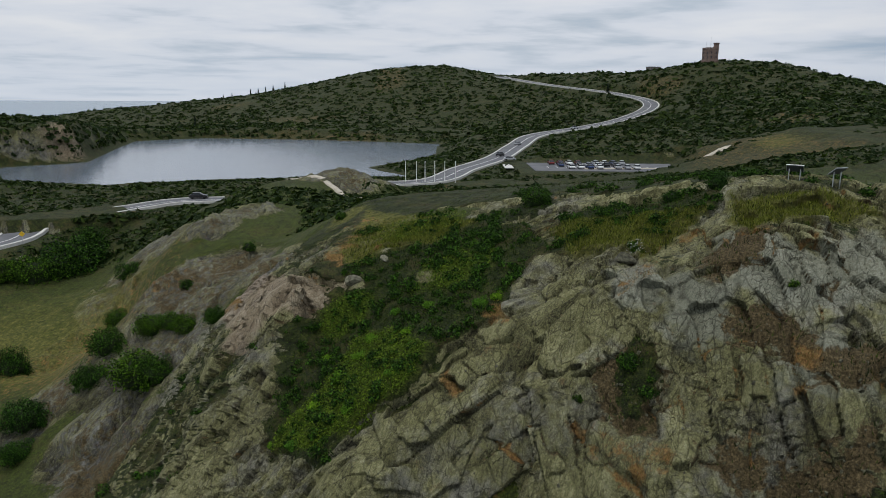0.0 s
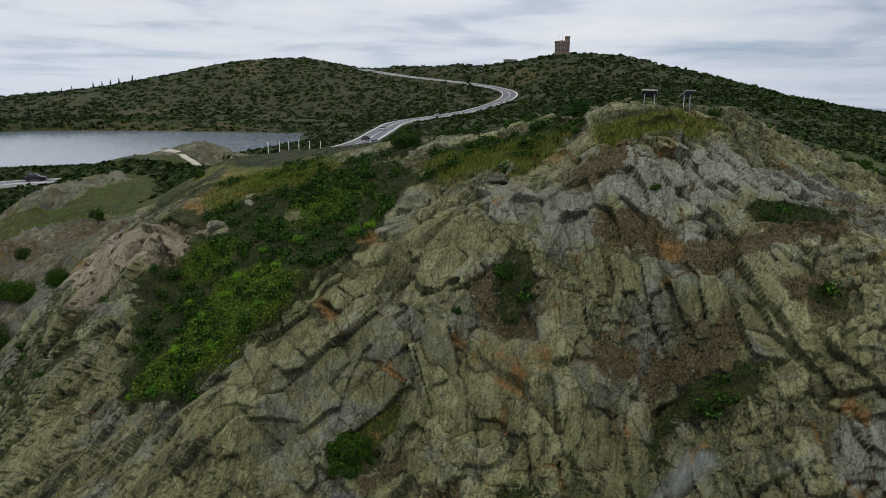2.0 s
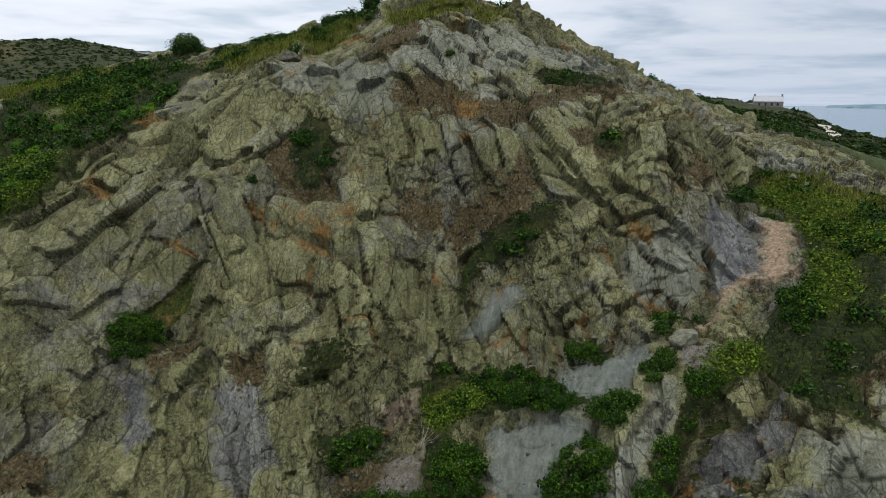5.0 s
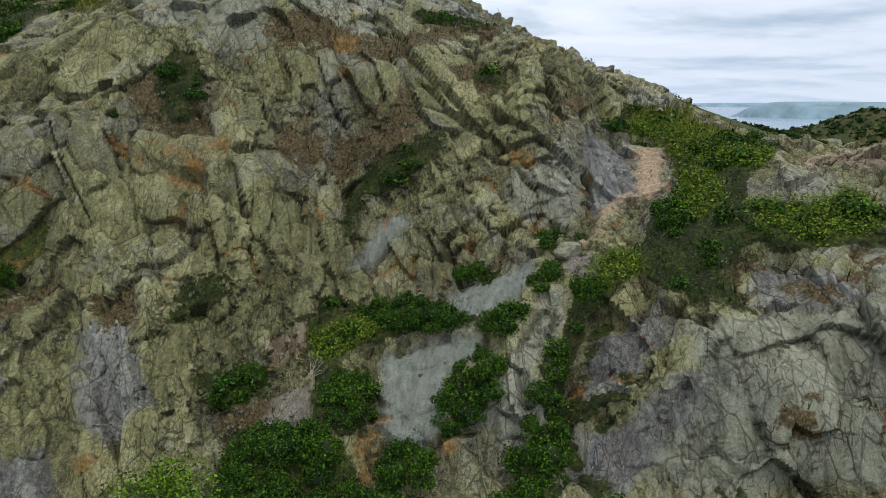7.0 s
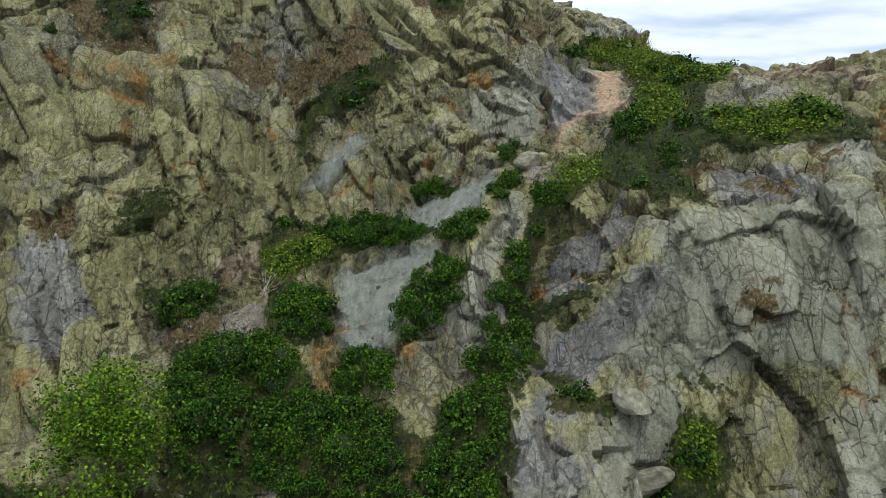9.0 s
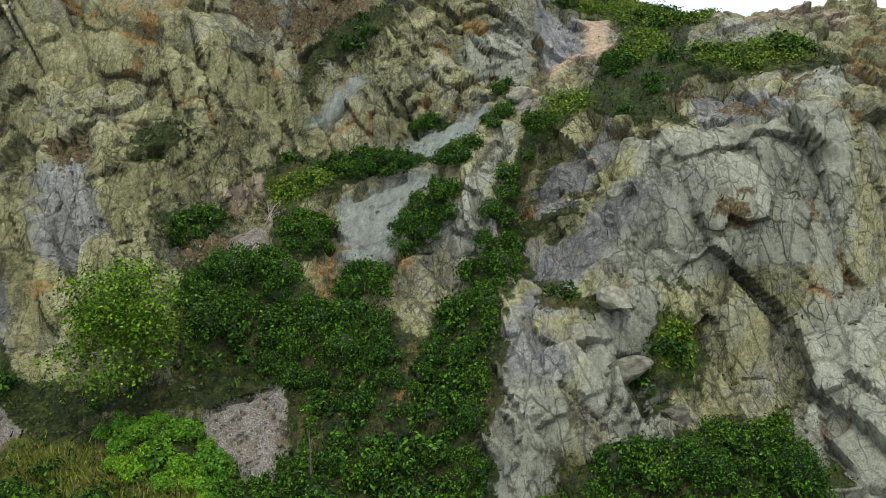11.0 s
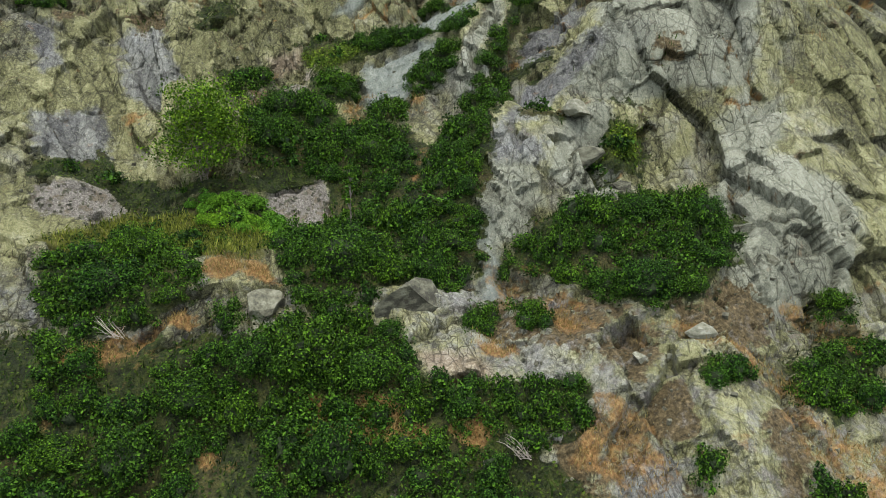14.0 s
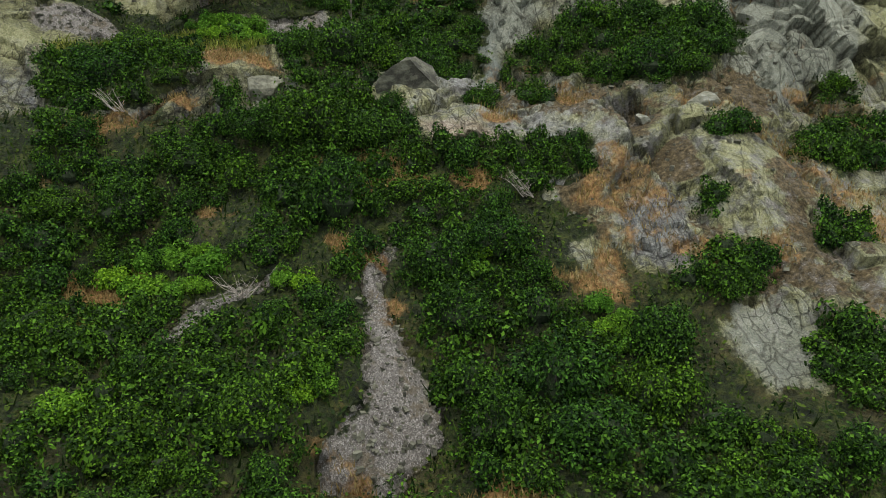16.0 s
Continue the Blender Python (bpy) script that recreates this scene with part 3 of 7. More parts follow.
def far_land(x, y):
    """The open country: land with roads, shore and small relief."""
    z = land(x, y)
    rough = sstep(np.hypot(x - 10, y - 30), 60, 130)
    for sc, am, se in ((38, 3.2, 1), (15, 1.7, 2), (6, 0.8, 3), (2.6, 0.35, 4)):
        z = z + rough * (1 - 0.65 * sstep(y, 350, 480)) * am * value_noise(x, y, sc, se)
    for line, w in ((ROAD_LOW_C, 5.0), (ROAD_HILL_C, 6.0)):
        d, rz = near_line(x, y, line)
        z = z + (rz - 0.25 - z) * (1 - sstep(d, w, w + 9))
    car = np.maximum(abs(x - 54) / 26, abs(y - 232) / 16)
    z = z + (27.0 - z) * (1 - sstep(car, 0.9, 1.35))
    s = shore_distance(x, y, POND_SHORE)
    bank = sstep(-s, 0, np.where(x < -128, 9.0, 22.0))
    bank = np.where(-s > 60, 1.0, bank)
    z = np.where(s > 0, POND_Z - 0.15 - np.minimum(2.0, 0.15 * s), POND_Z + 0.1 + (z - POND_Z - 0.1) * bank)
    return np.where((s <= 0) & (-s < 60), np.maximum(z, POND_Z + 0.15), z)


# ---------------------------------------------------------------- what covers the ground: x, y, radius
GREEN_A = [
    (-9, 78.1, 3.8), (-4, 77.4, 3.8), (-10.3, 69.2, 2.9), (-5.6, 66, 3.3), (-1.4, 65.5, 3.2), (-8.5, 62.4, 2.6), (-11,
    59, 2.5), (-6.7, 54.9, 2.8), (-4.1, 56.5, 2.4), (0.8, 68.8, 2.8), (5.5, 71.5, 2.9), (9.2, 72.9, 2.4), (2.6, 58.1,
    1.9), (-6.5, 54.4, 2.8), (-0.1, 69, 4), (-5.2, 61.8, 3.7), (-1, 59.5, 2.5), (-9.1, 59.1, 2.6), (4.1, 63.3, 2.1),
    (10.6, 59.1, 2), (-5.9, 87.4, 4.3), (-2.6, 76.2, 5.6), (-7.2, 60.4, 4.1), (-3.3, 65.6, 4.4), (-11, 58.3, 3.6),
]
GREEN_B = [
    (2.7, 87.1, 4.2), (15.2, 62.7, 4.2), (20.2, 59.5, 3.1), (-25.2, 109.4, 6.4), (-15.8, 86.8, 2.9),
]
DRY_A = [
    (-9.7, 83.2, 2.1),
]
MEADOW = [
    (-12, 90.4, 3),
]
BROWN = [
    (-4.7, 69.8, 1.7),
]
SCREE = [
    (-18.1, 99.8, 1.7), (-41.1, 67.4, 5.7), (-48.5, 77.5, 4.8),
]
TAN = [
    (-25.4, 141, 1.2), (-20.1, 136.4, 1.1), (-14.5, 125.1, 1),
]
PURPLE = [
    (-21.8, 148.5, 4.9), (-22.1, 80.2, 4.2), (-31.3, 94.1, 4.1),
]
PALE = [
    (23.6, 40.6, 2.3), (16.9, 46, 2), (16.8, 47.9, 2), (13.8, 49.1, 1.6), (22.5, 46.2, 1.6), (27.7, 46.7, 1.7), (36.3,
    45.3, 2.3),
]
LUSH_GROUND = [
    (-2.6, 76.2, 5), (-8.4, 62.5, 2.7), (1, 61.6, 3.1),
]
RIDGE_ROCK = [
    (-29.2, 92.2, 4.8), (-33.8, 90, 5.6), (-21, 84.3, 4), (-16, 80.2, 2.7), (-52.7, 120.2, 5.4), (-52.9, 108.9, 4),
    (-31, 75.8, 4.2), (-46.8, 79.8, 4), (-35.8, 75.9, 3.6), (-19.2, 146.2, 5.4), (-24.2, 148.1, 3.6), (-33, 115, 3.9),
    (-35.1, 106.8, 2.8), (-29, 82, 4.4), (-19.5, 72.7, 2.5), (-37.3, 68.7, 4.2), (-30.1, 65, 3.8), (-24.7, 63.3, 3),
    (-33.3, 62.6, 3.9), (-55.8, 99.3, 3.9), (-34.3, 85.2, 3.1),
]
PINK = [
    (-14.3, 65.6, 2.5), (-18.2, 65.6, 2.6), (-20, 65.5, 2.3), (-12.2, 66.1, 2.2),
]
WEST_BUSHES = [
    (-34.9, 81.1, 2.2), (-32.7, 80.8, 1.8), (-29.4, 77.3, 1.7), (-25.3, 75.1, 1.5), (-34.1, 73.9, 3.5), (-31.2, 72.2,
    2.4), (-41.2, 82.3, 2.7), (-71, 132.5, 6.2), (-72.6, 129.1, 5.5), (-70.2, 137.7, 4.4), (-74.2, 124.2, 4.2), (-52.4,
    114.9, 2.6), (-61.1, 94.2, 2.9), (-49.5, 77.1, 2.8), (-41.5, 78.2, 2.3), (-79, 123.6, 3.6), (-49, 102.1, 2.4),
    (-33.3, 88.6, 1.2), (-47.3, 72, 2.3),
]
UPPER_BUSHES = [
    (12.8, 44.8, 0.8), (9.3, 44.2, 0.4), (23.2, 44.6, 0.4), (9.9, 73, 2), (23.4, 59.6, 1.4), (20.2, 61.3, 1.2),
    (-27.7, 98.4, 1.1), (-13.1, 90.4, 0.9),
]

# joint axes: across the hill, out of it, and up its fall line
J_ALONG, J_UP = np.array((0.866, -0.5, 0.0)), np.array((0.29, 0.50, 0.815))
J_OUT = np.cross(J_ALONG, J_UP)

# outlines of the patches on the near hillside, drawn on its slope: metres across the hill and up the fall line
GREEN_A_OUTLINES = [
    [(-34.4, 62.9), (-31.9, 66.9), (-26.8, 67.1), (-20.6, 62.3), (-22.5, 58.7), (-22.2, 54.6), (-24.9, 51), (-25.3, 49.1), (-26.1, 46), (-28.9, 43.6),
    (-30.7, 39.9), (-38, 39.5), (-40.6, 41.6), (-40, 45.6), (-44.4, 50), (-43.1, 53.2), (-43, 58.6), (-39.4, 62.4)], [(-24.2, 68.1), (-9.9, 68.9),
    (-12, 65), (-14.8, 63.3), (-19.2, 62.3)], [(-12, 51.8), (-11.5, 54.4), (-9.9, 54.2), (-9.2, 50.6), (-9.9, 48.6), (-11.2, 48.8)], [(3.6, 60.3),
    (6.1, 61.1), (11.2, 61), (7.9, 58.6), (4.3, 58.7)], [(7.4, 54.2), (9.2, 53.3), (8.8, 51.8), (7.4, 52.3)],
]
GREEN_B_OUTLINES = [
    [(-0, 45.9), (2, 47), (4.6, 48.3), (4.2, 46.1), (2, 44.5), (0.2, 44.3), (-0.9, 41.7), (-1.3, 40.7), (-1, 43.5)], [(-9, 37.2), (-7.8, 38.3), (-7,
    37.5), (-7.9, 36.6), (-9.1, 36.5)], [(14, 48.2), (18, 52.3), (19.9, 51.4), (21.6, 49), (32.7, 54.7), (22.8, 43.8), (21.4, 42.6), (19, 40.5),
    (20.5, 39.8), (23.5, 40.8), (23.8, 38.8), (25, 37.9), (23.7, 36.2), (21.5, 36.4), (18.7, 36.5), (17.8, 37.2), (15.9, 35.8), (16.3, 34), (14.2,
    34.4), (13.1, 35.6), (12.3, 36.9), (9.7, 36.7), (11.9, 38.2), (13.7, 39.3), (16.2, 41.9), (17.7, 45), (17.1, 48.2)],
]
GREEN_C_OUTLINES = [
    [(-1.7, 38), (-0.1, 38), (2.1, 37.1), (5.2, 36), (5.3, 35), (3.4, 35.2), (1.5, 35.5), (-0.2, 35.1), (-1, 34.1), (0, 32.5), (0.4, 31), (-0.8,
    30.4), (-2.2, 31), (-3.1, 32.8), (-2.7, 35.3), (-3.5, 35.9)], [(9.5, 36.4), (11.5, 37.2), (12.4, 36.8), (11.1, 35.6), (10.1, 33.8), (9.3, 32.2),
    (8.5, 30.2), (8.7, 29.2), (7.9, 28.1), (6.9, 26.7), (6, 27.3), (5.7, 28.6), (6.8, 29.4), (7.6, 31.9), (8.4, 33.8)], [(-6.7, 30.7), (-2.5, 31.3),
    (-1, 29.5), (-0.3, 28.1), (2.8, 27.4), (5.2, 27.5), (6.9, 26.7), (6.5, 25), (5.4, 23.2), (-6.1, 24.3)], [(8.1, 26.3), (10.1, 26.5), (9.9, 25.4),
    (8.2, 25.5)],
]
GREEN_D_OUTLINES = [
    [(12.7, 25.5), (14.4, 25.3), (13.9, 22.4), (11.6, 22.6)], [(9, 30.6), (11.3, 31.5), (11, 30.8), (9.1, 29.9)], [(-8.6, 38.2), (-7.1, 38.6), (-6.8,
    37.4), (-8.3, 37)], [(-14.2, 27.5), (-13.4, 26.7), (-11.9, 24.5), (-10, 24.6), (-6.5, 24.1), (-3.9, 24.9), (-2.3, 24.9), (-4.8, 23.8), (-6.4,
    23.4), (-9.2, 23.1), (-12.1, 23.5), (-13.5, 24.8)], [(-12.4, 23.5), (-8.9, 23.1), (-4.9, 22.7), (-3.5, 21), (-2, 20.1), (-1.8, 23.8), (0.9, 27.8),
    (3.3, 25.1), (6.5, 27), (6.3, 24.9), (5.4, 22.1), (4.5, 20.4), (4.4, 17.7), (-11.5, 19.1)], [(6.3, 17.5), (8.1, 19.7), (11.8, 20.5), (16.9, 21),
    (16.7, 18.8), (15.9, 16.6)],
]
GREEN_E_OUTLINES = [
    [(12.6, 25.4), (14.3, 25.2), (14, 22.8), (11.7, 22.1)], [(-16.8, 25.9), (-13.6, 26.9), (-10.5, 24.6), (-5.4, 24.3), (-2.4, 24.5), (-1.9, 23.6),
    (-5.1, 23.3), (-9.5, 23.5), (-11.7, 23.2), (-14.8, 24.6), (-16.5, 24.6)], [(-14.2, 21), (-12.1, 22.9), (-9, 22.3), (-5.5, 20.8), (-3.9, 19.4),
    (-7.2, 18.5), (-11.2, 20.4), (-13.6, 19.1), (-15.2, 20.3)],
]
LUSH_A_OUTLINES = [
    [(-28.6, 43.2), (-26.4, 46.8), (-25.8, 50.9), (-31.8, 52.3), (-35.8, 50.4), (-35.6, 45.5), (-38.7, 41.7), (-37.7, 39.9), (-32.2, 40.7)], [(16.1,
    49.5), (19.5, 51.2), (21.8, 48.6), (22.4, 43.8), (20.8, 42.5), (18.8, 43.7), (17.7, 45.3)], [(18.3, 40.1), (20.3, 39.7), (23.2, 40.5), (23.8,
    38.8), (22.8, 37.3), (20.1, 36.6), (18.3, 37.9)], [(17.5, 44.5), (19.2, 43.2), (17.6, 39.9), (16.7, 39.5), (15.1, 39.8)], [(10.1, 37.1), (13,
    38.9), (13.1, 37.1), (10.6, 36)], [(-2.7, 36), (-0.1, 37.5), (1, 36.3), (-0.2, 35.1), (-1.3, 34.1), (-2.7, 34.6)], [(12.8, 25.4), (14.3, 25.2),
    (13.9, 23), (12, 23.3)],
]
MEADOW_A_OUTLINES = [
    [(-45.2, 59.4), (-52.8, 70.6), (-32.3, 67.5), (-35.1, 63), (-40.4, 61.9), (-41.2, 58.7)], [(-24.1, 66.7), (-9.3, 68.6), (-11.4, 64.6), (-13,
    61.8), (-15.7, 63), (-19.6, 62)], [(-8.1, 69.6), (-0.7, 71), (2.4, 69.6), (-0.6, 67.1), (-3.6, 67), (-5.7, 65.5), (-7.6, 66.4)], [(17.8, 51.6),
    (19.5, 51.3), (29.5, 52.2), (19.4, 45.1), (18.3, 49)], [(-12.6, 21.8), (-11, 22.8), (-8.2, 21.1), (-5.9, 19.8), (-3.4, 18.9), (-5, 18.5), (-11.5,
    19.1)], [(-14.2, 21), (-12.1, 22.9), (-9, 22.3), (-5.5, 20.8), (-3.9, 19.4), (-7.2, 18.5), (-11.2, 20.4), (-13.6, 19.1), (-15.2, 20.3)],
]
DRY_A_OUTLINES = [
    [(-48, 59.8), (-50.4, 64.5), (-47.4, 65), (-43.5, 58.5)], [(-23.5, 54.6), (-22, 55.1), (-21.5, 54.1), (-22.7, 53.7)], [(-14.4, 59.2), (-13, 61.8),
    (-10.1, 65.1), (-10.8, 61.9), (-12.1, 58.7), (-13.4, 58)], [(-63.4, 53.5), (-59.6, 54.6), (-53.5, 51.8), (-58.4, 51.6)], [(-12.5, 48.5), (-10.5,
    47.7), (-7.4, 48.3), (-6.7, 45.6), (-8.6, 45), (-11.2, 45.6), (-13.1, 47)], [(-1.8, 56), (-0.1, 55.4), (-0.3, 54.2), (-1.6, 54.6)], [(1.4, 42.6),
    (2.8, 42.7), (2.3, 41.5), (1.5, 41.6)], [(-25, 48.5), (-23.7, 49.1), (-22.9, 47.7), (-24.1, 47.7)], [(-23.5, 55.5), (-22.1, 55.5), (-21.6, 54.1),
    (-22.9, 54.2)], [(21.8, 41), (23.3, 41.3), (23.3, 40.4), (21.6, 40.3)],
]
DRY_B_OUTLINES = [
    [(22.9, 37.5), (24.8, 37.5), (24, 36.6), (22.2, 36.8)], [(-13.6, 30.8), (-12.4, 30.3), (-12.7, 29.1), (-13.3, 29.1)], [(3, 29.8), (4.5, 29.8),
    (4.1, 28.7), (3.1, 28.9)], [(0.5, 31.5), (1.6, 31.2), (1.3, 30.5), (0.6, 30.7)], [(-0.6, 30.6), (0.1, 30.6), (0.1, 28.1), (-0.7, 28.5)], [(1.2,
    42.7), (2.7, 42.9), (3, 42), (1.5, 42)], [(2.6, 24.9), (4, 25), (3.3, 23.4), (2.4, 23.1)], [(-14, 29.9), (-12.7, 30.7), (-12.6, 29.6), (-13.5,
    29.5)], [(-7.6, 18.9), (-4.9, 18.3), (-3.4, 16.6), (-5.5, 16.4), (-6.9, 16.7)], [(-14.2, 20.9), (-12.4, 22.1), (-11.7, 20.5), (-13.4, 19.1)],
]
DRY_C_OUTLINES = [
    [(-9.5, 14.7), (-7.7, 16.1), (-7.9, 14.5), (-9.2, 13.2), (-10.1, 11.5), (-10.9, 12.5)], [(3.6, 13.2), (5.3, 12.6), (4.6, 11.3), (3.7, 11.8)],
    [(6.6, 14.5), (9, 13.9), (9.1, 12.7), (6.8, 12.9)], [(-3.1, 0.5), (-1.9, 2), (-1.6, 1.4), (-2.6, -0.2)], [(-0.5, 4.7), (0.3, 4.1), (-0, 3), (-0.5,
    3.6)], [(-6.9, 9.5), (-4.7, 10.3), (-5, 8.5), (-6.8, 8.5)], [(3.5, 12.4), (5, 12.2), (4.5, 11.1), (3.5, 11.4)], [(5.5, 8.3), (7.7, 8.8), (7.1,
    7.2), (5.5, 6.9)], [(9.9, 6.7), (10.8, 6.2), (10.3, 5.3), (9.3, 5.4)],
]
PINK_A_OUTLINES = [
    [(-62.9, 58.2), (-45.9, 56), (-43.7, 56.7), (-44.2, 52.8), (-51.2, 48.8), (-61.6, 51.7)], [(23.8, 44.3), (27, 43.6), (28.4, 42.5), (27.1, 40.8),
    (24.6, 42.1), (23.1, 42.8)], [(-5.1, 35.5), (-2.7, 36.7), (-2.8, 35.5), (-4.6, 34.5)], [(1.1, 12.8), (3.6, 12.4), (4.4, 11.2), (1.7, 11.5)],
]
BARE_A_OUTLINES = [
    [(-23.2, 57.9), (-22.9, 61.9), (-18.4, 61.1), (-20, 59.2), (-20.5, 56.2)], [(-34.1, 58.8), (-30.9, 59.6), (-30, 58.3), (-32.8, 57.4)], [(-42.9,
    62.7), (-44, 67.2), (-40.5, 64.9), (-40.7, 62.3)], [(-41.9, 57.1), (-39.9, 57.9), (-38.4, 56.1), (-41.2, 56)], [(-19.2, 63.7), (-17, 66.2),
    (-14.9, 64.9), (-15.3, 60.5)], [(20.7, 42.5), (22.6, 43.7), (24.4, 44.5), (29.6, 43.6), (25.9, 39.1), (24, 39.9), (23.5, 41.2), (22, 40.9), (21.2,
    39.9), (19.6, 40.3)], [(0.5, 34.4), (3.1, 34.9), (5.2, 35.1), (5.5, 33.9), (4.1, 32.8), (2.8, 30.4), (1.6, 29.5), (0.8, 31.1)],
]
BARE_B_OUTLINES = [
    [(8.7, 36.3), (9.5, 36.4), (9.2, 34.8), (7.6, 32.4), (7.3, 30.3), (6.2, 29.2), (5.3, 28.9), (5.3, 29.9), (6.3, 32.1), (7.5, 33.9)], [(2.9, 28.1),
    (4.6, 28.5), (5.1, 27.3), (4.1, 25.4), (3.1, 25.5)], [(-13.6, 28.7), (-11.7, 28.9), (-11, 26.1), (-12.6, 25.9)], [(-6.8, 16.6), (-3.7, 16.4),
    (-3.7, 15.3), (-5.4, 15.3)], [(-0.8, 15.4), (2.4, 15.7), (3.2, 13.8), (2.8, 13.2), (0.4, 13.8)], [(8, 8.1), (10.2, 8.2), (9.4, 5.4), (8.5, 4.9),
    (7.4, 5.2), (7.4, 6.6)], [(5.5, 6.1), (6.7, 5.8), (6.3, 4.4), (5.4, 5)], [(9.7, 3.2), (11.6, 2.6), (10, 0.3), (9.1, 0.5), (8.9, 1.8)],
]
BARE_C_OUTLINES = [
    [(11.1, 8), (12.7, 7.5), (11.9, 6.1), (10.7, 6.4)], [(11.4, 9.9), (13.2, 9.9), (12.6, 8.2), (11, 8.3)], [(15.2, 7.6), (16.8, 7.5), (15.3, 6),
    (14.1, 6.3)],
]
BROWN_A_OUTLINES = [
    [(-8.6, 61.7), (-6.2, 65.7), (-3.6, 65.9), (-4.5, 61.9), (-6.7, 60)], [(-14.1, 51.9), (-11.9, 53.6), (-9.9, 54.2), (-9.2, 51.5), (-8.7, 49.3),
    (-9.1, 48.3), (-11, 47.5), (-12.7, 49.3)], [(-6.2, 56.9), (-4.2, 58.7), (-1.5, 58.1), (-0.1, 56), (-1.4, 53.9), (-3.3, 55.1), (-5.6, 55.6)],
    [(-1.4, 55.5), (0.8, 56.3), (3.9, 57.8), (7.6, 59.9), (11.5, 60.6), (10.1, 57.9), (5.8, 56.7), (1.5, 53.7), (-0.6, 54)], [(5.6, 54.4), (7.5,
    55.4), (9.3, 53.5), (8.8, 51.6), (6.2, 52.1)], [(13.3, 52.4), (15.1, 51.6), (14.9, 49.2), (12.7, 49.1), (11.1, 49.6)], [(-4.7, 49.7), (-2.5,
    48.2), (-1.8, 46.8), (-3.4, 46.2), (-4.9, 47.5)],
]
BROWN_B_OUTLINES = [
    [(-1.8, 48.3), (0.6, 48.9), (3.3, 52.1), (3.6, 50.4), (2, 47), (-0.4, 45.3), (-1.3, 43.5)], [(-18.7, 38.1), (-17.3, 38), (-15.8, 39.5), (-14.7,
    38.2), (-17.4, 36.6)], [(-22.8, 31.8), (-20.9, 31.7), (-20.3, 30.7), (-22.4, 30.6)], [(13.1, 37.9), (16.1, 38.3), (17.6, 36.7), (15.6, 34.5),
    (13.8, 34.6), (13.2, 36)], [(18, 35.1), (21.3, 35.8), (22.3, 35.3), (20.6, 34.2), (18.6, 33.9)], [(9, 33.7), (10.1, 33.8), (9.3, 32), (8.7,
    31.8)], [(-13.8, 38.4), (-12, 37.9), (-11.4, 36.3), (-12.9, 36.5)], [(-6.6, 31.9), (-4.5, 33.1), (-3.5, 30.8), (-6, 30.7), (-6.8, 28.9)],
]
BROWN_C_OUTLINES = [
    [(1.4, 49.6), (3, 48.4), (1.3, 44.8), (0.6, 44.5), (-0, 43.1), (-1.3, 42.3), (1, 45.9)], [(15.3, 29.7), (17, 29.4), (16.3, 28.2), (15.3, 28.7)],
    [(0.6, 22.4), (3.2, 22.4), (2.8, 21.1), (1, 21.3)], [(3.5, 14.8), (5.7, 15.7), (8, 15.9), (9.9, 14), (10.6, 12.7), (9.5, 10.7), (8.2, 11.3), (5.9,
    12.8), (4.3, 12.9)], [(11.4, 14.3), (15.2, 15.7), (16.4, 13.5), (15.4, 12.2), (13.2, 12.2), (12.1, 13.2)], [(4.8, 7), (6, 8.8), (8.9, 10), (11.1,
    9.6), (14.6, 8.7), (15.3, 6), (13.7, 2.4), (10, -1.5), (10.3, -0.2), (10.4, 1.2), (9.7, 3.7), (9.4, 5.4), (7.3, 5.3), (5.3, 5.9)],
]
BROWN_D_OUTLINES = [
    [(8.9, 10.6), (12.3, 10.1), (15.4, 9.1), (13.5, 7.8), (10.5, 8.6)],
]
PURPLE_A_OUTLINES = [
    [(-18.7, 36.4), (-17.8, 36.9), (-16.6, 33.3), (-17.5, 32.6)], [(-14.5, 35.9), (-11.2, 36.5), (-11.4, 33.6), (-13.2, 32.7)], [(3.8, 65.2), (13.5,
    65), (7.9, 61.7)], [(13.5, 48), (16.1, 47.2), (15.3, 43), (12.7, 41.7), (12.7, 44.9)], [(9.2, 31.1), (10.3, 33.5), (13.2, 35.7), (12.8, 33),
    (10.6, 30.9), (9.2, 30.5)], [(8.3, 28.7), (11.3, 30.5), (13.7, 30.9), (14.1, 30.1), (11.9, 29), (9.4, 26.8), (7.8, 27.2)], [(16.8, 35.4), (18.2,
    36.9), (19.8, 35.3), (20.4, 33.5), (18.4, 33.6), (16.3, 33.9)], [(6.2, 25.3), (7.5, 25.4), (9.3, 23.5), (8.8, 22.8), (6.1, 23.1)], [(5.8, 16.1),
    (7.8, 15.5), (9.2, 13.9), (6.4, 14.2)],
]
PURPLE_B_OUTLINES = [
    [(8, 8.1), (10.2, 8.2), (9.4, 5.4), (8.5, 4.9), (7.4, 5.2), (7.4, 6.6)], [(8, 26.7), (10.1, 26.3), (8.5, 25.1), (6.6, 25.4)], [(11.3, 30.7), (14,
    31.7), (15.7, 30.6), (15, 29.1), (12.5, 29.1), (11.2, 29)], [(-13.8, 35), (-11.2, 35.5), (-10, 32.3), (-11.5, 30.4), (-13.3, 31.6)], [(-17.6,
    29.4), (-14.6, 30.6), (-13.6, 26.9), (-15.5, 26), (-16.9, 26.4)],
]
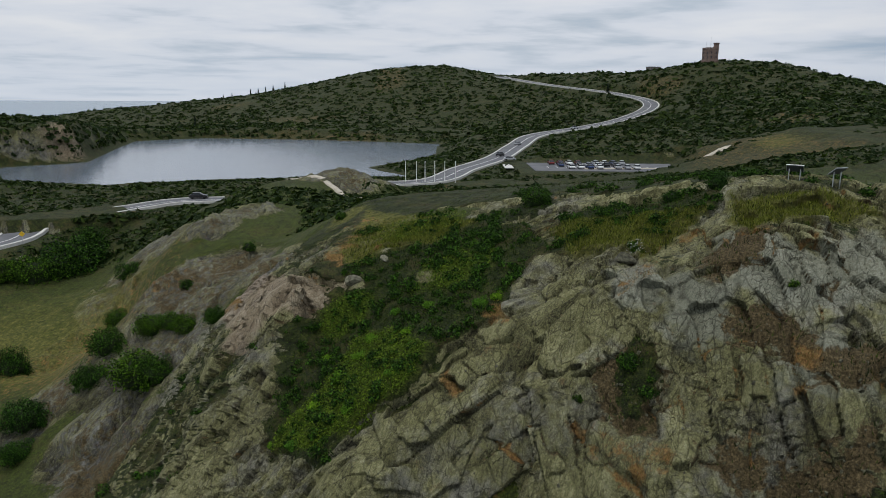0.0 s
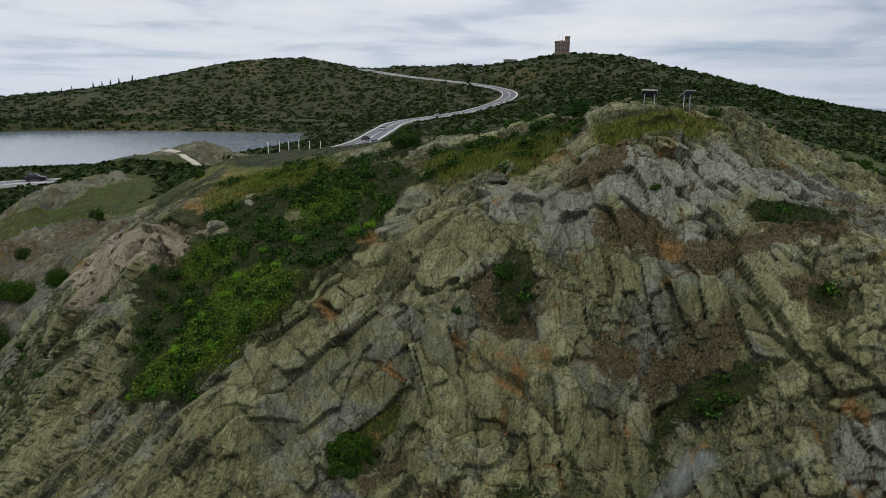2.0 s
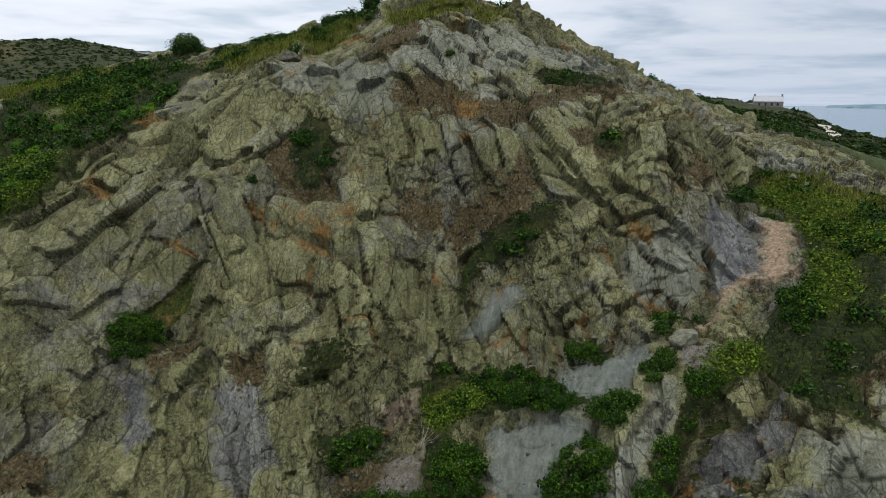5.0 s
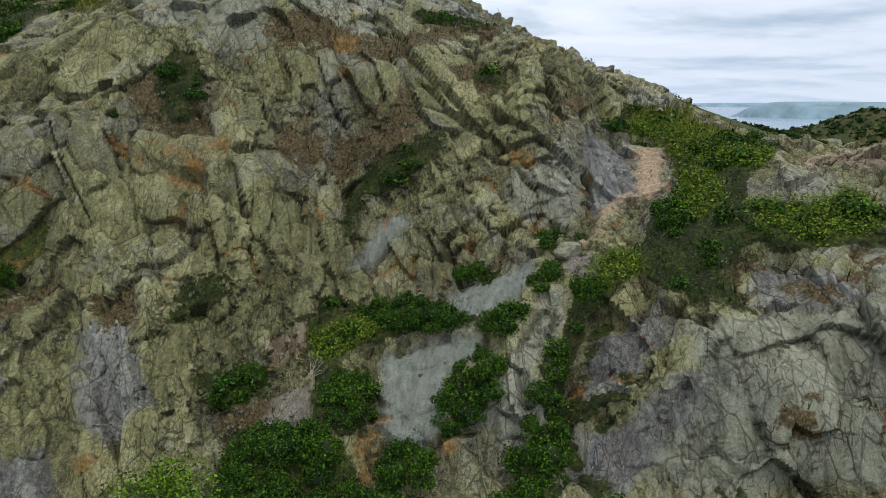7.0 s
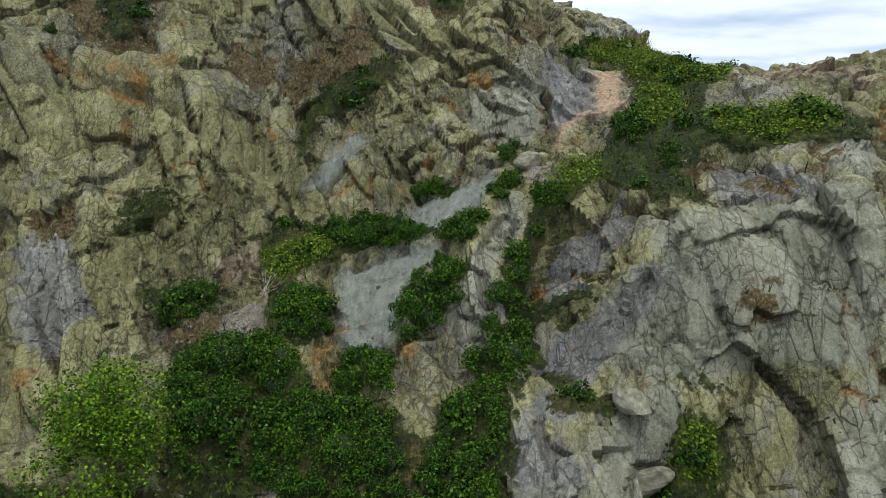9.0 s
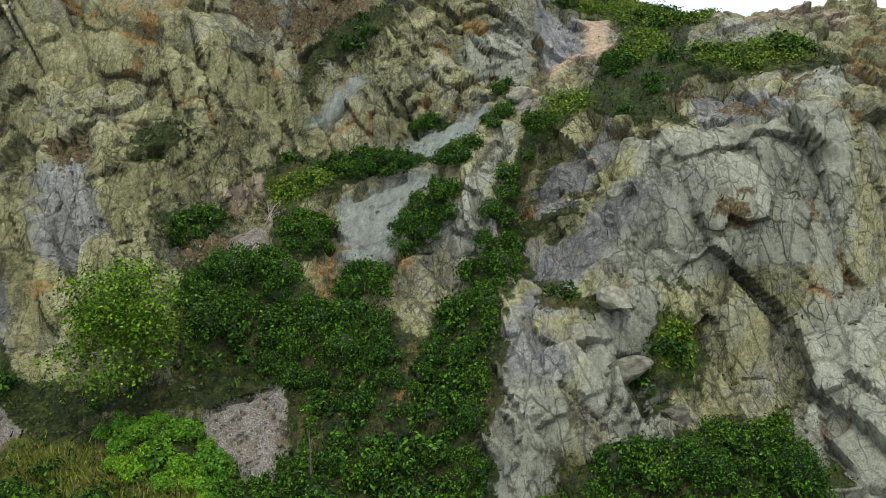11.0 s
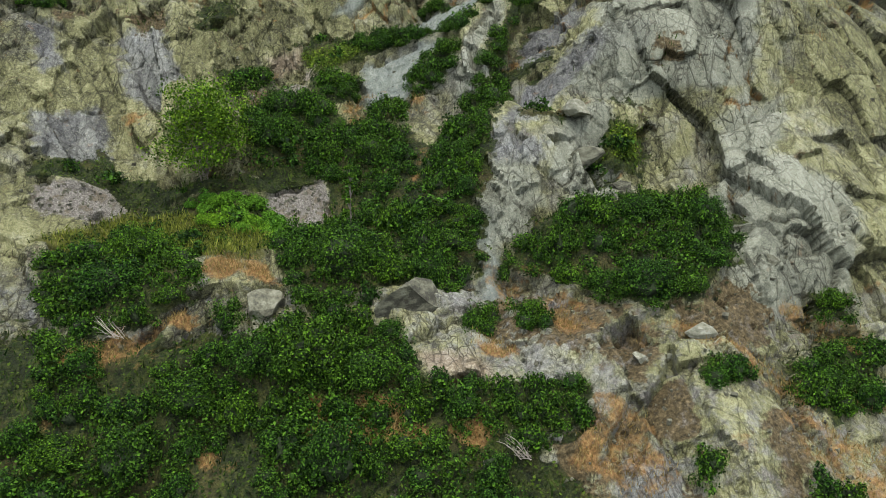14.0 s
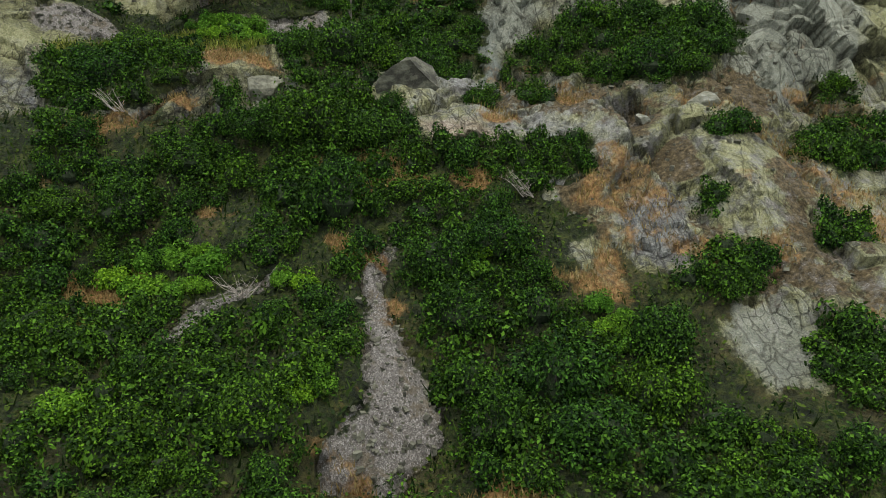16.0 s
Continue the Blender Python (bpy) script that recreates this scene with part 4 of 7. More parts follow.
PALE_A_OUTLINES = [
    [(-10.3, 56.7), (-7.4, 59.2), (-5.2, 60.9), (-5.8, 58.6), (-7.9, 56.2), (-9.8, 55.9)], [(-8.3, 64.5), (-4.8, 65.1), (-0.5, 63), (2.1, 67.2), (11,
    60.3), (3.6, 61.1), (-1.9, 58.3), (-5.9, 59.7)], [(21.9, 36.7), (23.6, 36), (21.5, 33.6), (20.8, 34.5)], [(18.4, 53.9), (19.9, 52.4), (22.7,
    50.5), (19.4, 49.1), (18, 52.2)], [(8.3, 45.4), (12.2, 47.2), (12.9, 43.9), (10.5, 41.2), (8.1, 41.8)], [(8.7, 36.3), (9.5, 36.4), (9.2, 34.8),
    (7.6, 32.4), (7.3, 30.3), (6.2, 29.2), (5.3, 28.9), (5.3, 29.9), (6.3, 32.1), (7.5, 33.9)],
]
PALE_B_OUTLINES = [
    [(13.3, 33.4), (16.9, 33.8), (21.5, 32.7), (20.1, 26.4), (17.2, 26.8), (14.8, 26.3), (12, 27), (11.1, 28.6), (13.2, 30.3)], [(10.6, 26.5), (12.6,
    26.9), (12.4, 23.6), (11.5, 22.6), (9.6, 23.1), (9.7, 25)], [(18.3, 24.7), (20.1, 26.4), (18.8, 21.9), (17.9, 22.4)], [(5.8, 23.4), (7.8, 23.1),
    (8.3, 20.9), (7.1, 19), (5.6, 17.9), (5.1, 20.3)], [(10.3, 26), (12.9, 26.9), (13, 22.9), (12.1, 20.1), (10.1, 20.3), (8.9, 22.1)], [(18.7, 24.6),
    (22, 25.8), (17.1, 16.4), (16.6, 18), (17.4, 21.6)], [(17.7, 22.5), (20.2, 21.6), (22.4, 18.9), (20.1, 14.2), (16.5, 13.3), (15.3, 15.5)],
]
PALE_C_OUTLINES = [
    [(9.7, 3.2), (11.6, 2.6), (10, 0.3), (9.1, 0.5), (8.9, 1.8)],
]
BUSH_A_OUTLINES = [
    [(-20.2, 39.2), (-18.5, 40.2), (-17.5, 38.4), (-18.3, 37.6), (-19.5, 37.8)], [(0.7, 37.4), (2.2, 38), (4.8, 36.3), (5.3, 35.3), (3.4, 35.2), (1,
    36)], [(-7.6, 33.3), (-6, 34.1), (-4.8, 33.9), (-4.9, 33.1), (-6.2, 32.3), (-7.3, 32.4)], [(-1.3, 33.7), (0.2, 33.3), (0.5, 31.2), (-0.8, 30.6),
    (-2, 31.5)], [(-6.3, 30.1), (-4.8, 31), (-2.5, 31), (-1.3, 29.6), (-1.4, 28.3), (-3.1, 27.6), (-3.9, 25.8), (-5.3, 25.7), (-6, 27.2)], [(-3.1,
    27.2), (-0.8, 28.2), (0.8, 27.5), (2.3, 26.5), (2.7, 24.5), (2.2, 23.5), (-1.7, 24), (-2.8, 25.3)], [(0.4, 29.2), (1.7, 29.9), (2.9, 28.9), (2.6,
    27.6), (1.1, 27.9)],
]
BUSH_B_OUTLINES = [
    [(4.2, 33.1), (5.9, 33.7), (6.3, 32.4), (5.4, 30.7), (4, 29.8), (2.9, 30.6)], [(5.8, 35.6), (7.4, 35.9), (7.7, 34.9), (6.4, 34.2), (5.7, 34.4)],
    [(8.1, 37.1), (9.3, 38.2), (9.3, 36.6), (8.4, 36.1)], [(9.2, 40), (10.3, 40.6), (9.5, 38.6), (8.9, 38.8)], [(9.7, 36.5), (11.2, 37.2), (11.5,
    36.2), (10.3, 35.4), (9.6, 35.5)], [(15.2, 41), (16.7, 41.3), (15.5, 38.9), (14.8, 39.4)], [(7.4, 33.3), (9, 33.7), (8.4, 30.2), (8.5, 28.7),
    (6.9, 26.9), (5.8, 27.6), (5.8, 28.6), (6.7, 29.4)], [(5.1, 27.3), (6.7, 26.8), (6.6, 25.4), (5.6, 24.1), (5.1, 23.2), (2.8, 23.5), (3.3, 24.6),
    (4.5, 25.4)],
]
BUSH_C_OUTLINES = [
    [(5.1, 39), (6.4, 38.9), (6.3, 37.9), (5.1, 38.4)], [(-12.3, 28.1), (-11.9, 28.3), (-11.7, 27.8), (-12.1, 27.7)], [(-2.1, 27.7), (0.9, 28), (3,
    25.1), (2.8, 23), (1, 22.3), (-0.7, 23.4), (-1.8, 24.4)], [(3.8, 23.9), (6, 24.4), (5.8, 22.5), (5.1, 21.2), (3.5, 21.7), (3, 23)], [(-4.9, 18.8),
    (-3.2, 20.2), (-1.1, 20.2), (0.6, 21.4), (2.2, 20.7), (4.2, 20.9), (4.6, 19.2), (4.4, 17.7), (-4.8, 18.5)], [(7.3, 17.4), (9.3, 20.1), (11.7,
    20.2), (14.2, 20.7), (16.8, 20.7), (16.5, 18.6), (15.6, 16.6)], [(-14.9, 19.1), (-13.8, 19.5), (-11.3, 20.9), (-7.7, 18.6), (-7.3, 16.9), (-8.3,
    15.7), (-9.9, 14.9), (-11.5, 14.7), (-13.9, 16.1)],
]
BUSH_D_OUTLINES = [
    [(-13.6, 15.1), (-11.2, 14.2), (-10.8, 12.7), (-10.9, 11), (-12.7, 11.2)], [(-8.7, 13.1), (-5.4, 14.3), (-3.7, 14.8), (-2.5, 15.2), (-1.2, 14.8),
    (0.6, 14.2), (1.1, 12.6), (1.3, 11.4), (4.3, 11.1), (7.3, 11), (7.2, 9.3), (-9.8, 10.9)], [(-4.4, 20), (-1.4, 20.9), (1.7, 21.2), (5.3, 20.5),
    (4.8, 17.5), (3.5, 15.6), (1.1, 16.2), (-1.2, 15.3), (-2.9, 15), (-3.8, 17)], [(5.7, 16.9), (7.2, 18.7), (8.9, 18.7), (9.9, 20), (12.4, 19.4),
    (16.6, 20.5), (15.7, 16.5), (13.7, 14.6), (10.7, 13.6), (9.9, 14.5), (8, 16.1), (5.9, 16.8)], [(-6.7, 15.5), (-5.6, 15.7), (-5.6, 14.8), (-6.5,
    14.8)],
]
BUSH_E_OUTLINES = [
    [(3.7, 14.6), (4.9, 14.6), (4.6, 13.4), (3.6, 13.5)], [(5.7, 14.6), (7.3, 14.3), (6.8, 13.4), (5.6, 13.6)], [(11.8, 11.1), (13.4, 11.1), (12.9,
    10.2), (11.6, 10.2)], [(15.7, 10.5), (18.6, 10.8), (17.2, 9), (15.4, 9.3)], [(18.5, 13.9), (20.1, 14.2), (19.4, 12.5), (18.4, 12.8)], [(-14,
    10.9), (-12.1, 11), (-8.6, 12.4), (-5, 12.2), (-4.7, 10.4), (-7.1, 9.3), (-7.1, 7.6), (-10.4, 7.5), (-13, 7.1)], [(-4.7, 11.3), (-2.6, 12), (0.4,
    11.7), (3.4, 10.9), (7.5, 10.6), (7.2, 9.2), (5.1, 8.4), (3.7, 9.2), (0.5, 8.8), (-1.9, 7.3), (-4.4, 7.6)],
]
BUSH_F_OUTLINES = [
    [(0, 8.3), (3.4, 8.7), (4.4, 7), (4.4, 5.2), (3, 4), (4.7, 4.3), (5.4, 2.6), (6.1, 1.8), (7.3, 0.5), (7.6, -0.5), (10, -1.5), (9.1, -2.4), (0.6,
    -1.5), (0.6, 0.9), (0.2, 2.6), (-0.2, 5.6)], [(-8.1, 3.1), (-6.6, 4.1), (-4.6, 4.4), (-2.7, 5.5), (-1.9, 4), (-1.9, 2.2), (-3.1, 0.8), (-3, -1.2),
    (-9.6, -0.6), (-10.3, 1.2), (-8.3, 1.9)], [(-12.5, 5.7), (-11.7, 6), (-8.2, 5), (-7.7, 3.7), (-8.5, 2.5), (-10.7, 2.2)], [(8.6, 5.1), (10.5, 5.5),
    (11.7, 5.2), (10.7, 3.6), (9.2, 3.1), (8.2, 4.1)], [(11.2, 2.3), (12.9, 2.5), (13, 1.7), (11.1, -0.4), (10.3, 0.1), (10.4, 1)],
]
BUSH_G_OUTLINES = [
    [(14.1, 7), (15.9, 6.6), (14.9, 5.1), (13.4, 5.1)], [(-2.1, 6.8), (-0.6, 7.1), (-0.8, 5.2), (-2, 5.4)], [(16, 10.8), (18.9, 12), (20.4, 11.6),
    (18.9, 9.1), (16.1, 8.6)], [(10.2, 7.7), (11, 7.8), (10.6, 6.7), (9.9, 6.7)], [(-13.3, 8.3), (-10.5, 8.2), (-7.2, 8.2), (-7, 6.9), (-9.9, 7),
    (-11.7, 5.8), (-12.3, 5.2)], [(2.2, 7.3), (4.4, 5.4), (5, 4.7), (3.7, 4), (2.2, 4.5)], [(-9.9, 5.8), (-6.8, 5.2), (-7.3, 4.1), (-9.1, 4.1)],
    [(-5.7, 7.5), (-2.7, 7.4), (-3.8, 6.6), (-5.3, 6.5)],
]
TAN_A_OUTLINES = [
    [(16.2, 47.1), (17.8, 46.5), (16.6, 43.1), (14.5, 42.1), (13.5, 41.5), (11.9, 40.2), (10.6, 39.4), (12.2, 41.1), (14.1, 42.3), (15.5, 44.3)],
    [(13.9, 42.9), (15.1, 43.2), (13.4, 41.2), (11.4, 39.7), (10.2, 39.2), (12.2, 41.1)],
]
SCREE_A_OUTLINES = [
    [(10, 38.8), (11.7, 38.5), (11.2, 37), (10, 36.7)], [(-4.5, 32.9), (-3.1, 33.8), (-2.9, 32), (-3.2, 30.6), (-4.6, 30.8)], [(-13.5, 24.8), (-12.2,
    23.5), (-12.2, 22.2), (-12.8, 22.2)], [(-5, 23.5), (-2.1, 24.5), (-1.8, 22.5), (-2, 20.3), (-3.2, 20.4), (-4.6, 22)], [(-16.4, 24.2), (-13.6,
    24.5), (-12, 23.3), (-13.6, 21.8), (-15.9, 22.5)],
]
BLUE_A_OUTLINES = [
    [(0.5, 34.6), (3.1, 34.9), (5.2, 35.2), (5.6, 33.8), (4.1, 32.8), (2.9, 30.3), (1.6, 29.2), (0.7, 31.2)], [(3.8, 36.7), (4.4, 37.8), (6.1, 38.2),
    (8.3, 38.5), (8.2, 37.3), (7.2, 36.1), (5.4, 35.7)], [(1.2, 43.1), (2.4, 42.6), (3, 42.1), (0.5, 40.2), (-0.5, 40)], [(4.5, 20), (5.2, 20.8),
    (5.3, 19.1), (5.5, 17.6), (4.5, 17.7)], [(4.7, 20.6), (5.8, 20.8), (5.7, 16.9), (5.5, 14.9), (4.3, 15.3), (5.1, 17.7)],
]
THICKET_A_OUTLINES = [
    [(-8.9, 23), (-6.6, 23.2), (-5, 22.7), (-3.8, 21), (-3.7, 19.1), (-6, 20.2), (-7.9, 20.8)], [(-10.7, 19.6), (-9.4, 19.3), (-9.4, 18.9), (-10.7,
    19.1)], [(-9.9, 7), (-8.1, 7.7), (-5.7, 7.3), (-5.6, 5.9), (-7.3, 5.3), (-9.8, 6)], [(5.5, 4), (6.5, 3.3), (6.1, 1.8), (5.3, 2.7)], [(-9.7, 1.6),
    (-8.5, 2.1), (-8.3, 1.3), (-9.4, 1)], [(-3.6, 1.7), (-2.8, 2.1), (-2.2, 1.4), (-3.1, 0.8)], [(-4, 5.9), (-2.7, 5.9), (-2.7, 5.2), (-3.8, 5.2)],
    [(2, 5.8), (3, 6.7), (2.7, 4.9), (1.9, 4.7)],
]
TRACK_A_OUTLINES = [
    [(-1.3, 5.7), (-0.2, 7.8), (-0.1, 6.5), (-0.6, 4.3), (-0.1, 2.6), (0.4, 0.9), (0.1, -0.3), (-0.7, -1.3), (-2.8, -1.2), (-2.7, -0.1), (-1.8, 1.2),
    (-1.4, 3), (-1.5, 4.6)], [(-7.5, 3.7), (-6.4, 5), (-4.9, 6), (-4, 6.4), (-4.5, 5.6), (-5.8, 4.6), (-7, 3.3)],
]
OUTLINES = {"green": GREEN_A_OUTLINES + GREEN_B_OUTLINES + GREEN_C_OUTLINES + GREEN_D_OUTLINES + GREEN_E_OUTLINES, "lush": LUSH_A_OUTLINES, "meadow": MEADOW_A_OUTLINES, "dry": DRY_A_OUTLINES + DRY_B_OUTLINES + DRY_C_OUTLINES, "pink": PINK_A_OUTLINES, "bare": BARE_A_OUTLINES + BARE_B_OUTLINES + BARE_C_OUTLINES, "brown": BROWN_A_OUTLINES + BROWN_B_OUTLINES + BROWN_C_OUTLINES + BROWN_D_OUTLINES, "purple": PURPLE_A_OUTLINES + PURPLE_B_OUTLINES, "pale": PALE_A_OUTLINES + PALE_B_OUTLINES + PALE_C_OUTLINES, "bush": BUSH_A_OUTLINES + BUSH_B_OUTLINES + BUSH_C_OUTLINES + BUSH_D_OUTLINES + BUSH_E_OUTLINES + BUSH_F_OUTLINES + BUSH_G_OUTLINES, "tan": TAN_A_OUTLINES, "scree": SCREE_A_OUTLINES, "blue": BLUE_A_OUTLINES, "thicket": THICKET_A_OUTLINES, "track": TRACK_A_OUTLINES}

ROUND = {"green": GREEN_A + GREEN_B, "dry": DRY_A, "brown": BROWN, "scree": SCREE, "tan": TAN, "purple": PURPLE, "pink": PINK, "pale": PALE, "lush": LUSH_GROUND, "meadow": MEADOW}
KINDS = ("green", "dry", "brown", "scree", "tan", "purple", "blue", "pink", "bare", "pale", "lush", "meadow")


def outline_depth(q, poly, reach=2.5):
    """How far points of the slope lie inside an outline, in metres; -reach where they lie far off."""
    poly = np.array(poly, float)
    out = np.full(len(q), -reach)
    lo, hi = poly.min(0) - reach, poly.max(0) + reach
    near = np.flatnonzero((q[:, 0] > lo[0]) & (q[:, 0] < hi[0]) & (q[:, 1] > lo[1]) & (q[:, 1] < hi[1]))
    if len(near):
        out[near] = np.maximum(shore_distance(q[near, 0], q[near, 1], poly), -reach)
    return out


def on_slope(pts):
    return np.stack([pts @ J_ALONG, pts @ J_UP], 1)


def cover_of(kind, pts):
    out = np.zeros(len(pts))
    s = 1.1 * pts[:, 2]
    w = [value_noise(pts[:, 0] + k * 37 + s, pts[:, 1] - k * 11 - s * 0.6, 2.6, 70 + k) + 0.6 * value_noise(pts[:, 0] + s, pts[:, 1] + s, 0.9, 75 + k) for k in range(3)]
    c = np.array(ROUND.get(kind, ()))
    if len(c):
        cz = land(c[:, 0], c[:, 1])
        grow = {"green": 1.1, "dry": 0.92, "brown": 0.85}.get(kind, 1.1)
        for (x, y, r), z in zip(c, cz):
            q = min(1.5, 0.55 * r + 0.3)
            i = np.flatnonzero((abs(pts[:, 0] - x) < 3 * r + 2) & (abs(pts[:, 1] - y) < 3 * r + 2))
            d = np.sqrt((pts[i, 0] - x + 1.5 * q * w[0][i]) ** 2 + (pts[i, 1] - y + 1.5 * q * w[1][i]) ** 2 + ((pts[i, 2] - z + 1.5 * q * w[2][i]) * 0.8) ** 2)
            out[i] = np.maximum(out[i], np.clip(1.15 - 0.65 * d / (r * grow), 0, 1))
    q = on_slope(pts) + 0.55 * np.stack([w[0], w[1]], 1)
    also = {"green": ("bush", "thicket"), "scree": ("track",)}.get(kind, ())
    for name in (kind, *also):
        for poly in OUTLINES.get(name, ()):
            out = np.maximum(out, np.clip(0.52 + 0.55 * outline_depth(q, poly), 0, 1))
    return out


def add_cover(me, values):
    for k, v in values.items():
        a = me.attributes.new(k, "FLOAT", "POINT")
        a.data.foreach_set("value", np.ascontiguousarray(v, np.float32))


def blocks(q, seed):
    """Broken rock: for points q in joint units, each one's own block: a random number, the way to the block's middle, three more numbers and the width to its edge."""
    base = np.floor(q - 0.5).astype(np.int64)
    f1 = np.full(len(q), 9.0)
    f2 = np.full(len(q), 9.0)
    ids = np.zeros((len(q), 3), np.int64)
    off = np.zeros((len(q), 3))
    for di in (0, 1):
        for dj in (0, 1):
            for dk in (0, 1):
                c = base + (di, dj, dk)
                p = np.stack([c[:, a] + 0.15 + 0.7 * rnd(c[:, 0], c[:, 1], c[:, 2], seed + a) for a in range(3)], 1)
                o = q - p
                o2 = o * o
                d = np.cbrt((o2 * o2 * o2).sum(1))
                near = d < f1
                f2 = np.where(near, f1, np.minimum(f2, d))
                f1 = np.where(near, d, f1)
                ids[near], off[near] = c[near], o[near]
    r = [rnd(ids[:, 0], ids[:, 1], ids[:, 2], seed + 7 + a) for a in range(4)]
    return r[0], off, np.stack(r[1:], 1) - 0.5, np.sqrt(f2) - np.sqrt(f1)


def grid_faces(rows, cols):
    i = np.arange((rows - 1) * (cols - 1))
    a = i // (cols - 1) * cols + i % (cols - 1)
    return np.stack([a, a + 1, a + cols + 1, a + cols], 1)


# clefts, undercuts and proud ribs of the cliff: depth, width, line in plan
CLEFTS_LOW = [
    (0.7, 0.45, [(19.9, 17.9), (20.6, 15.2), (22.8, 13.2), (24.7, 11.3), (25.9, 10.1)]),
    (1, 0.5, [(23.9, 20.5), (21.7, 19.7), (20.6, 18.7)]),
    (0.7, 0.35, [(17.8, 32.8), (18.1, 31.6), (21.3, 29.6)]),
    (0.8, 0.4, [(17.0, 17.6), (14.5, 14.9), (13.3, 13.3)]),
    (0.8, 0.5, [(17.4, 32.5), (19.0, 33.7), (21.0, 34.0)]),
    (0.7, 0.4, [(13.8, 41.6), (13.3, 37.8), (13.0, 36.0), (12.2, 34.6)]),
    (0.4, 0.35, [(-0.7, 49.3), (2.7, 46.0), (9.9, 46.8)]),
]
CLEFTS_HIGH = [
    (0.8, 0.5, [(-6.3, 45.2), (-0.8, 48.1), (0.4, 50.3)]),
    (0.8, 0.5, [(17.6, 33.0), (16.5, 34.8), (16.8, 36.7)]),
    (0.6, 0.4, [(4.2, 41.3), (4.9, 36.6), (5.7, 33.1)]),
    (0.6, 0.4, [(7.8, 39.6), (7.3, 36.2), (9.2, 33.1)]),
    (0.8, 0.4, [(30.2, 11.7), (28.8, 9.8)]),
    (0.8, 0.4, [(34.2, 11.1), (30.2, 9.5)]),
]
RIBS = [
    (-0.6, 0.8, [(19.0, 14.3), (21.7, 13.1)]),
    (-0.6, 0.9, [(0.5, 50.1), (7.5, 50.2)]),
    (-0.7, 0.9, [(-13.4, 73.4), (-9.7, 90.4)]),
    (-0.9, 0.9, [(19.2, 33.3), (22.4, 31.4)]),
    (-0.6, 1, [(20.3, 22.3), (22.6, 22.6)]),
]

# the cliff: columns run uphill, with points evenly spaced along the slope
UP = np.array((0.5, 0.866))
ALONG = np.array((0.866, -0.5))
U0, U1, V0, V1 = -62.0, 40.0, -14.0, 92.0

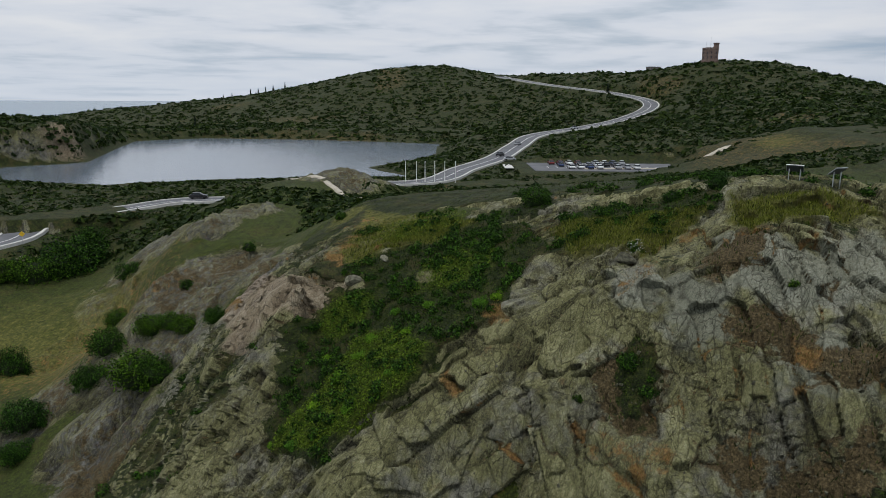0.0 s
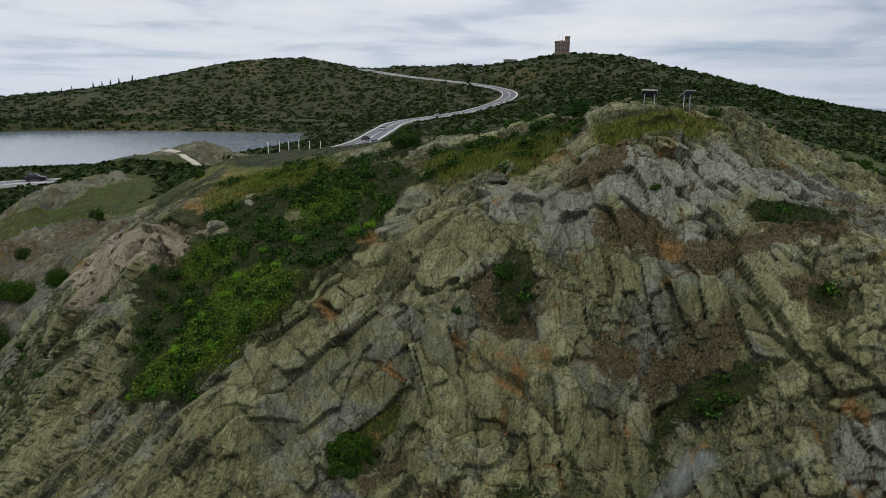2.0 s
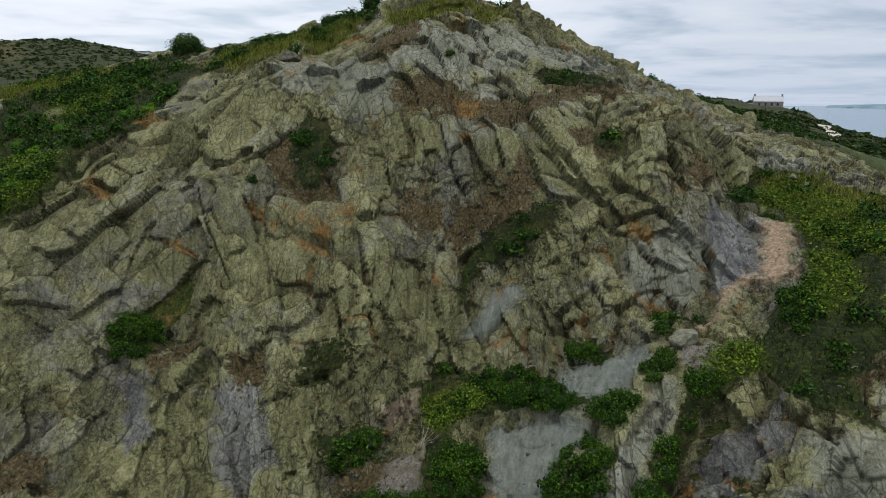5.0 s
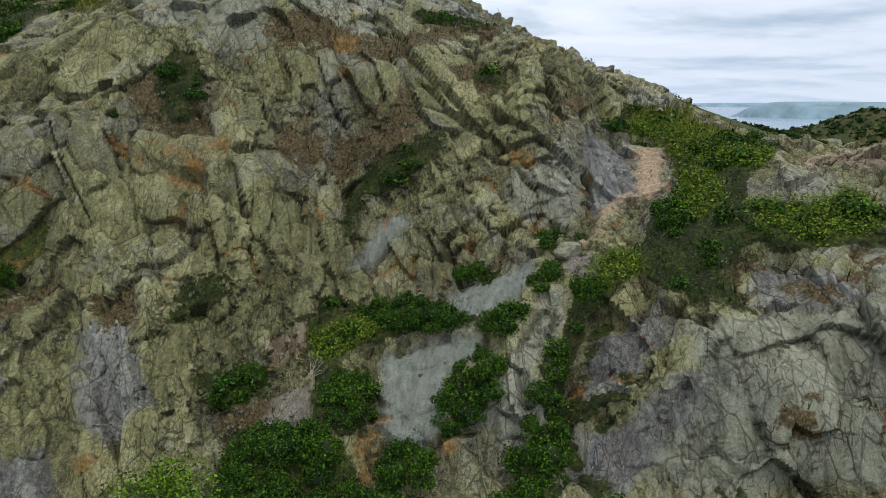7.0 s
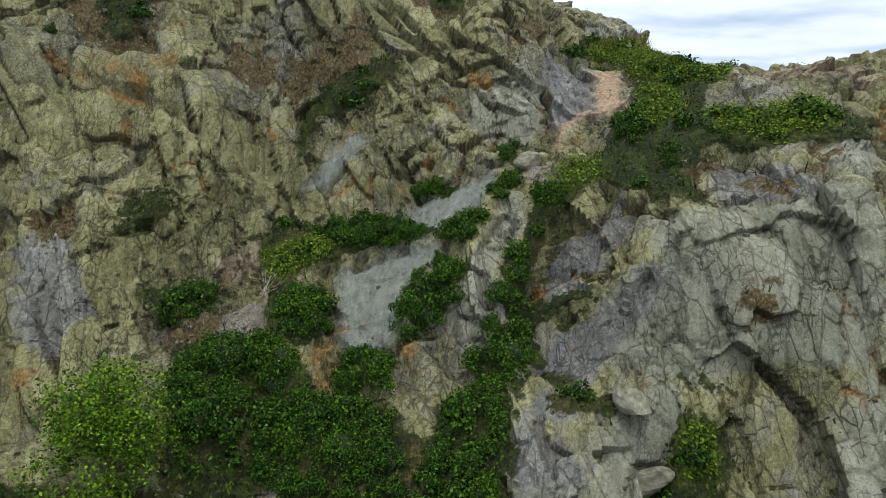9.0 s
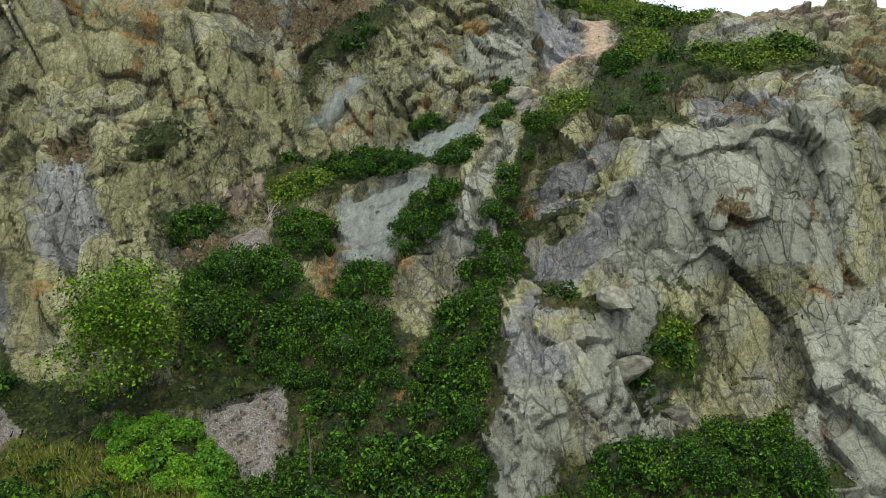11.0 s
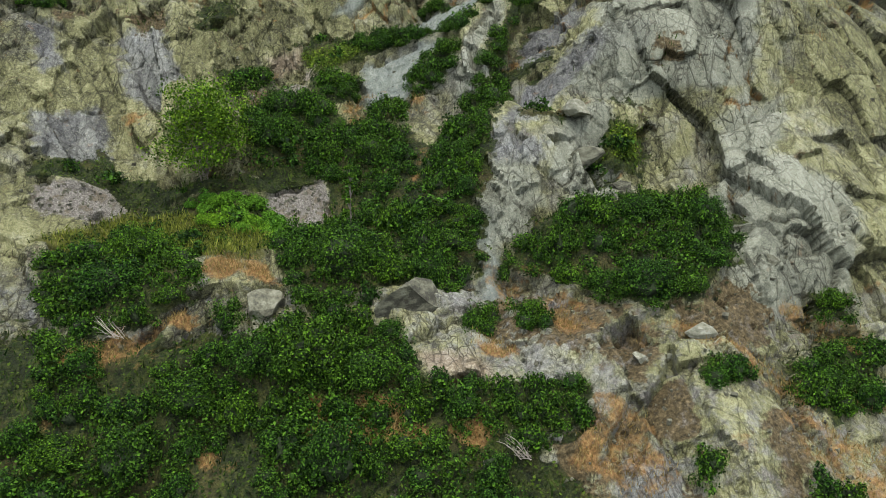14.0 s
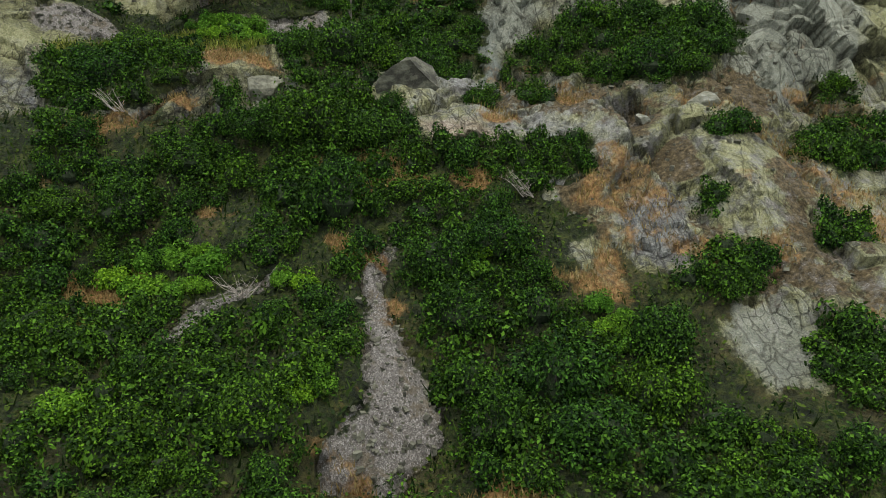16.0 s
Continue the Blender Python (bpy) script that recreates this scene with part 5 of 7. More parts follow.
def build_cliff():
    us = np.concatenate([np.arange(U0, -42, 0.4), np.arange(-42, 33, 0.135), np.arange(33, U1 + 0.1, 0.25)])
    vs = np.arange(V0, V1 + 0.1, 0.25)
    uu, vv = np.meshgrid(us, vs, indexing="ij")
    hh = land(uu * ALONG[0] + vv * UP[0], uu * ALONG[1] + vv * UP[1]).reshape(uu.shape)
    step = np.sqrt(0.25 ** 2 + np.diff(hh, axis=1) ** 2) * np.where(vv[:, 1:] > 66, 0.45, 1.0)
    arc = np.c_[np.zeros(len(us)), np.cumsum(step, 1)]
    n = 930
    k = np.linspace(0, 1, n)
    v = np.stack([np.interp(k * a[-1], a, vs) for a in arc])
    u = np.repeat(us[:, None], n, 1)
    x, y = u * ALONG[0] + v * UP[0], u * ALONG[1] + v * UP[1]
    z = land(x, y).reshape(x.shape)
    p = np.stack([x, y, z], -1)
    nor = np.cross(np.gradient(p, axis=0), np.gradient(p, axis=1))
    nor /= np.linalg.norm(nor, axis=-1, keepdims=True)
    nor = nor.reshape(-1, 3)
    nor *= np.sign(nor[:, 2:3])
    p = p.reshape(-1, 3)
    uf, vf = u.ravel(), v.ravel()
    val = {kind: cover_of(kind, p) for kind in KINDS}
    # scrub covers the foot of the slope, the shoulder behind and the far left
    low = sstep(9.0 - p[:, 2] - 1.2 * np.maximum(p[:, 0] - 6.5, 0), 0, 4) * 0.9
    back = sstep(vf, 64, 74) * 0.75 + sstep(-uf, 40, 52) * 0.5
    flat = sstep(nor[:, 2], 0.86, 0.97) * 0.45
    val["green"] = np.clip(np.maximum(val["green"], np.maximum(low, np.maximum(back, flat))), 0, 1)
    val["green"] -= 0.75 * np.maximum.reduce([val["scree"], val["tan"], val["pink"]]) * (val["scree"] + val["tan"] + val["pink"] > 0.5)
    # the rock low on the slope is greyer, with soil and gravel between
    grey_foot = sstep(11 - p[:, 2], 0, 3)
    val["purple"] = np.maximum(val["purple"], 0.46 * grey_foot)
    val["brown"] = np.where(grey_foot > 0.5, np.minimum(val["brown"], 0.74), val["brown"])
    val["scree"] = np.maximum(val["scree"], 0.4 * grey_foot * sstep(p[:, 0], 7, 10))
    soft = np.clip(np.maximum.reduce([val["green"], val["dry"], val["scree"], val["tan"], val["brown"] * 0.6]), 0, 1)
    hard = 1 - 0.85 * sstep(soft, 0.42, 0.75)
    edge = np.minimum.reduce([uf - U0, U1 - uf, vf - V0, V1 - vf])
    slab = (1 - 0.8 * sstep(val["blue"], 0.4, 0.8)) * (1 - 0.25 * sstep(val["purple"], 0.4, 0.8))
    slab *= 1 - 0.12 * sstep(24 - p[:, 2], 0, 3)
    d = np.zeros(len(p))
    tone = np.zeros(len(p))
    joint = np.zeros(len(p))
    # three families of joints, leaning differently, meet along faults
    zone = uf + 9.0 * value_noise(p[:, 0] + p[:, 2], p[:, 1], 9.0, 140)
    lean = np.radians(np.select([zone < -14, zone < 9], [34.0, -20.0], -6.0))
    c1, c3 = p @ J_ALONG, p @ J_UP
    base = np.stack([c1 * np.cos(lean) - c3 * np.sin(lean), p @ J_OUT, c3 * np.cos(lean) + c1 * np.sin(lean)], 1)
    # the small blocks are picked out where the rock is shattered; soil and grass lodge between the larger ones
    shatter = sstep(value_noise(p[:, 0] + p[:, 2], p[:, 1] - 0.5 * p[:, 2], 7.0, 141) + np.where(p[:, 2] > 23, 0.014 * uf, -0.03), -0.22, 0.1)
    lodged = np.zeros(len(p))
    work = np.flatnonzero((hard > 0.2) & (vf < 74))
    pw = p[work]
    mix1, mix2, mix3 = pw[:, 0] + pw[:, 2], pw[:, 1] + pw[:, 2], pw[:, 1] - pw[:, 2]
    for size, amp, steep, seed, long in ((5.5, 0.65, 2.3, 11, 1.9), (1.75, 0.5, 2.4, 31, 1.9), (0.66, 0.24, 2.2, 51, 1.7)):
        q = base[work] / (size * np.array((1.0, 0.8, long)))
        q += 0.05 * np.stack([value_noise(mix1, pw[:, 1], size, seed + 90), value_noise(mix2, pw[:, 0], size, seed + 91), value_noise(mix3, pw[:, 0], size, seed + 92)], 1)
        r, off, tilt, gap = blocks(q, seed)
        tone[work] += (r - 0.5) * (0.26 if size > 1 else 0.18 * shatter[work])
        chip = 0.5 + value_noise(pw[:, 0] - pw[:, 2], mix2, size * 2.5, seed + 60)
        much = shatter[work] if size < 1 else 1.0
        joint[work] = np.maximum(joint[work], np.exp(-gap * size / (0.05 if size > 1 else 0.034)) * np.clip(2.2 * chip, 0, 1) * much)
        d[work] += amp * much * hard[work] * slab[work] * ((r - 0.5) * 0.9 + (off * tilt).sum(1) * steep - 0.45 * chip * np.exp(-gap / 0.07))
        if size == 1.75:
            lodged[work] = np.exp(-gap * size / 0.2) * sstep(chip, 0.4, 0.75) * hard[work] * slab[work]
    for depth, width, line in CLEFTS_LOW + CLEFTS_HIGH + RIBS:
        ln = np.array(line)
        lz = land(ln[:, 0], ln[:, 1])
        q = np.c_[ln, lz]
        near = np.full(len(p), 1e9)
        for a, c in zip(q[:-1], q[1:]):
            t = np.clip((p - a) @ (c - a) / ((c - a) @ (c - a)), 0, 1)
            near = np.minimum(near, np.linalg.norm(p - a - t[:, None] * (c - a), axis=1))
        width = 1.7 * width
        near += 0.5 * width * value_noise(p[:, 0] + p[:, 2], p[:, 1] - p[:, 2], 0.8, 33)
        d -= 0.42 * depth * np.exp(-(near / width) ** 2)
    d += 0.3 * value_noise(p[:, 0] * 0.8 + p[:, 2], p[:, 1], 1.2, 5) * (1 - hard)
    val["tone"] = np.clip(0.5 + tone, 0, 1)
    val["joint"] = joint * slab
    d -= 0.3 * hard
    # worn edges
    g = d.reshape(len(us), n)
    worn = g.copy()
    worn[1:-1] = 0.25 * g[:-2] + 0.5 * g[1:-1] + 0.25 * g[2:]
    worn[:, 1:-1] = 0.25 * worn[:, :-2] + 0.5 * worn[:, 1:-1] + 0.25 * worn[:, 2:]
    d = (0.85 * g + 0.15 * worn).ravel()
    d *= sstep(edge, 0, 4)
    p += nor * d[:, None]
    # plants hold on ledges and in hollows, not on the steep faces of the blocks
    g = p.reshape(len(us), n, 3)
    fin = np.cross(np.gradient(g, axis=0), np.gradient(g, axis=1)).reshape(-1, 3)
    fin /= np.linalg.norm(fin, axis=1, keepdims=True) + 1e-9
    ledge = abs(fin[:, 2]) - abs(nor[:, 2])
    for kind, k in (("green", 0.8), ("dry", 0.6), ("brown", 0.7)):
        val[kind] = np.clip(val[kind] + k * ledge * hard - 0.25 * d * hard * (val[kind] > 0.15), 0, 1)
    val["brown"] = np.maximum(val["brown"], 0.6 * lodged)
    val["brown"] = np.clip(val["brown"] - 0.8 * val["bare"], 0, 1)
    tuft = sstep(value_noise(p[:, 0] + p[:, 2], p[:, 1], 1.7, 44), 0.0, 0.25)
    val["dry"] = np.clip(val["dry"] * (0.45 + 0.55 * tuft), 0, 1)
    val["dry"] = np.maximum(val["dry"], 0.6 * tuft * sstep(ledge, 0.1, 0.35) * hard * sstep(value_noise(p[:, 0], p[:, 1], 6.0, 45), -0.1, 0.2))
    val["dry"] = np.maximum(val["dry"], 0.8 * tuft * lodged)
    val["dry"] = np.maximum(val["dry"], 0.5 * tuft * grey_foot * sstep(p[:, 0], 7, 10))
    val["dry"] = np.maximum(val["dry"], 0.9 * tuft * low * sstep(value_noise(p[:, 0], p[:, 1], 4.0, 46), -0.1, 0.2))
    val["green"] = np.clip(np.maximum(val["green"], 0.52 * sstep(ledge, 0.12, 0.4) * hard) - 0.9 * val.pop("bare"), 0, 1)
    p[:, 2] -= 2.5 * (1 - sstep(edge, 0.0, 3.0))
    me = mesh_from("cliff", p, grid_faces(len(us), n), GROUND, True)
    me.set_sharp_from_angle(angle=radians(16))
    add_cover(me, val)
    ob = new("cliff", me)
    tagged(ob, "fractured greenish-grey rock hillside with lichen, grass and scrub patches", "cliff", kind="structure")
    return ob, p, nor, val


cliff, CLIFF_P, CLIFF_N, CLIFF_COVER = build_cliff()


def build_ground():
    seen = np.radians(np.arange(-42, 84, 0.26))
    rest = np.radians(np.arange(84, 318, 4.0))
    az = np.concatenate([seen, rest, seen[:1] + 2 * np.pi])
    rr = np.concatenate([np.arange(4, 60, 4.0), 60 * np.exp(np.arange(0, np.log(1000 / 60), 0.0088)), 1000 * np.exp(np.linspace(0.02, np.log(4.9), 22))])
    a, r = np.meshgrid(az, rr, indexing="ij")
    x, y = (r * np.sin(a)).ravel(), (r * np.cos(a)).ravel()
    z = far_land(x, y)
    out = sstep(np.hypot(x, y), 700, 1000)
    z = z * (1 - out) - 14 * out
    u, v = x * ALONG[0] + y * ALONG[1], x * UP[0] + y * UP[1]
    inner = np.minimum.reduce([u - U0, U1 - u, v - V0, V1 - v])
    z -= 3.0 * sstep(inner, 0.5, 6.0)
    p = np.stack([x, y, z], 1)
    g = p.reshape(len(az), len(rr), 3)
    nor = np.cross(np.gradient(g, axis=1), np.gradient(g, axis=0)).reshape(-1, 3)
    nz = abs(nor[:, 2]) / (np.linalg.norm(nor, axis=1) + 1e-9)
    val = {k: np.zeros(len(p)) for k in KINDS if k != "bare"}
    n1, n2 = value_noise(x, y, 26, 21), value_noise(x, y, 70, 22)
    stone = sstep(n1 + 0.5 * n2 + 1.2 * (0.84 - nz), 0.3, 0.46) * (1 - 0.75 * sstep(y, 250, 340))
    ridge = np.zeros(len(p))
    for cx, cy, r in RIDGE_ROCK:
        ridge = np.maximum(ridge, np.exp(-(((x - cx) ** 2 + (y - cy) ** 2) / (r * 1.7) ** 2)))
    stone = np.maximum(stone, sstep(ridge + 0.5 * value_noise(x, y, 5, 24), 0.3, 0.7))
    val["green"] = (0.95 - 0.85 * stone) * (1 - 0.55 * ridge)
    val["purple"] = 0.5 * stone
    val["brown"] = np.clip(0.55 * ridge + 0.3 * value_noise(x, y, 9, 25), 0, 1)
    val["tone"] = np.full(len(p), 0.32)
    val["joint"] = np.zeros(len(p))
    val["lush"] = 0.5 * (1 - sstep(np.hypot(x, y), 130, 200))
    field = np.exp(-(((x + 62) / 22) ** 2 + ((y - 103) / 24) ** 2))
    val["dry"] = np.clip(0.16 * field + 0.4 * sstep(value_noise(x, y, 45, 27), 0.2, 0.4), 0, 1)
    lawn = np.exp(-(((x - 105) / 38) ** 2 + ((y - 195) / 40) ** 2))
    val["meadow"] = np.clip(0.75 * field + 0.42 * lawn + 0.5 * value_noise(x, y, 12, 28) * (field + lawn > 0.2), 0, 1)
    val["pink"] = 0.95 * np.exp(-(((x + 140) / 14) ** 2 + ((y - 272) / 16) ** 2))
    val["green"] *= 1 - 0.6 * np.exp(-(((x + 142) / 12) ** 2 + ((y - 268) / 14) ** 2))
    near = (np.hypot(x, y) < 190) & (y > 40) & (stone > 0.05) & (inner < 4)
    q = p[near]
    for size, amp, seed in ((6.0, 1.5, 211), (2.4, 0.8, 231)):
        r, off, tilt, gap = blocks(q @ np.array((J_ALONG, J_OUT, J_UP)).T / (size * np.array((1, 0.8, 1.8))), seed)
        p[near, 2] += amp * stone[near] * ((r - 0.5) + (off * tilt).sum(1) * 1.6)
        val["tone"][near] += 0.3 * (r - 0.5)
    me = mesh_from("ground", p, grid_faces(len(az), len(rr))[:, ::-1], GROUND, True)
    add_cover(me, val)
    ob = new("ground", me)
    tagged(ob, "rolling heath and scrub country reaching the sea", "ground", kind="structure")
    return ob


ground = build_ground()


# ---------------------------------------------------------------- water
def build_water():
    ring = smooth_line(np.c_[np.vstack([POND_SHORE, POND_SHORE[:1]]), np.zeros(len(POND_SHORE) + 1)], 6)[:-1, :2]
    mid = ring.mean(0)
    bm = bmesh.new()
    vs = [bm.verts.new((*(mid + (p - mid) * 1.05), POND_Z)) for p in ring]
    bm.faces.new(vs)
    bmesh.ops.triangulate(bm, faces=bm.faces[:])
    ob = part("water", bm, POND, None)
    tagged(ob, "calm grey-blue pond reflecting the cloudy sky", "pond", kind="structure")
    bm = bmesh.new()
    bmesh.ops.create_circle(bm, cap_ends=True, segments=160, radius=4940, matrix=Matrix.Translation((0, 0, -6)))
    ob = part("sea", bm, SEA, None)
    tagged(ob, "pale blue-grey open sea under hazy sky", "sea", kind="structure")


build_water()


def headland(name, line, depth, tops, label):
    """A far coast: a cliff along a line in plan, with its top sloping back."""
    rng = np.random.default_rng(len(line) * 7 + int(depth))
    pts = smooth_line(np.c_[np.array(line, float), np.array(tops, float)], 14)
    away = np.array(line, float).mean(0)
    away = away / np.linalg.norm(away)
    rows = []
    for k, (back, f) in enumerate(((0, -0.2), (0.03, 0.25), (0.08, 0.62), (0.16, 0.88), (0.4, 1.0), (1.0, 0.85))):
        w = rng.normal(0, 0.012 * depth, len(pts)) * (k < 5)
        rows.append(np.c_[pts[:, 0] + away[0] * (back * depth + w), pts[:, 1] + away[1] * (back * depth + w), -6 + (pts[:, 2] + 6) * f + rng.normal(0, 0.02, len(pts)) * (pts[:, 2] + 6) * (k in (1, 2, 3))])
    v = np.concatenate(rows)
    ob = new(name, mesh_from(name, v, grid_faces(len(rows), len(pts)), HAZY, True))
    tagged(ob, label, "headland", kind="structure")


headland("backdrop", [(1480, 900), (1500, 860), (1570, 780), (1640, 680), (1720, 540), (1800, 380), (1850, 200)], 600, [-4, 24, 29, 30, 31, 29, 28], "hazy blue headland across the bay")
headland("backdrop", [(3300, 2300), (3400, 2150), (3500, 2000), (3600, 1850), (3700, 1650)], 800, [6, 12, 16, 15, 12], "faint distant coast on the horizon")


# ---------------------------------------------------------------- roads and paths
def strip(line, left, right, lift):
    """Quads along a line between two offsets to its side."""
    d = np.gradient(line[:, :2], axis=0)
    d /= np.linalg.norm(d, axis=1, keepdims=True)
    s = np.c_[d[:, 1], -d[:, 0]]
    n = len(line)
    a = np.c_[line[:, :2] + s * left, line[:, 2] + lift]
    b = np.c_[line[:, :2] + s * right, line[:, 2] + lift]
    i = np.arange(n - 1)
    return np.vstack([a, b]), np.stack([i, n + i, n + i + 1, i + 1], 1)


def kerb_strip(line, left, right, low, high):
    """A raised band with sides along a line."""
    d = np.gradient(line[:, :2], axis=0)
    d /= np.linalg.norm(d, axis=1, keepdims=True)
    s = np.c_[d[:, 1], -d[:, 0]]
    rows = [np.c_[line[:, :2] + s * o, line[:, 2] + h] for o, h in ((left, low), (left, high), (right, high), (right, low))]
    return np.vstack(rows), grid_faces(4, len(line))


def build_road(line, width, label):
    v, f = strip(line, -width / 2, width / 2, 0.12)
    road = new("road", mesh_from("road", v, f, ASPHALT))
    tagged(road, label, "road", kind="structure")
    for name, mat, a, b, lo, hi in (("kerb", KERB, width / 2, width / 2 + 0.7, -0.3, 0.4), ("kerb", KERB, -width / 2 - 0.5, -width / 2, -0.3, 0.3)):
        v, f = kerb_strip(line, a, b, lo, hi)
        mesh_part(name, mesh_from(name, v, f, mat), road)
    v, f = strip(line, -0.12, 0.12, 0.135)
    mesh_part("centre_line", mesh_from("centre_line", v, f, PAINT), road)
    return road


build_road(ROAD_HILL_C, 8.0, "grey asphalt road winding up the far hill")
build_road(ROAD_LOW_C, 7.0, "grey asphalt road curving past the pond")


def build_car_park():
    bm = bmesh.new()
    box(bm, (50, 26, 0.3), (54, 232, 27.0), 0.1)
    ob = part("car_park", bm, ASPHALT, None)
    tagged(ob, "asphalt car park full of parked cars", "car park", kind="structure")
    for i in range(14):
        bm = bmesh.new()
        box(bm, (0.14, 4.6, 0.02), (34.5 + 3 * i, 230.5, 27.16))
        part("bay_line", bm, PAINT, ob)
    # verge island with painted hatching by the junction
    bm = bmesh.new()
    box(bm, (3.0, 12, 0.3), (22, 236, 26.7), 0.1)
    part("kerb", bm, KERB, ob)


build_car_park()


def build_path(points, width, label):
    p = np.array(points, float)
    line = smooth_line(np.c_[p, np.zeros(len(p))], 10)
    line[:, 2] = far_land(line[:, 0], line[:, 1])
    rows = []
    d = np.gradient(line[:, :2], axis=0)
    d /= np.linalg.norm(d, axis=1, keepdims=True)
    s = np.c_[d[:, 1], -d[:, 0]]
    rng = np.random.default_rng(len(p))
    for o, h in ((-0.62, -0.5), (-0.5, 0.25), (0.5, 0.25), (0.62, -0.5)):
        q = line[:, :2] + s * (o * width + rng.normal(0, 0.12 * width, (len(line), 1)))
        rows.append(np.c_[q, far_land(q[:, 0], q[:, 1]) + h])
    ob = new("footpath", mesh_from("footpath", np.vstack(rows), grid_faces(4, len(line)), PATH_GRIT, True))
    tagged(ob, label, "path", kind="structure")


build_path([(-34, 152), (-27, 147), (-23, 141), (-20, 136.5), (-15, 126), (-13, 118)], 1.1, "pale gravel footpath over the second ridge")
build_path([(44.8, 225.4), (72.8, 228.8), (83.2, 227.6), (88.4, 218.3)], 2.2, "worn pale footpath through the heath")
build_path([(124.5, 83.8), (131.4, 87.9), (143.3, 95.4), (164.8, 113.5), (188.7, 131.7)], 2.6, "pale gravel footpath on the far slope")
build_path([(117.0, 85.9), (121.3, 85.1), (124.3, 84.3)], 1.8, "pale gravel footpath climbing to the barracks")


# ---------------------------------------------------------------- buildings
def build_tower(at, turn):
    z = far_land(np.array([at[0]]), np.array([at[1]]))[0]
    tower = new("stone_tower")
    tower.matrix_world = pose(at[0], at[1], z - 0.4, 0, 0, turn) @ Matrix.Diagonal((0.78, 0.78, 0.82, 1))
    tagged(tower, "square brown stone tower with corner turret on the hilltop", "tower")
    w = 9.2
    bm = bmesh.new()
    box(bm, (w + 0.8, w + 0.8, 2.0), (0, 0, 1.0), 0.15)
    part("plinth", bm, MASONRY, tower)
    bm = bmesh.new()
    box(bm, (w, w, 8.6), (0, 0, 6.0), 0.12)
    part("wall", bm, MASONRY, tower)
    bm = bmesh.new()
    box(bm, (w + 0.6, w + 0.6, 0.45), (0, 0, 10.4), 0.08)
    part("cornice", bm, MASONRY, tower)
    for i in range(4):
        a = i * math.pi / 2
        for k in (-3.6, -1.2, 1.2, 3.6):
            bm = bmesh.new()
            box(bm, (1.3, 0.5, 0.9), (0, 0, 0))
            bmesh.ops.transform(bm, verts=bm.verts, matrix=Matrix.Rotation(a, 4, "Z") @ Matrix.Translation((k, w / 2 + 0.05, 11.05)))
            part("merlon", bm, MASONRY, tower)
        for zz in (4.0, 7.4):
            for k in (-2.4, 2.4):
                bm = bmesh.new()
                box(bm, (1.0, 0.25, 1.7))
                bmesh.ops.transform(bm, verts=bm.verts, matrix=Matrix.Rotation(a, 4, "Z") @ Matrix.Translation((k, w / 2 + 0.02, zz)))
                part("window", bm, DARK, tower)
    bm = bmesh.new()
    bmesh.ops.create_cone(bm, cap_ends=True, segments=8, radius1=2.2, radius2=2.2, depth=4.6, matrix=Matrix.Translation((w / 2 - 1.6, 1.6 - w / 2, 12.4)))
    bmesh.ops.create_cone(bm, cap_ends=True, segments=8, radius1=2.6, radius2=2.6, depth=0.5, matrix=Matrix.Translation((w / 2 - 1.6, 1.6 - w / 2, 14.8)))
    part("turret", bm, MASONRY, tower)
    for x, y, h in ((-3, 2, 6), (-1, -1, 9), (2.6, -3, 4)):
        bm = bmesh.new()
        rod(bm, (x, y, 10.5), (x, y, 10.6 + h), 0.13, 0.06)
        part("flagpole", bm, POLE, tower)


def build_barracks(at, turn):
    z = far_land(np.array([at[0]]), np.array([at[1]]))[0]
    house = new("stone_barracks")
    house.matrix_world = pose(at[0], at[1], z - 0.5, 0, 0, turn) @ Matrix.Diagonal((0.78, 0.78, 0.78, 1))
    tagged(house, "low stone barracks with pale grey pitched roof and chimneys", "building")
    lx, wy, h = 14.5, 7.0, 3.0
    bm = bmesh.new()
    box(bm, (lx, wy, h), (0, 0, h / 2), 0.05)
    vs = [bm.verts.new(c) for c in ((-lx / 2, -wy / 2, h), (-lx / 2, wy / 2, h), (-lx / 2, 0, h + 2.9), (lx / 2, -wy / 2, h), (lx / 2, wy / 2, h), (lx / 2, 0, h + 2.9))]
    for f in ((0, 1, 2), (5, 4, 3), (0, 2, 5, 3), (1, 4, 5, 2)):
        bm.faces.new([vs[i] for i in f])
    part("wall", bm, MASONRY_GREY, house)
    for s in (-1, 1):
        bm = bmesh.new()
        box(bm, (lx + 0.5, 4.85, 0.18), (0, s * 1.86, h + 1.55), 0.03, Matrix.Rotation(-s * 0.692, 4, "X"))
        part("roof", bm, ROOFING, house)
        bm = bmesh.new()
        box(bm, (0.8, 1.2, 1.7), (s * (lx / 2 - 0.5), 0, h + 3.1), 0.05)
        part("chimney", bm, MASONRY_GREY, house)
    for x in (-4.5, -1.5, 1.5, 4.5):
        bm = bmesh.new()
        box(bm, (1.0, 0.2, 1.5), (x, -wy / 2 - 0.02, 1.6))
        part("window", bm, DARK, house)
    bm = bmesh.new()
    box(bm, (2.2, 3.0, 2.2), (-lx / 2 - 1.2, 0, 1.1), 0.05)
    part("porch", bm, ROOFING, house)


MASONRY_GREY = plain("grey_masonry", (0.21, 0.19, 0.17), 0.9, vary=0.35, scale=1.5)
build_tower((173.5, 473), 18)
build_barracks((258, 206), -44)


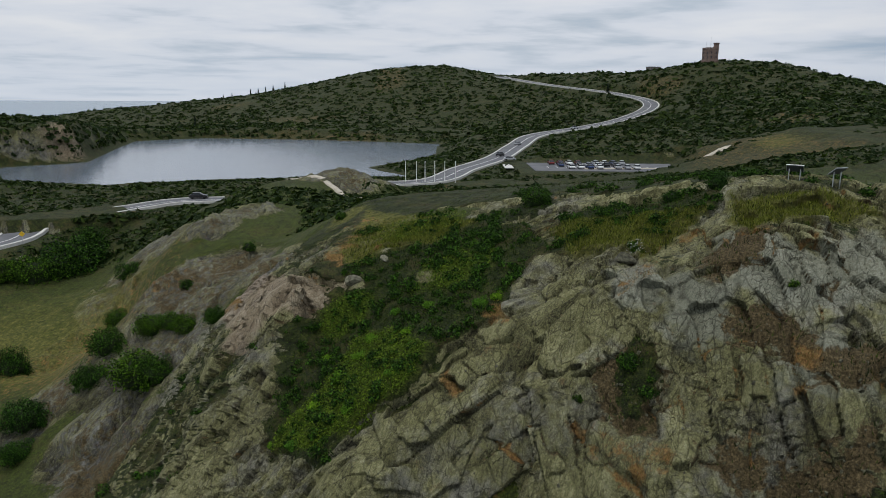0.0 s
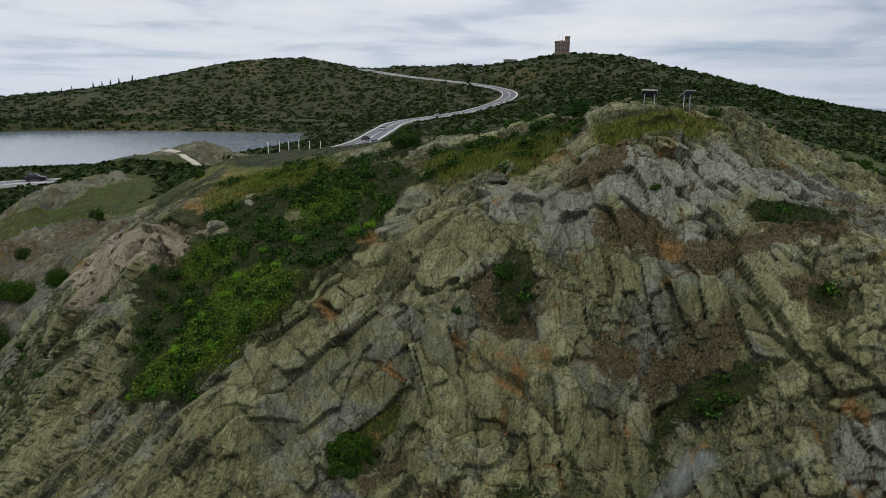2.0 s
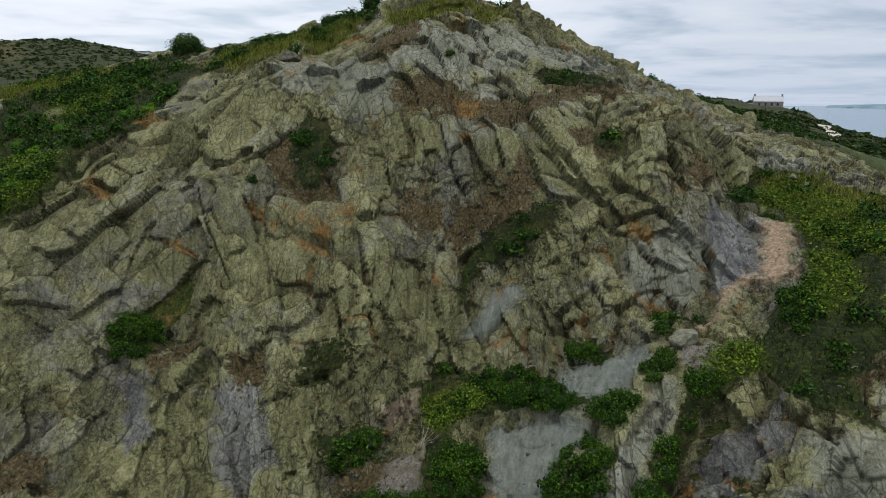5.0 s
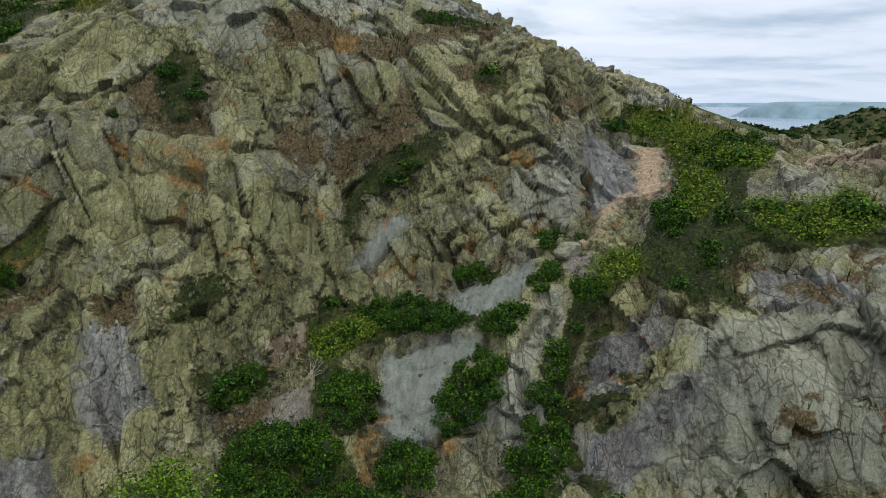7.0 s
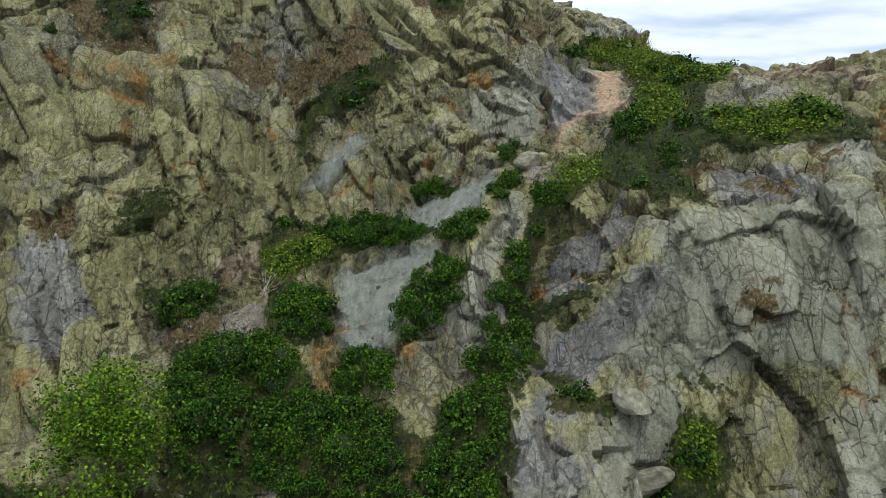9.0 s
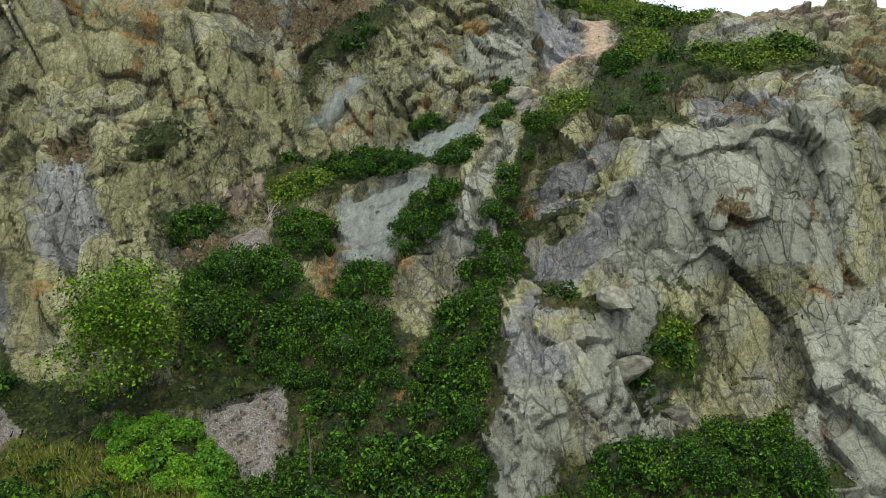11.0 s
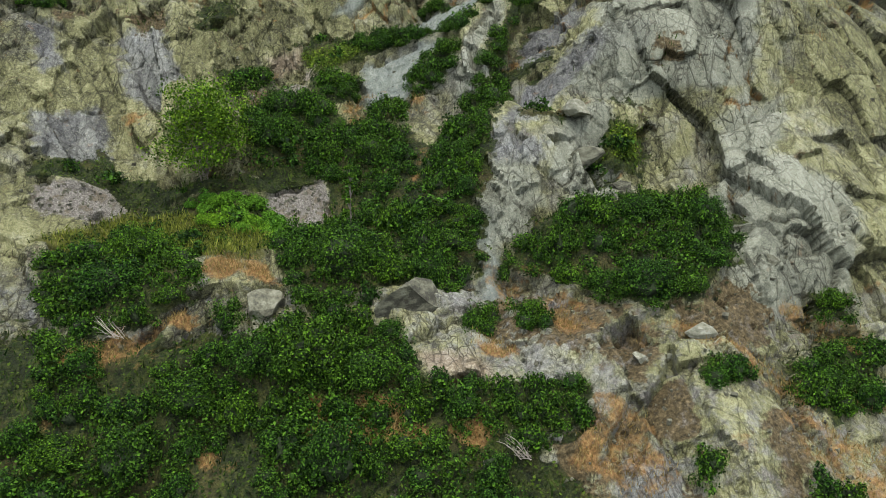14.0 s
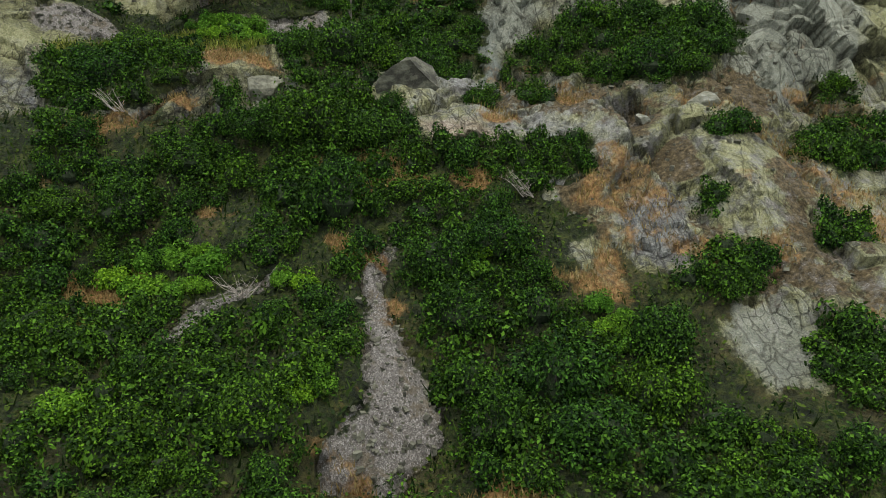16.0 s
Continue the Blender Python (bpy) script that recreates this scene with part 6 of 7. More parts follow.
def build_shed(at):
    z = far_land(np.array([at[0]]), np.array([at[1]]))[0]
    shed = new("hilltop_shed")
    shed.matrix_world = pose(at[0], at[1], z - 0.3, 0, 0, 20)
    tagged(shed, "low grey building on the ridge", "building")
    bm = bmesh.new()
    box(bm, (9, 5, 2.6), (0, 0, 1.3), 0.05)
    part("wall", bm, MASONRY_GREY, shed)
    bm = bmesh.new()
    box(bm, (9.8, 5.6, 0.35), (0, 0, 2.8), 0.05)
    part("roof", bm, ROOFING, shed)


build_shed((150, 517))


CELL = np.floor(CLIFF_P[:, 0]).astype(int) * 1000 + np.floor(CLIFF_P[:, 1]).astype(int)
CELL_ORDER = np.argsort(CELL, kind="stable")
CELL_SORTED = CELL[CELL_ORDER]


def top_of(x, y):
    """Height of the broken cliff's surface near a place, or of the open ground beyond it."""
    u, v = x * ALONG[0] + y * ALONG[1], x * UP[0] + y * UP[1]
    if min(u - U0, U1 - u, v - V0, V1 - v) < 3:
        return float(far_land(np.array([x], float), np.array([y], float))[0])
    keys = [(math.floor(x) + i) * 1000 + math.floor(y) + j for i in (-1, 0, 1) for j in (-1, 0, 1)]
    idx = np.concatenate([CELL_ORDER[np.searchsorted(CELL_SORTED, k):np.searchsorted(CELL_SORTED, k + 1)] for k in keys])
    d = (CLIFF_P[idx, 0] - x) ** 2 + (CLIFF_P[idx, 1] - y) ** 2
    near = idx[np.argpartition(d, 3)[:3]]
    return CLIFF_P[near, 2].mean()


def build_sign(at, facing):
    sign = new("information_panel")
    sign.matrix_world = pose(at[0], at[1], min(at[2], top_of(at[0], at[1]) + 0.5), 0, 0, facing)
    tagged(sign, "tilted dark information panel on two steel posts", "sign", "panels on the lookout")
    for s in (-1, 1):
        bm = bmesh.new()
        box(bm, (0.07, 0.07, 1.7), (s * 0.42, 0, 0.05), 0.01)
        part("post", bm, STEEL, sign)
    tilt = Matrix.Rotation(radians(38), 4, "X")
    bm = bmesh.new()
    box(bm, (1.35, 0.95, 0.06), (0, 0, 0.92), 0.012, tilt)
    part("frame", bm, STEEL, sign)
    bm = bmesh.new()
    box(bm, (1.25, 0.85, 0.02), (0, -0.025, 0.955), 0.0, tilt)
    part("panel", bm, PANEL, sign)
    bm = bmesh.new()
    box(bm, (1.2, 0.8, 0.03), (0, 0.03, 0.88), 0.0, tilt)
    part("backing", bm, PANEL, sign)


build_sign((28.9, 57.6, 43.45), 150)
build_sign((31.3, 55.6, 43.45), 205)


def build_flagpole(x, y, h):
    z = far_land(np.array([x]), np.array([y]))[0]
    pole = new("flagpole")
    pole.matrix_world = pose(x, y, z)
    tagged(pole, "bare white flagpole beside the road", "flagpole", "flagpoles by the road")
    bm = bmesh.new()
    rod(bm, (0, 0, -0.3), (0, 0, h), 0.14, 0.08, 8)
    part("shaft", bm, POLE, pole)
    bm = bmesh.new()
    bmesh.ops.create_uvsphere(bm, u_segments=8, v_segments=6, radius=0.16, matrix=Matrix.Translation((0, 0, h + 0.1)))
    part("finial", bm, POLE, pole)


for x, y in ((-10.6, 202.7), (-7.5, 202.9), (-5.0, 202.9), (-2.2, 203.0), (0.7, 203.0), (3.8, 203.0)):
    build_flagpole(x, y, 6.0)


def build_car(colour_mat, label):
    car = new("parked_car")
    tagged(car, label, "car", "cars")
    bm = bmesh.new()
    prof = ((-2.1, 0.35), (-2.15, 0.75), (-1.95, 0.95), (-1.1, 1.0), (1.2, 0.98), (2.0, 0.85), (2.15, 0.6), (2.1, 0.35))
    sides = [[bm.verts.new((x, s * 0.86, z)) for x, z in prof] for s in (-1, 1)]
    bm.faces.new(sides[0][::-1]), bm.faces.new(sides[1])
    for i in range(len(prof)):
        j = (i + 1) % len(prof)
        bm.faces.new((sides[0][i], sides[0][j], sides[1][j], sides[1][i]))
    bmesh.ops.bevel(bm, geom=bm.edges[:], offset=0.05, segments=1, affect="EDGES")
    part("body", bm, colour_mat, car)
    bm = bmesh.new()
    lo = [bm.verts.new(c) for c in ((-1.75, -0.78, 0.97), (1.1, -0.78, 0.97), (1.1, 0.78, 0.97), (-1.75, 0.78, 0.97))]
    hi = [bm.verts.new(c) for c in ((-1.25, -0.64, 1.45), (0.35, -0.64, 1.45), (0.35, 0.64, 1.45), (-1.25, 0.64, 1.45))]
    bm.faces.new(hi)
    for i in range(4):
        bm.faces.new((lo[i], lo[(i + 1) % 4], hi[(i + 1) % 4], hi[i]))
    part("glasshouse", bm, GLASS, car)
    bm = bmesh.new()
    box(bm, (1.5, 1.2, 0.05), (-0.45, 0, 1.47), 0.02)
    part("roof", bm, colour_mat, car)
    for x in (-1.35, 1.35):
        for y in (-0.8, 0.8):
            bm = bmesh.new()
            rod(bm, (x, y - 0.1, 0.32), (x, y + 0.1, 0.32), 0.32, 0.32, 12)
            part("wheel", bm, RUBBER, car)
    return car


CAR_PAINT = [("white", (0.7, 0.7, 0.7)), ("dark blue", (0.03, 0.05, 0.12)), ("silver", (0.4, 0.41, 0.43)), ("black", (0.02, 0.02, 0.022)), ("dark red", (0.16, 0.03, 0.03))]
CARS = [build_car(plain(n.replace(" ", "_") + "_car_paint", c, 0.3), n + " car parked on asphalt") for n, c in CAR_PAINT]


def set_cars():
    rng = random.Random(5)
    used = set()
    spots = []
    for row, (y, n) in enumerate(((240.0, 9), (233.0, 9), (226.0, 8))):
        for i in range(n):
            if rng.random() < 0.82:
                spots.append((37 + row * 2.2 + i * 3.0, y, 27.15, 90 + rng.uniform(-4, 4)))
    road = [(21.5, 262.5, 62), (31.0, 292, 68), (66, 356.5, 45), (24, 251, 5), (-58, 166, 10)]
    for x, y, a in road:
        spots.append((x, y, far_land(np.array([x]), np.array([y]))[0] + 0.38, a))
    for x, y, z, a in spots:
        k = 3 if x < 0 else rng.choice((0, 0, 0, 1, 1, 2, 2, 3, 3, 4))
        if k not in used:
            used.add(k)
            CARS[k].matrix_world = pose(x, y, z, 0, 0, a)
        else:
            copy_thing(CARS[k], pose(x, y, z, 0, 0, a))
    for k in range(len(CARS)):
        if k not in used:
            CARS[k].matrix_world = pose(36 + 3 * k, 219.5, 27.15, 0, 0, 90)


set_cars()


# ---------------------------------------------------------------- plants
def leaf_cloud(rng, n, leaf, lobes, flat=0.75, shell=0.34):
    """Leaves on the outsides of many small lobes that make up a crown of radius 1, standing on z = 0."""
    c = rng.normal(0, 1, (lobes, 3))
    c /= np.linalg.norm(c, axis=1, keepdims=True)
    c *= (rng.uniform(0.1, 1.0, (lobes, 1)) ** 0.4) * rng.uniform(0.55, 1.0, (lobes, 1))
    c[:, :2] *= rng.uniform(0.75, 1.15, 2)
    c[:, 2] = abs(c[:, 2]) * flat * 1.15 + 0.10
    rad = rng.uniform(0.4, 1.25, lobes) ** 1.2 * shell
    k = rng.integers(0, lobes, n)
    d = rng.normal(0, 1, (n, 3))
    d[:, 2] += 0.35
    d /= np.linalg.norm(d, axis=1, keepdims=True)
    p = c[k] + d * (rad[k] * rng.uniform(0.72, 1.12, n))[:, None]
    p[:, 2] = np.maximum(p[:, 2], 0.02 + 0.05 * rng.random(n))
    nor = d + rng.normal(0, 0.55, (n, 3)) + (0, 0, 0.3)
    return leaves_at(rng, p, nor, leaf)


def leaves_at(rng, p, nor, leaf):
    n = len(p)
    nor = nor / np.linalg.norm(nor, axis=1, keepdims=True)
    a = np.cross(nor, rng.normal(0, 1, (n, 3)))
    a /= np.linalg.norm(a, axis=1, keepdims=True) + 1e-9
    b = np.cross(nor, a)
    s = (leaf * rng.uniform(0.6, 1.35, n))[:, None]
    v = np.stack([p - a * s * 0.55, p + b * s * 0.34 + nor * s * 0.08, p + a * s * 0.55, p - b * s * 0.34 + nor * s * 0.08], 1)
    i = np.arange(n)[:, None] * 4
    return v.reshape(-1, 3), i + np.arange(4)


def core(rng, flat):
    """The dense inside of a crown; its near-black material paints the shade there."""
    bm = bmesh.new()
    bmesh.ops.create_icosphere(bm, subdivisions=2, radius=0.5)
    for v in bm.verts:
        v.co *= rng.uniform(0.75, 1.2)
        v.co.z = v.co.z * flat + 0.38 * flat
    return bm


def build_bush(seed, n, leaf, lobes, mat, label, flat=0.8, name="bush"):
    rng = np.random.default_rng(seed)
    bush = new(name)
    tagged(bush, label, "bush", kind="")
    v, f = leaf_cloud(rng, n, leaf, lobes, flat)
    mesh_part("crown", mesh_from("crown", v, f, mat), bush)
    part("inner_crown", core(rng, flat), CROWN_SHADE, bush)
    for i in range(3):
        bm = bmesh.new()
        a = rng.uniform(0, 6.28)
        t = (0.45 * math.cos(a), 0.45 * math.sin(a), 0.75 * flat)
        rod(bm, (0.08 * math.cos(a), 0.08 * math.sin(a), -0.25), t, 0.03, 0.012, 5)
        part("stem", bm, BARK, bush)
    return bush


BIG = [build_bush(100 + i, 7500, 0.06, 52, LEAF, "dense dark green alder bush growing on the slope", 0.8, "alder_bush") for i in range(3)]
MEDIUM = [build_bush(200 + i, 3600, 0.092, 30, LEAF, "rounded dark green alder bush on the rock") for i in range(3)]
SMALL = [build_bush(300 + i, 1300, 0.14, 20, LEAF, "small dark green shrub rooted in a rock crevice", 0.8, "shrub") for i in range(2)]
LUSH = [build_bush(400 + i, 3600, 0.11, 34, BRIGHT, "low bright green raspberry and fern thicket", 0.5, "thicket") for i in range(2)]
USED = set()


def plant(kinds, x, y, r, rng, sink=0.12, tall=1.0):
    b = kinds[rng.randrange(len(kinds))]
    m = pose(x, y, top_of(x, y) - sink * r, 0, 0, rng.uniform(0, 360)) @ Matrix.Diagonal((r, r, r * tall, 1))
    if b.name in USED:
        o = copy_thing(b, pose(0, 0, 0))
    else:
        USED.add(b.name)
        o = b
    loc, rot, sc = m.decompose()
    o.location, o.rotation_mode, o.rotation_euler, o.scale = loc, "XYZ", rot.to_euler(), sc
    return o


THICKETS_B = [
    (-10, 52.7, 1), (-8.3, 53.7, 0.9), (-6.5, 54.7, 0.9), (-11.4, 50.1, 0.9), (3.1, 54.2, 0.9), (4.5, 54.9, 0.7), (-4,
    58.6, 0.7), (-1, 57, 0.7), (-5.7, 56.2, 0.8), (-9.9, 58, 0.6), (3.1, 65.4, 0.6), (-13.8, 52.9, 0.6), (-2.8, 53.8,
    0.6), (-3.8, 49.3, 0.7), (-6.7, 48.3, 0.9),
]


def fill(name, rng, least, most, gap):
    """Places for bushes that close up inside each outline of a kind: x, y, radius."""
    at, size, count = np.zeros((3000, 3)), np.zeros(3000), 0
    q = on_slope(CLIFF_P)
    for poly in OUTLINES[name]:
        depth = outline_depth(q, poly)
        inside = np.flatnonzero(depth > 0.12)
        if len(inside) == 0:
            inside = np.array([int(np.argmax(depth))])
        for i in rng.sample(list(inside), min(len(inside), 400)):
            r = min(most, max(least, 0.4 + 0.8 * depth[i])) * rng.uniform(0.72, 1.05)
            if (((at[:count] - CLIFF_P[i]) ** 2).sum(1) > (gap * (r + size[:count])) ** 2).all():
                at[count], size[count], count = CLIFF_P[i], r, count + 1
    return [(at[i, 0], at[i, 1], size[i]) for i in range(count)]


def plant_all():
    rng = random.Random(11)
    for x, y, r in UPPER_BUSHES + WEST_BUSHES:
        plant(BIG if r > 1.15 else MEDIUM if r > 0.7 else SMALL, x, y, r * 1.08, rng, 0.18, rng.uniform(0.95, 1.3))
    bare = [o for k in ("track", "scree", "bare") for o in OUTLINES[k]]
    for x, y, r in fill("bush", rng, 0.5, 1.8, 0.86):
        q = on_slope(np.array([(x, y, float(land([x], [y])[0]))]))
        if max(outline_depth(q, o)[0] for o in bare) > 0.05:
            continue
        plant(BIG if r > 0.95 else MEDIUM if r > 0.6 else SMALL, x, y, r * 1.22, rng, 0.22, rng.uniform(0.9, 1.35))
    for x, y, r in fill("thicket", rng, 0.4, 0.9, 0.6):
        plant(LUSH, x, y, r * 1.1, rng, 0.1, rng.uniform(0.9, 1.3))
    for x, y, r in THICKETS_B:
        plant(LUSH, x, y, r, rng, 0.1, rng.uniform(0.8, 1.2))
    # scrub goes on round the foot of the slope
    taken = []
    for _ in range(500):
        x, y = rng.uniform(-14, 12), rng.uniform(-12, 18)
        z = float(land([x], [y])[0])
        r = rng.uniform(1.1, 1.8)
        q = on_slope(np.array([(x, y, z)]))
        if z > 4.5 or z < -3 or max(outline_depth(q, o)[0] for k in ("track", "bush", "thicket", "scree", "bare", "brown", "dry") for o in OUTLINES[k]) > -0.7:
            continue
        if any(math.hypot(x - a, y - b) < 0.62 * (c + r) for a, b, c in taken):
            continue
        taken.append((x, y, r))
        plant(BIG if r > 1.1 else MEDIUM, x, y, r, rng, 0.16, rng.uniform(0.95, 1.35))


plant_all()


def understorey():
    """The scrub between and under the larger bushes, too close to count."""
    rng, nr = random.Random(5), np.random.default_rng(31)
    shapes = [leaf_cloud(nr, 480, 0.13, 14, 0.75, 0.4) for _ in range(6)]
    bare = [o for k in ("track", "scree", "bare", "dry") for o in OUTLINES[k]]
    verts, faces, at = [], [], 0
    for x, y, r in fill("bush", rng, 0.45, 0.8, 0.62):
        z = top_of(x, y)
        q = on_slope(np.array([(x, y, z)]))
        if max(outline_depth(q, o)[0] for o in bare) > -0.25:
            continue
        v, f = shapes[rng.randrange(6)]
        a = rng.uniform(0, 6.28)
        turn = np.array(((math.cos(a), -math.sin(a), 0), (math.sin(a), math.cos(a), 0), (0, 0, rng.uniform(0.8, 1.3))))
        verts.append(v @ turn.T * (1.3 * r) + (x, y, z - 0.15 * r))
        faces.append(f + at)
        at += len(v)
    ob = new("undergrowth", mesh_from("undergrowth", np.vstack(verts), np.vstack(faces), LEAF))
    tagged(ob, "close green undergrowth between the alder bushes", "scrub", kind="stuff")


understorey()


def strew(name, mat, weight, count, leaf, seed, rise, label, category, blades=False):
    """Low plants strewn over the cliff where weight is high."""
    rng = np.random.default_rng(seed)
    w = np.clip(weight, 0, None)
    pick = rng.choice(len(w), count, p=w / w.sum())
    p = CLIFF_P[pick] + rng.normal(0, 0.09, (count, 3))
    if blades:
        lean = rng.normal(0, 0.35, (count, 3))
        lean[:, 2] = 1
        h = (leaf * rng.uniform(0.5, 1.4, count))[:, None]
        side = np.cross(lean, rng.normal(0, 1, (count, 3)))
        side *= 0.10 * h / (np.linalg.norm(side, axis=1, keepdims=True) + 1e-9)
        v = np.stack([p - side, p + side, p + lean * h], 1).reshape(-1, 3)
        f = np.arange(count)[:, None] * 3 + np.arange(3)
    else:
        p = p + CLIFF_N[pick] * rng.uniform(0.02, rise, (count, 1))
        v, f = leaves_at(rng, p, CLIFF_N[pick] + rng.normal(0, 0.7, (count, 3)) + (0, 0, 0.6), leaf)
    ob = new(name, mesh_from(name, v, f, mat))
    tagged(ob, label, category, kind="stuff")


# weigh by cover, and less behind the crest
near_part = sstep(70 - (CLIFF_P[:, 0] * UP[0] + CLIFF_P[:, 1] * UP[1]), 0, 10) * 0.85 + 0.15
unlike_dry = 1 - 0.92 * sstep(CLIFF_COVER["dry"], 0.3, 0.6)
in_bush = np.max([outline_depth(on_slope(CLIFF_P), o) for o in OUTLINES["bush"]], axis=0)
open_air = 1 - 0.85 * sstep(in_bush, -0.2, 0.4)
strew("low_herbs", HERB, sstep(CLIFF_COVER["green"], 0.45, 0.7) * near_part * unlike_dry * open_air, 130000, 0.13, 1, 0.22, "low green herbs and crowberry over the slope", "ground cover")
strew("dry_grass", STRAW, sstep(CLIFF_COVER["dry"], 0.35, 0.85) * near_part, 85000, 0.17, 2, 0, "dry straw-coloured grass tufts", "grass", True)
strew("green_grass", HERB, sstep(np.maximum(np.maximum(CLIFF_COVER["green"], CLIFF_COVER["meadow"] * 1.3), CLIFF_COVER["brown"] * (CLIFF_P[:, 2] > 11)), 0.4, 0.8) * near_part * unlike_dry, 45000, 0.3, 3, 0, "green grass among the rocks", "grass", True)


strew("meadow_grass", GRASS, sstep(CLIFF_COVER["meadow"], 0.45, 0.8) * near_part * unlike_dry * open_air, 45000, 0.26, 4, 0, "yellow-green meadow grass on the terraces", "grass", True)
strew("fresh_herbs", FRESH, sstep(CLIFF_COVER["lush"], 0.45, 0.75) * near_part * unlike_dry * open_air, 60000, 0.14, 5, 0.25, "fresh green herbs and low ferns on the ledges", "ground cover")


def far_shrubs():
    rng = np.random.default_rng(77)
    n = 66000
    a = np.radians(rng.uniform(-36, 78, n))
    r = 105 * np.exp(rng.uniform(0, np.log(720 / 105), n) ** 1.0)
    x, y = r * np.sin(a), r * np.cos(a)
    dense = value_noise(x, y, 55, 61) + 0.6 * value_noise(x, y, 18, 62)
    s = shore_distance(x, y, POND_SHORE)
    d1, _ = near_line(x, y, ROAD_HILL_C)
    d2, _ = near_line(x, y, ROAD_LOW_C)
    u, v = x * ALONG[0] + y * ALONG[1], x * UP[0] + y * UP[1]
    inner = np.minimum.reduce([u - U0, U1 - u, v - V0, V1 - v])
    field = ((x + 60) / 24) ** 2 + ((y - 104) / 26) ** 2
    lawn = ((x - 100) / 40) ** 2 + ((y - 190) / 45) ** 2
    keep = (s < -3) & (d1 > 7) & (d2 > 6.5) & (inner < 0) & (dense + 0.25 * rng.random(n) > np.where(y > 240, -0.42, -0.2)) & (field > 1) & (lawn > rng.uniform(0.2, 1.0, n)) & ~((abs(x - 54) < 30) & (abs(y - 232) < 20)) & ~((abs(x - 30) < 60) & (y < 205) & (dense < 0.25))
    keep &= ~((x < -10) & (x > -50) & (y < 150) & (dense < 0.3))
    x, y, r = x[keep], y[keep], r[keep]
    z = far_land(x, y)
    size = rng.uniform(0.7, 1.9, len(x)) * np.clip(r / 260, 0.75, 1.5)
    m = 11
    dirs = rng.normal(0, 1, (len(x), m, 3))
    dirs[..., 2] = abs(dirs[..., 2])
    dirs /= np.linalg.norm(dirs, axis=2, keepdims=True)
    p = np.stack([x, y, z - 0.2 - 0.35 * size], 1)[:, None] + dirs * (size[:, None, None] * np.array((1, 1, 0.8)) * rng.uniform(0.6, 1.05, (len(x), m, 1)))
    v, f = leaves_at(rng, p.reshape(-1, 3), dirs.reshape(-1, 3) + rng.normal(0, 0.4, (len(x) * m, 3)), np.repeat(size, m) * 0.95)
    ob = new("distant_scrub", mesh_from("distant_scrub", v, f, FAR_LEAF))
    tagged(ob, "dark green scrub covering the far hillsides", "scrub", kind="stuff")


far_shrubs()


def build_spruce():
    rng = np.random.default_rng(9)
    tree = new("spruce_tree")
    tagged(tree, "dark green spruce tree on the far skyline", "tree", "spruces")
    bm = bmesh.new()
    rod(bm, (0, 0, -0.3), (0, 0, 6.6), 0.16, 0.03)
    part("trunk", bm, BARK, tree)
    n = 900
    h = rng.uniform(0, 1, n) ** 1.3
    a = rng.uniform(0, 6.28, n)
    r = (1 - h) * 1.7 * rng.uniform(0.35, 1.0, n) * (0.75 + 0.25 * np.sin(h * 55))
    p = np.c_[r * np.cos(a), r * np.sin(a), 0.6 + h * 6.3 - 0.15 * r]
    v, f = leaves_at(rng, p, np.c_[np.cos(a) * 0.5, np.sin(a) * 0.5, np.ones(n)] + rng.normal(0, 0.3, (n, 3)), np.full(n, 0.5))
    mesh_part("crown", mesh_from("crown", v, f, SPRUCE), tree)
    return tree


SPRUCE_AT = ((-228, 746), (-214, 729), (-186, 695), (-179, 697), (-171, 694), (-163, 691), (-202, 368), (-200, 369), (-164, 472), (-150, 684), (107, 468))
FIRST = build_spruce()
for i, (x, y) in enumerate(SPRUCE_AT):
    z = far_land(np.array([x], float), np.array([y], float))[0]
    m = pose(x, y, z - 0.2, 0, 0, 40 * i)
    t = FIRST if i == 0 else copy_thing(FIRST, m)
    t.matrix_world = m



# ---------------------------------------------------------------- trees and single plants
def limbs(rng, bm, base, height, spread, count, thick):
    """A leaning stem with limbs; returns the limbs' ends."""
    ends = []
    top = Vector(base) + Vector((rng.uniform(-0.3, 0.3) * spread, rng.uniform(-0.3, 0.3) * spread, height))
    last = Vector(base)
    for k in range(1, 5):
        f = k / 4
        nxt = Vector(base).lerp(top, f) + Vector((rng.uniform(-0.1, 0.1), rng.uniform(-0.1, 0.1), 0)) * spread
        rod(bm, last, nxt, thick * (1.05 - 0.8 * (f - 0.25)), thick * (1.05 - 0.8 * f))
        for _ in range(count):
            a = rng.uniform(0, 6.28)
            out = spread * (1.15 - 0.6 * f) * rng.uniform(0.5, 1.0)
            end = nxt + Vector((math.cos(a) * out, math.sin(a) * out, rng.uniform(0.15, 0.5) * height * 0.6))
            rod(bm, nxt, end, thick * 0.4, thick * 0.12, 5)
            ends.append(end)
        last = nxt
    ends.append(last)
    return ends


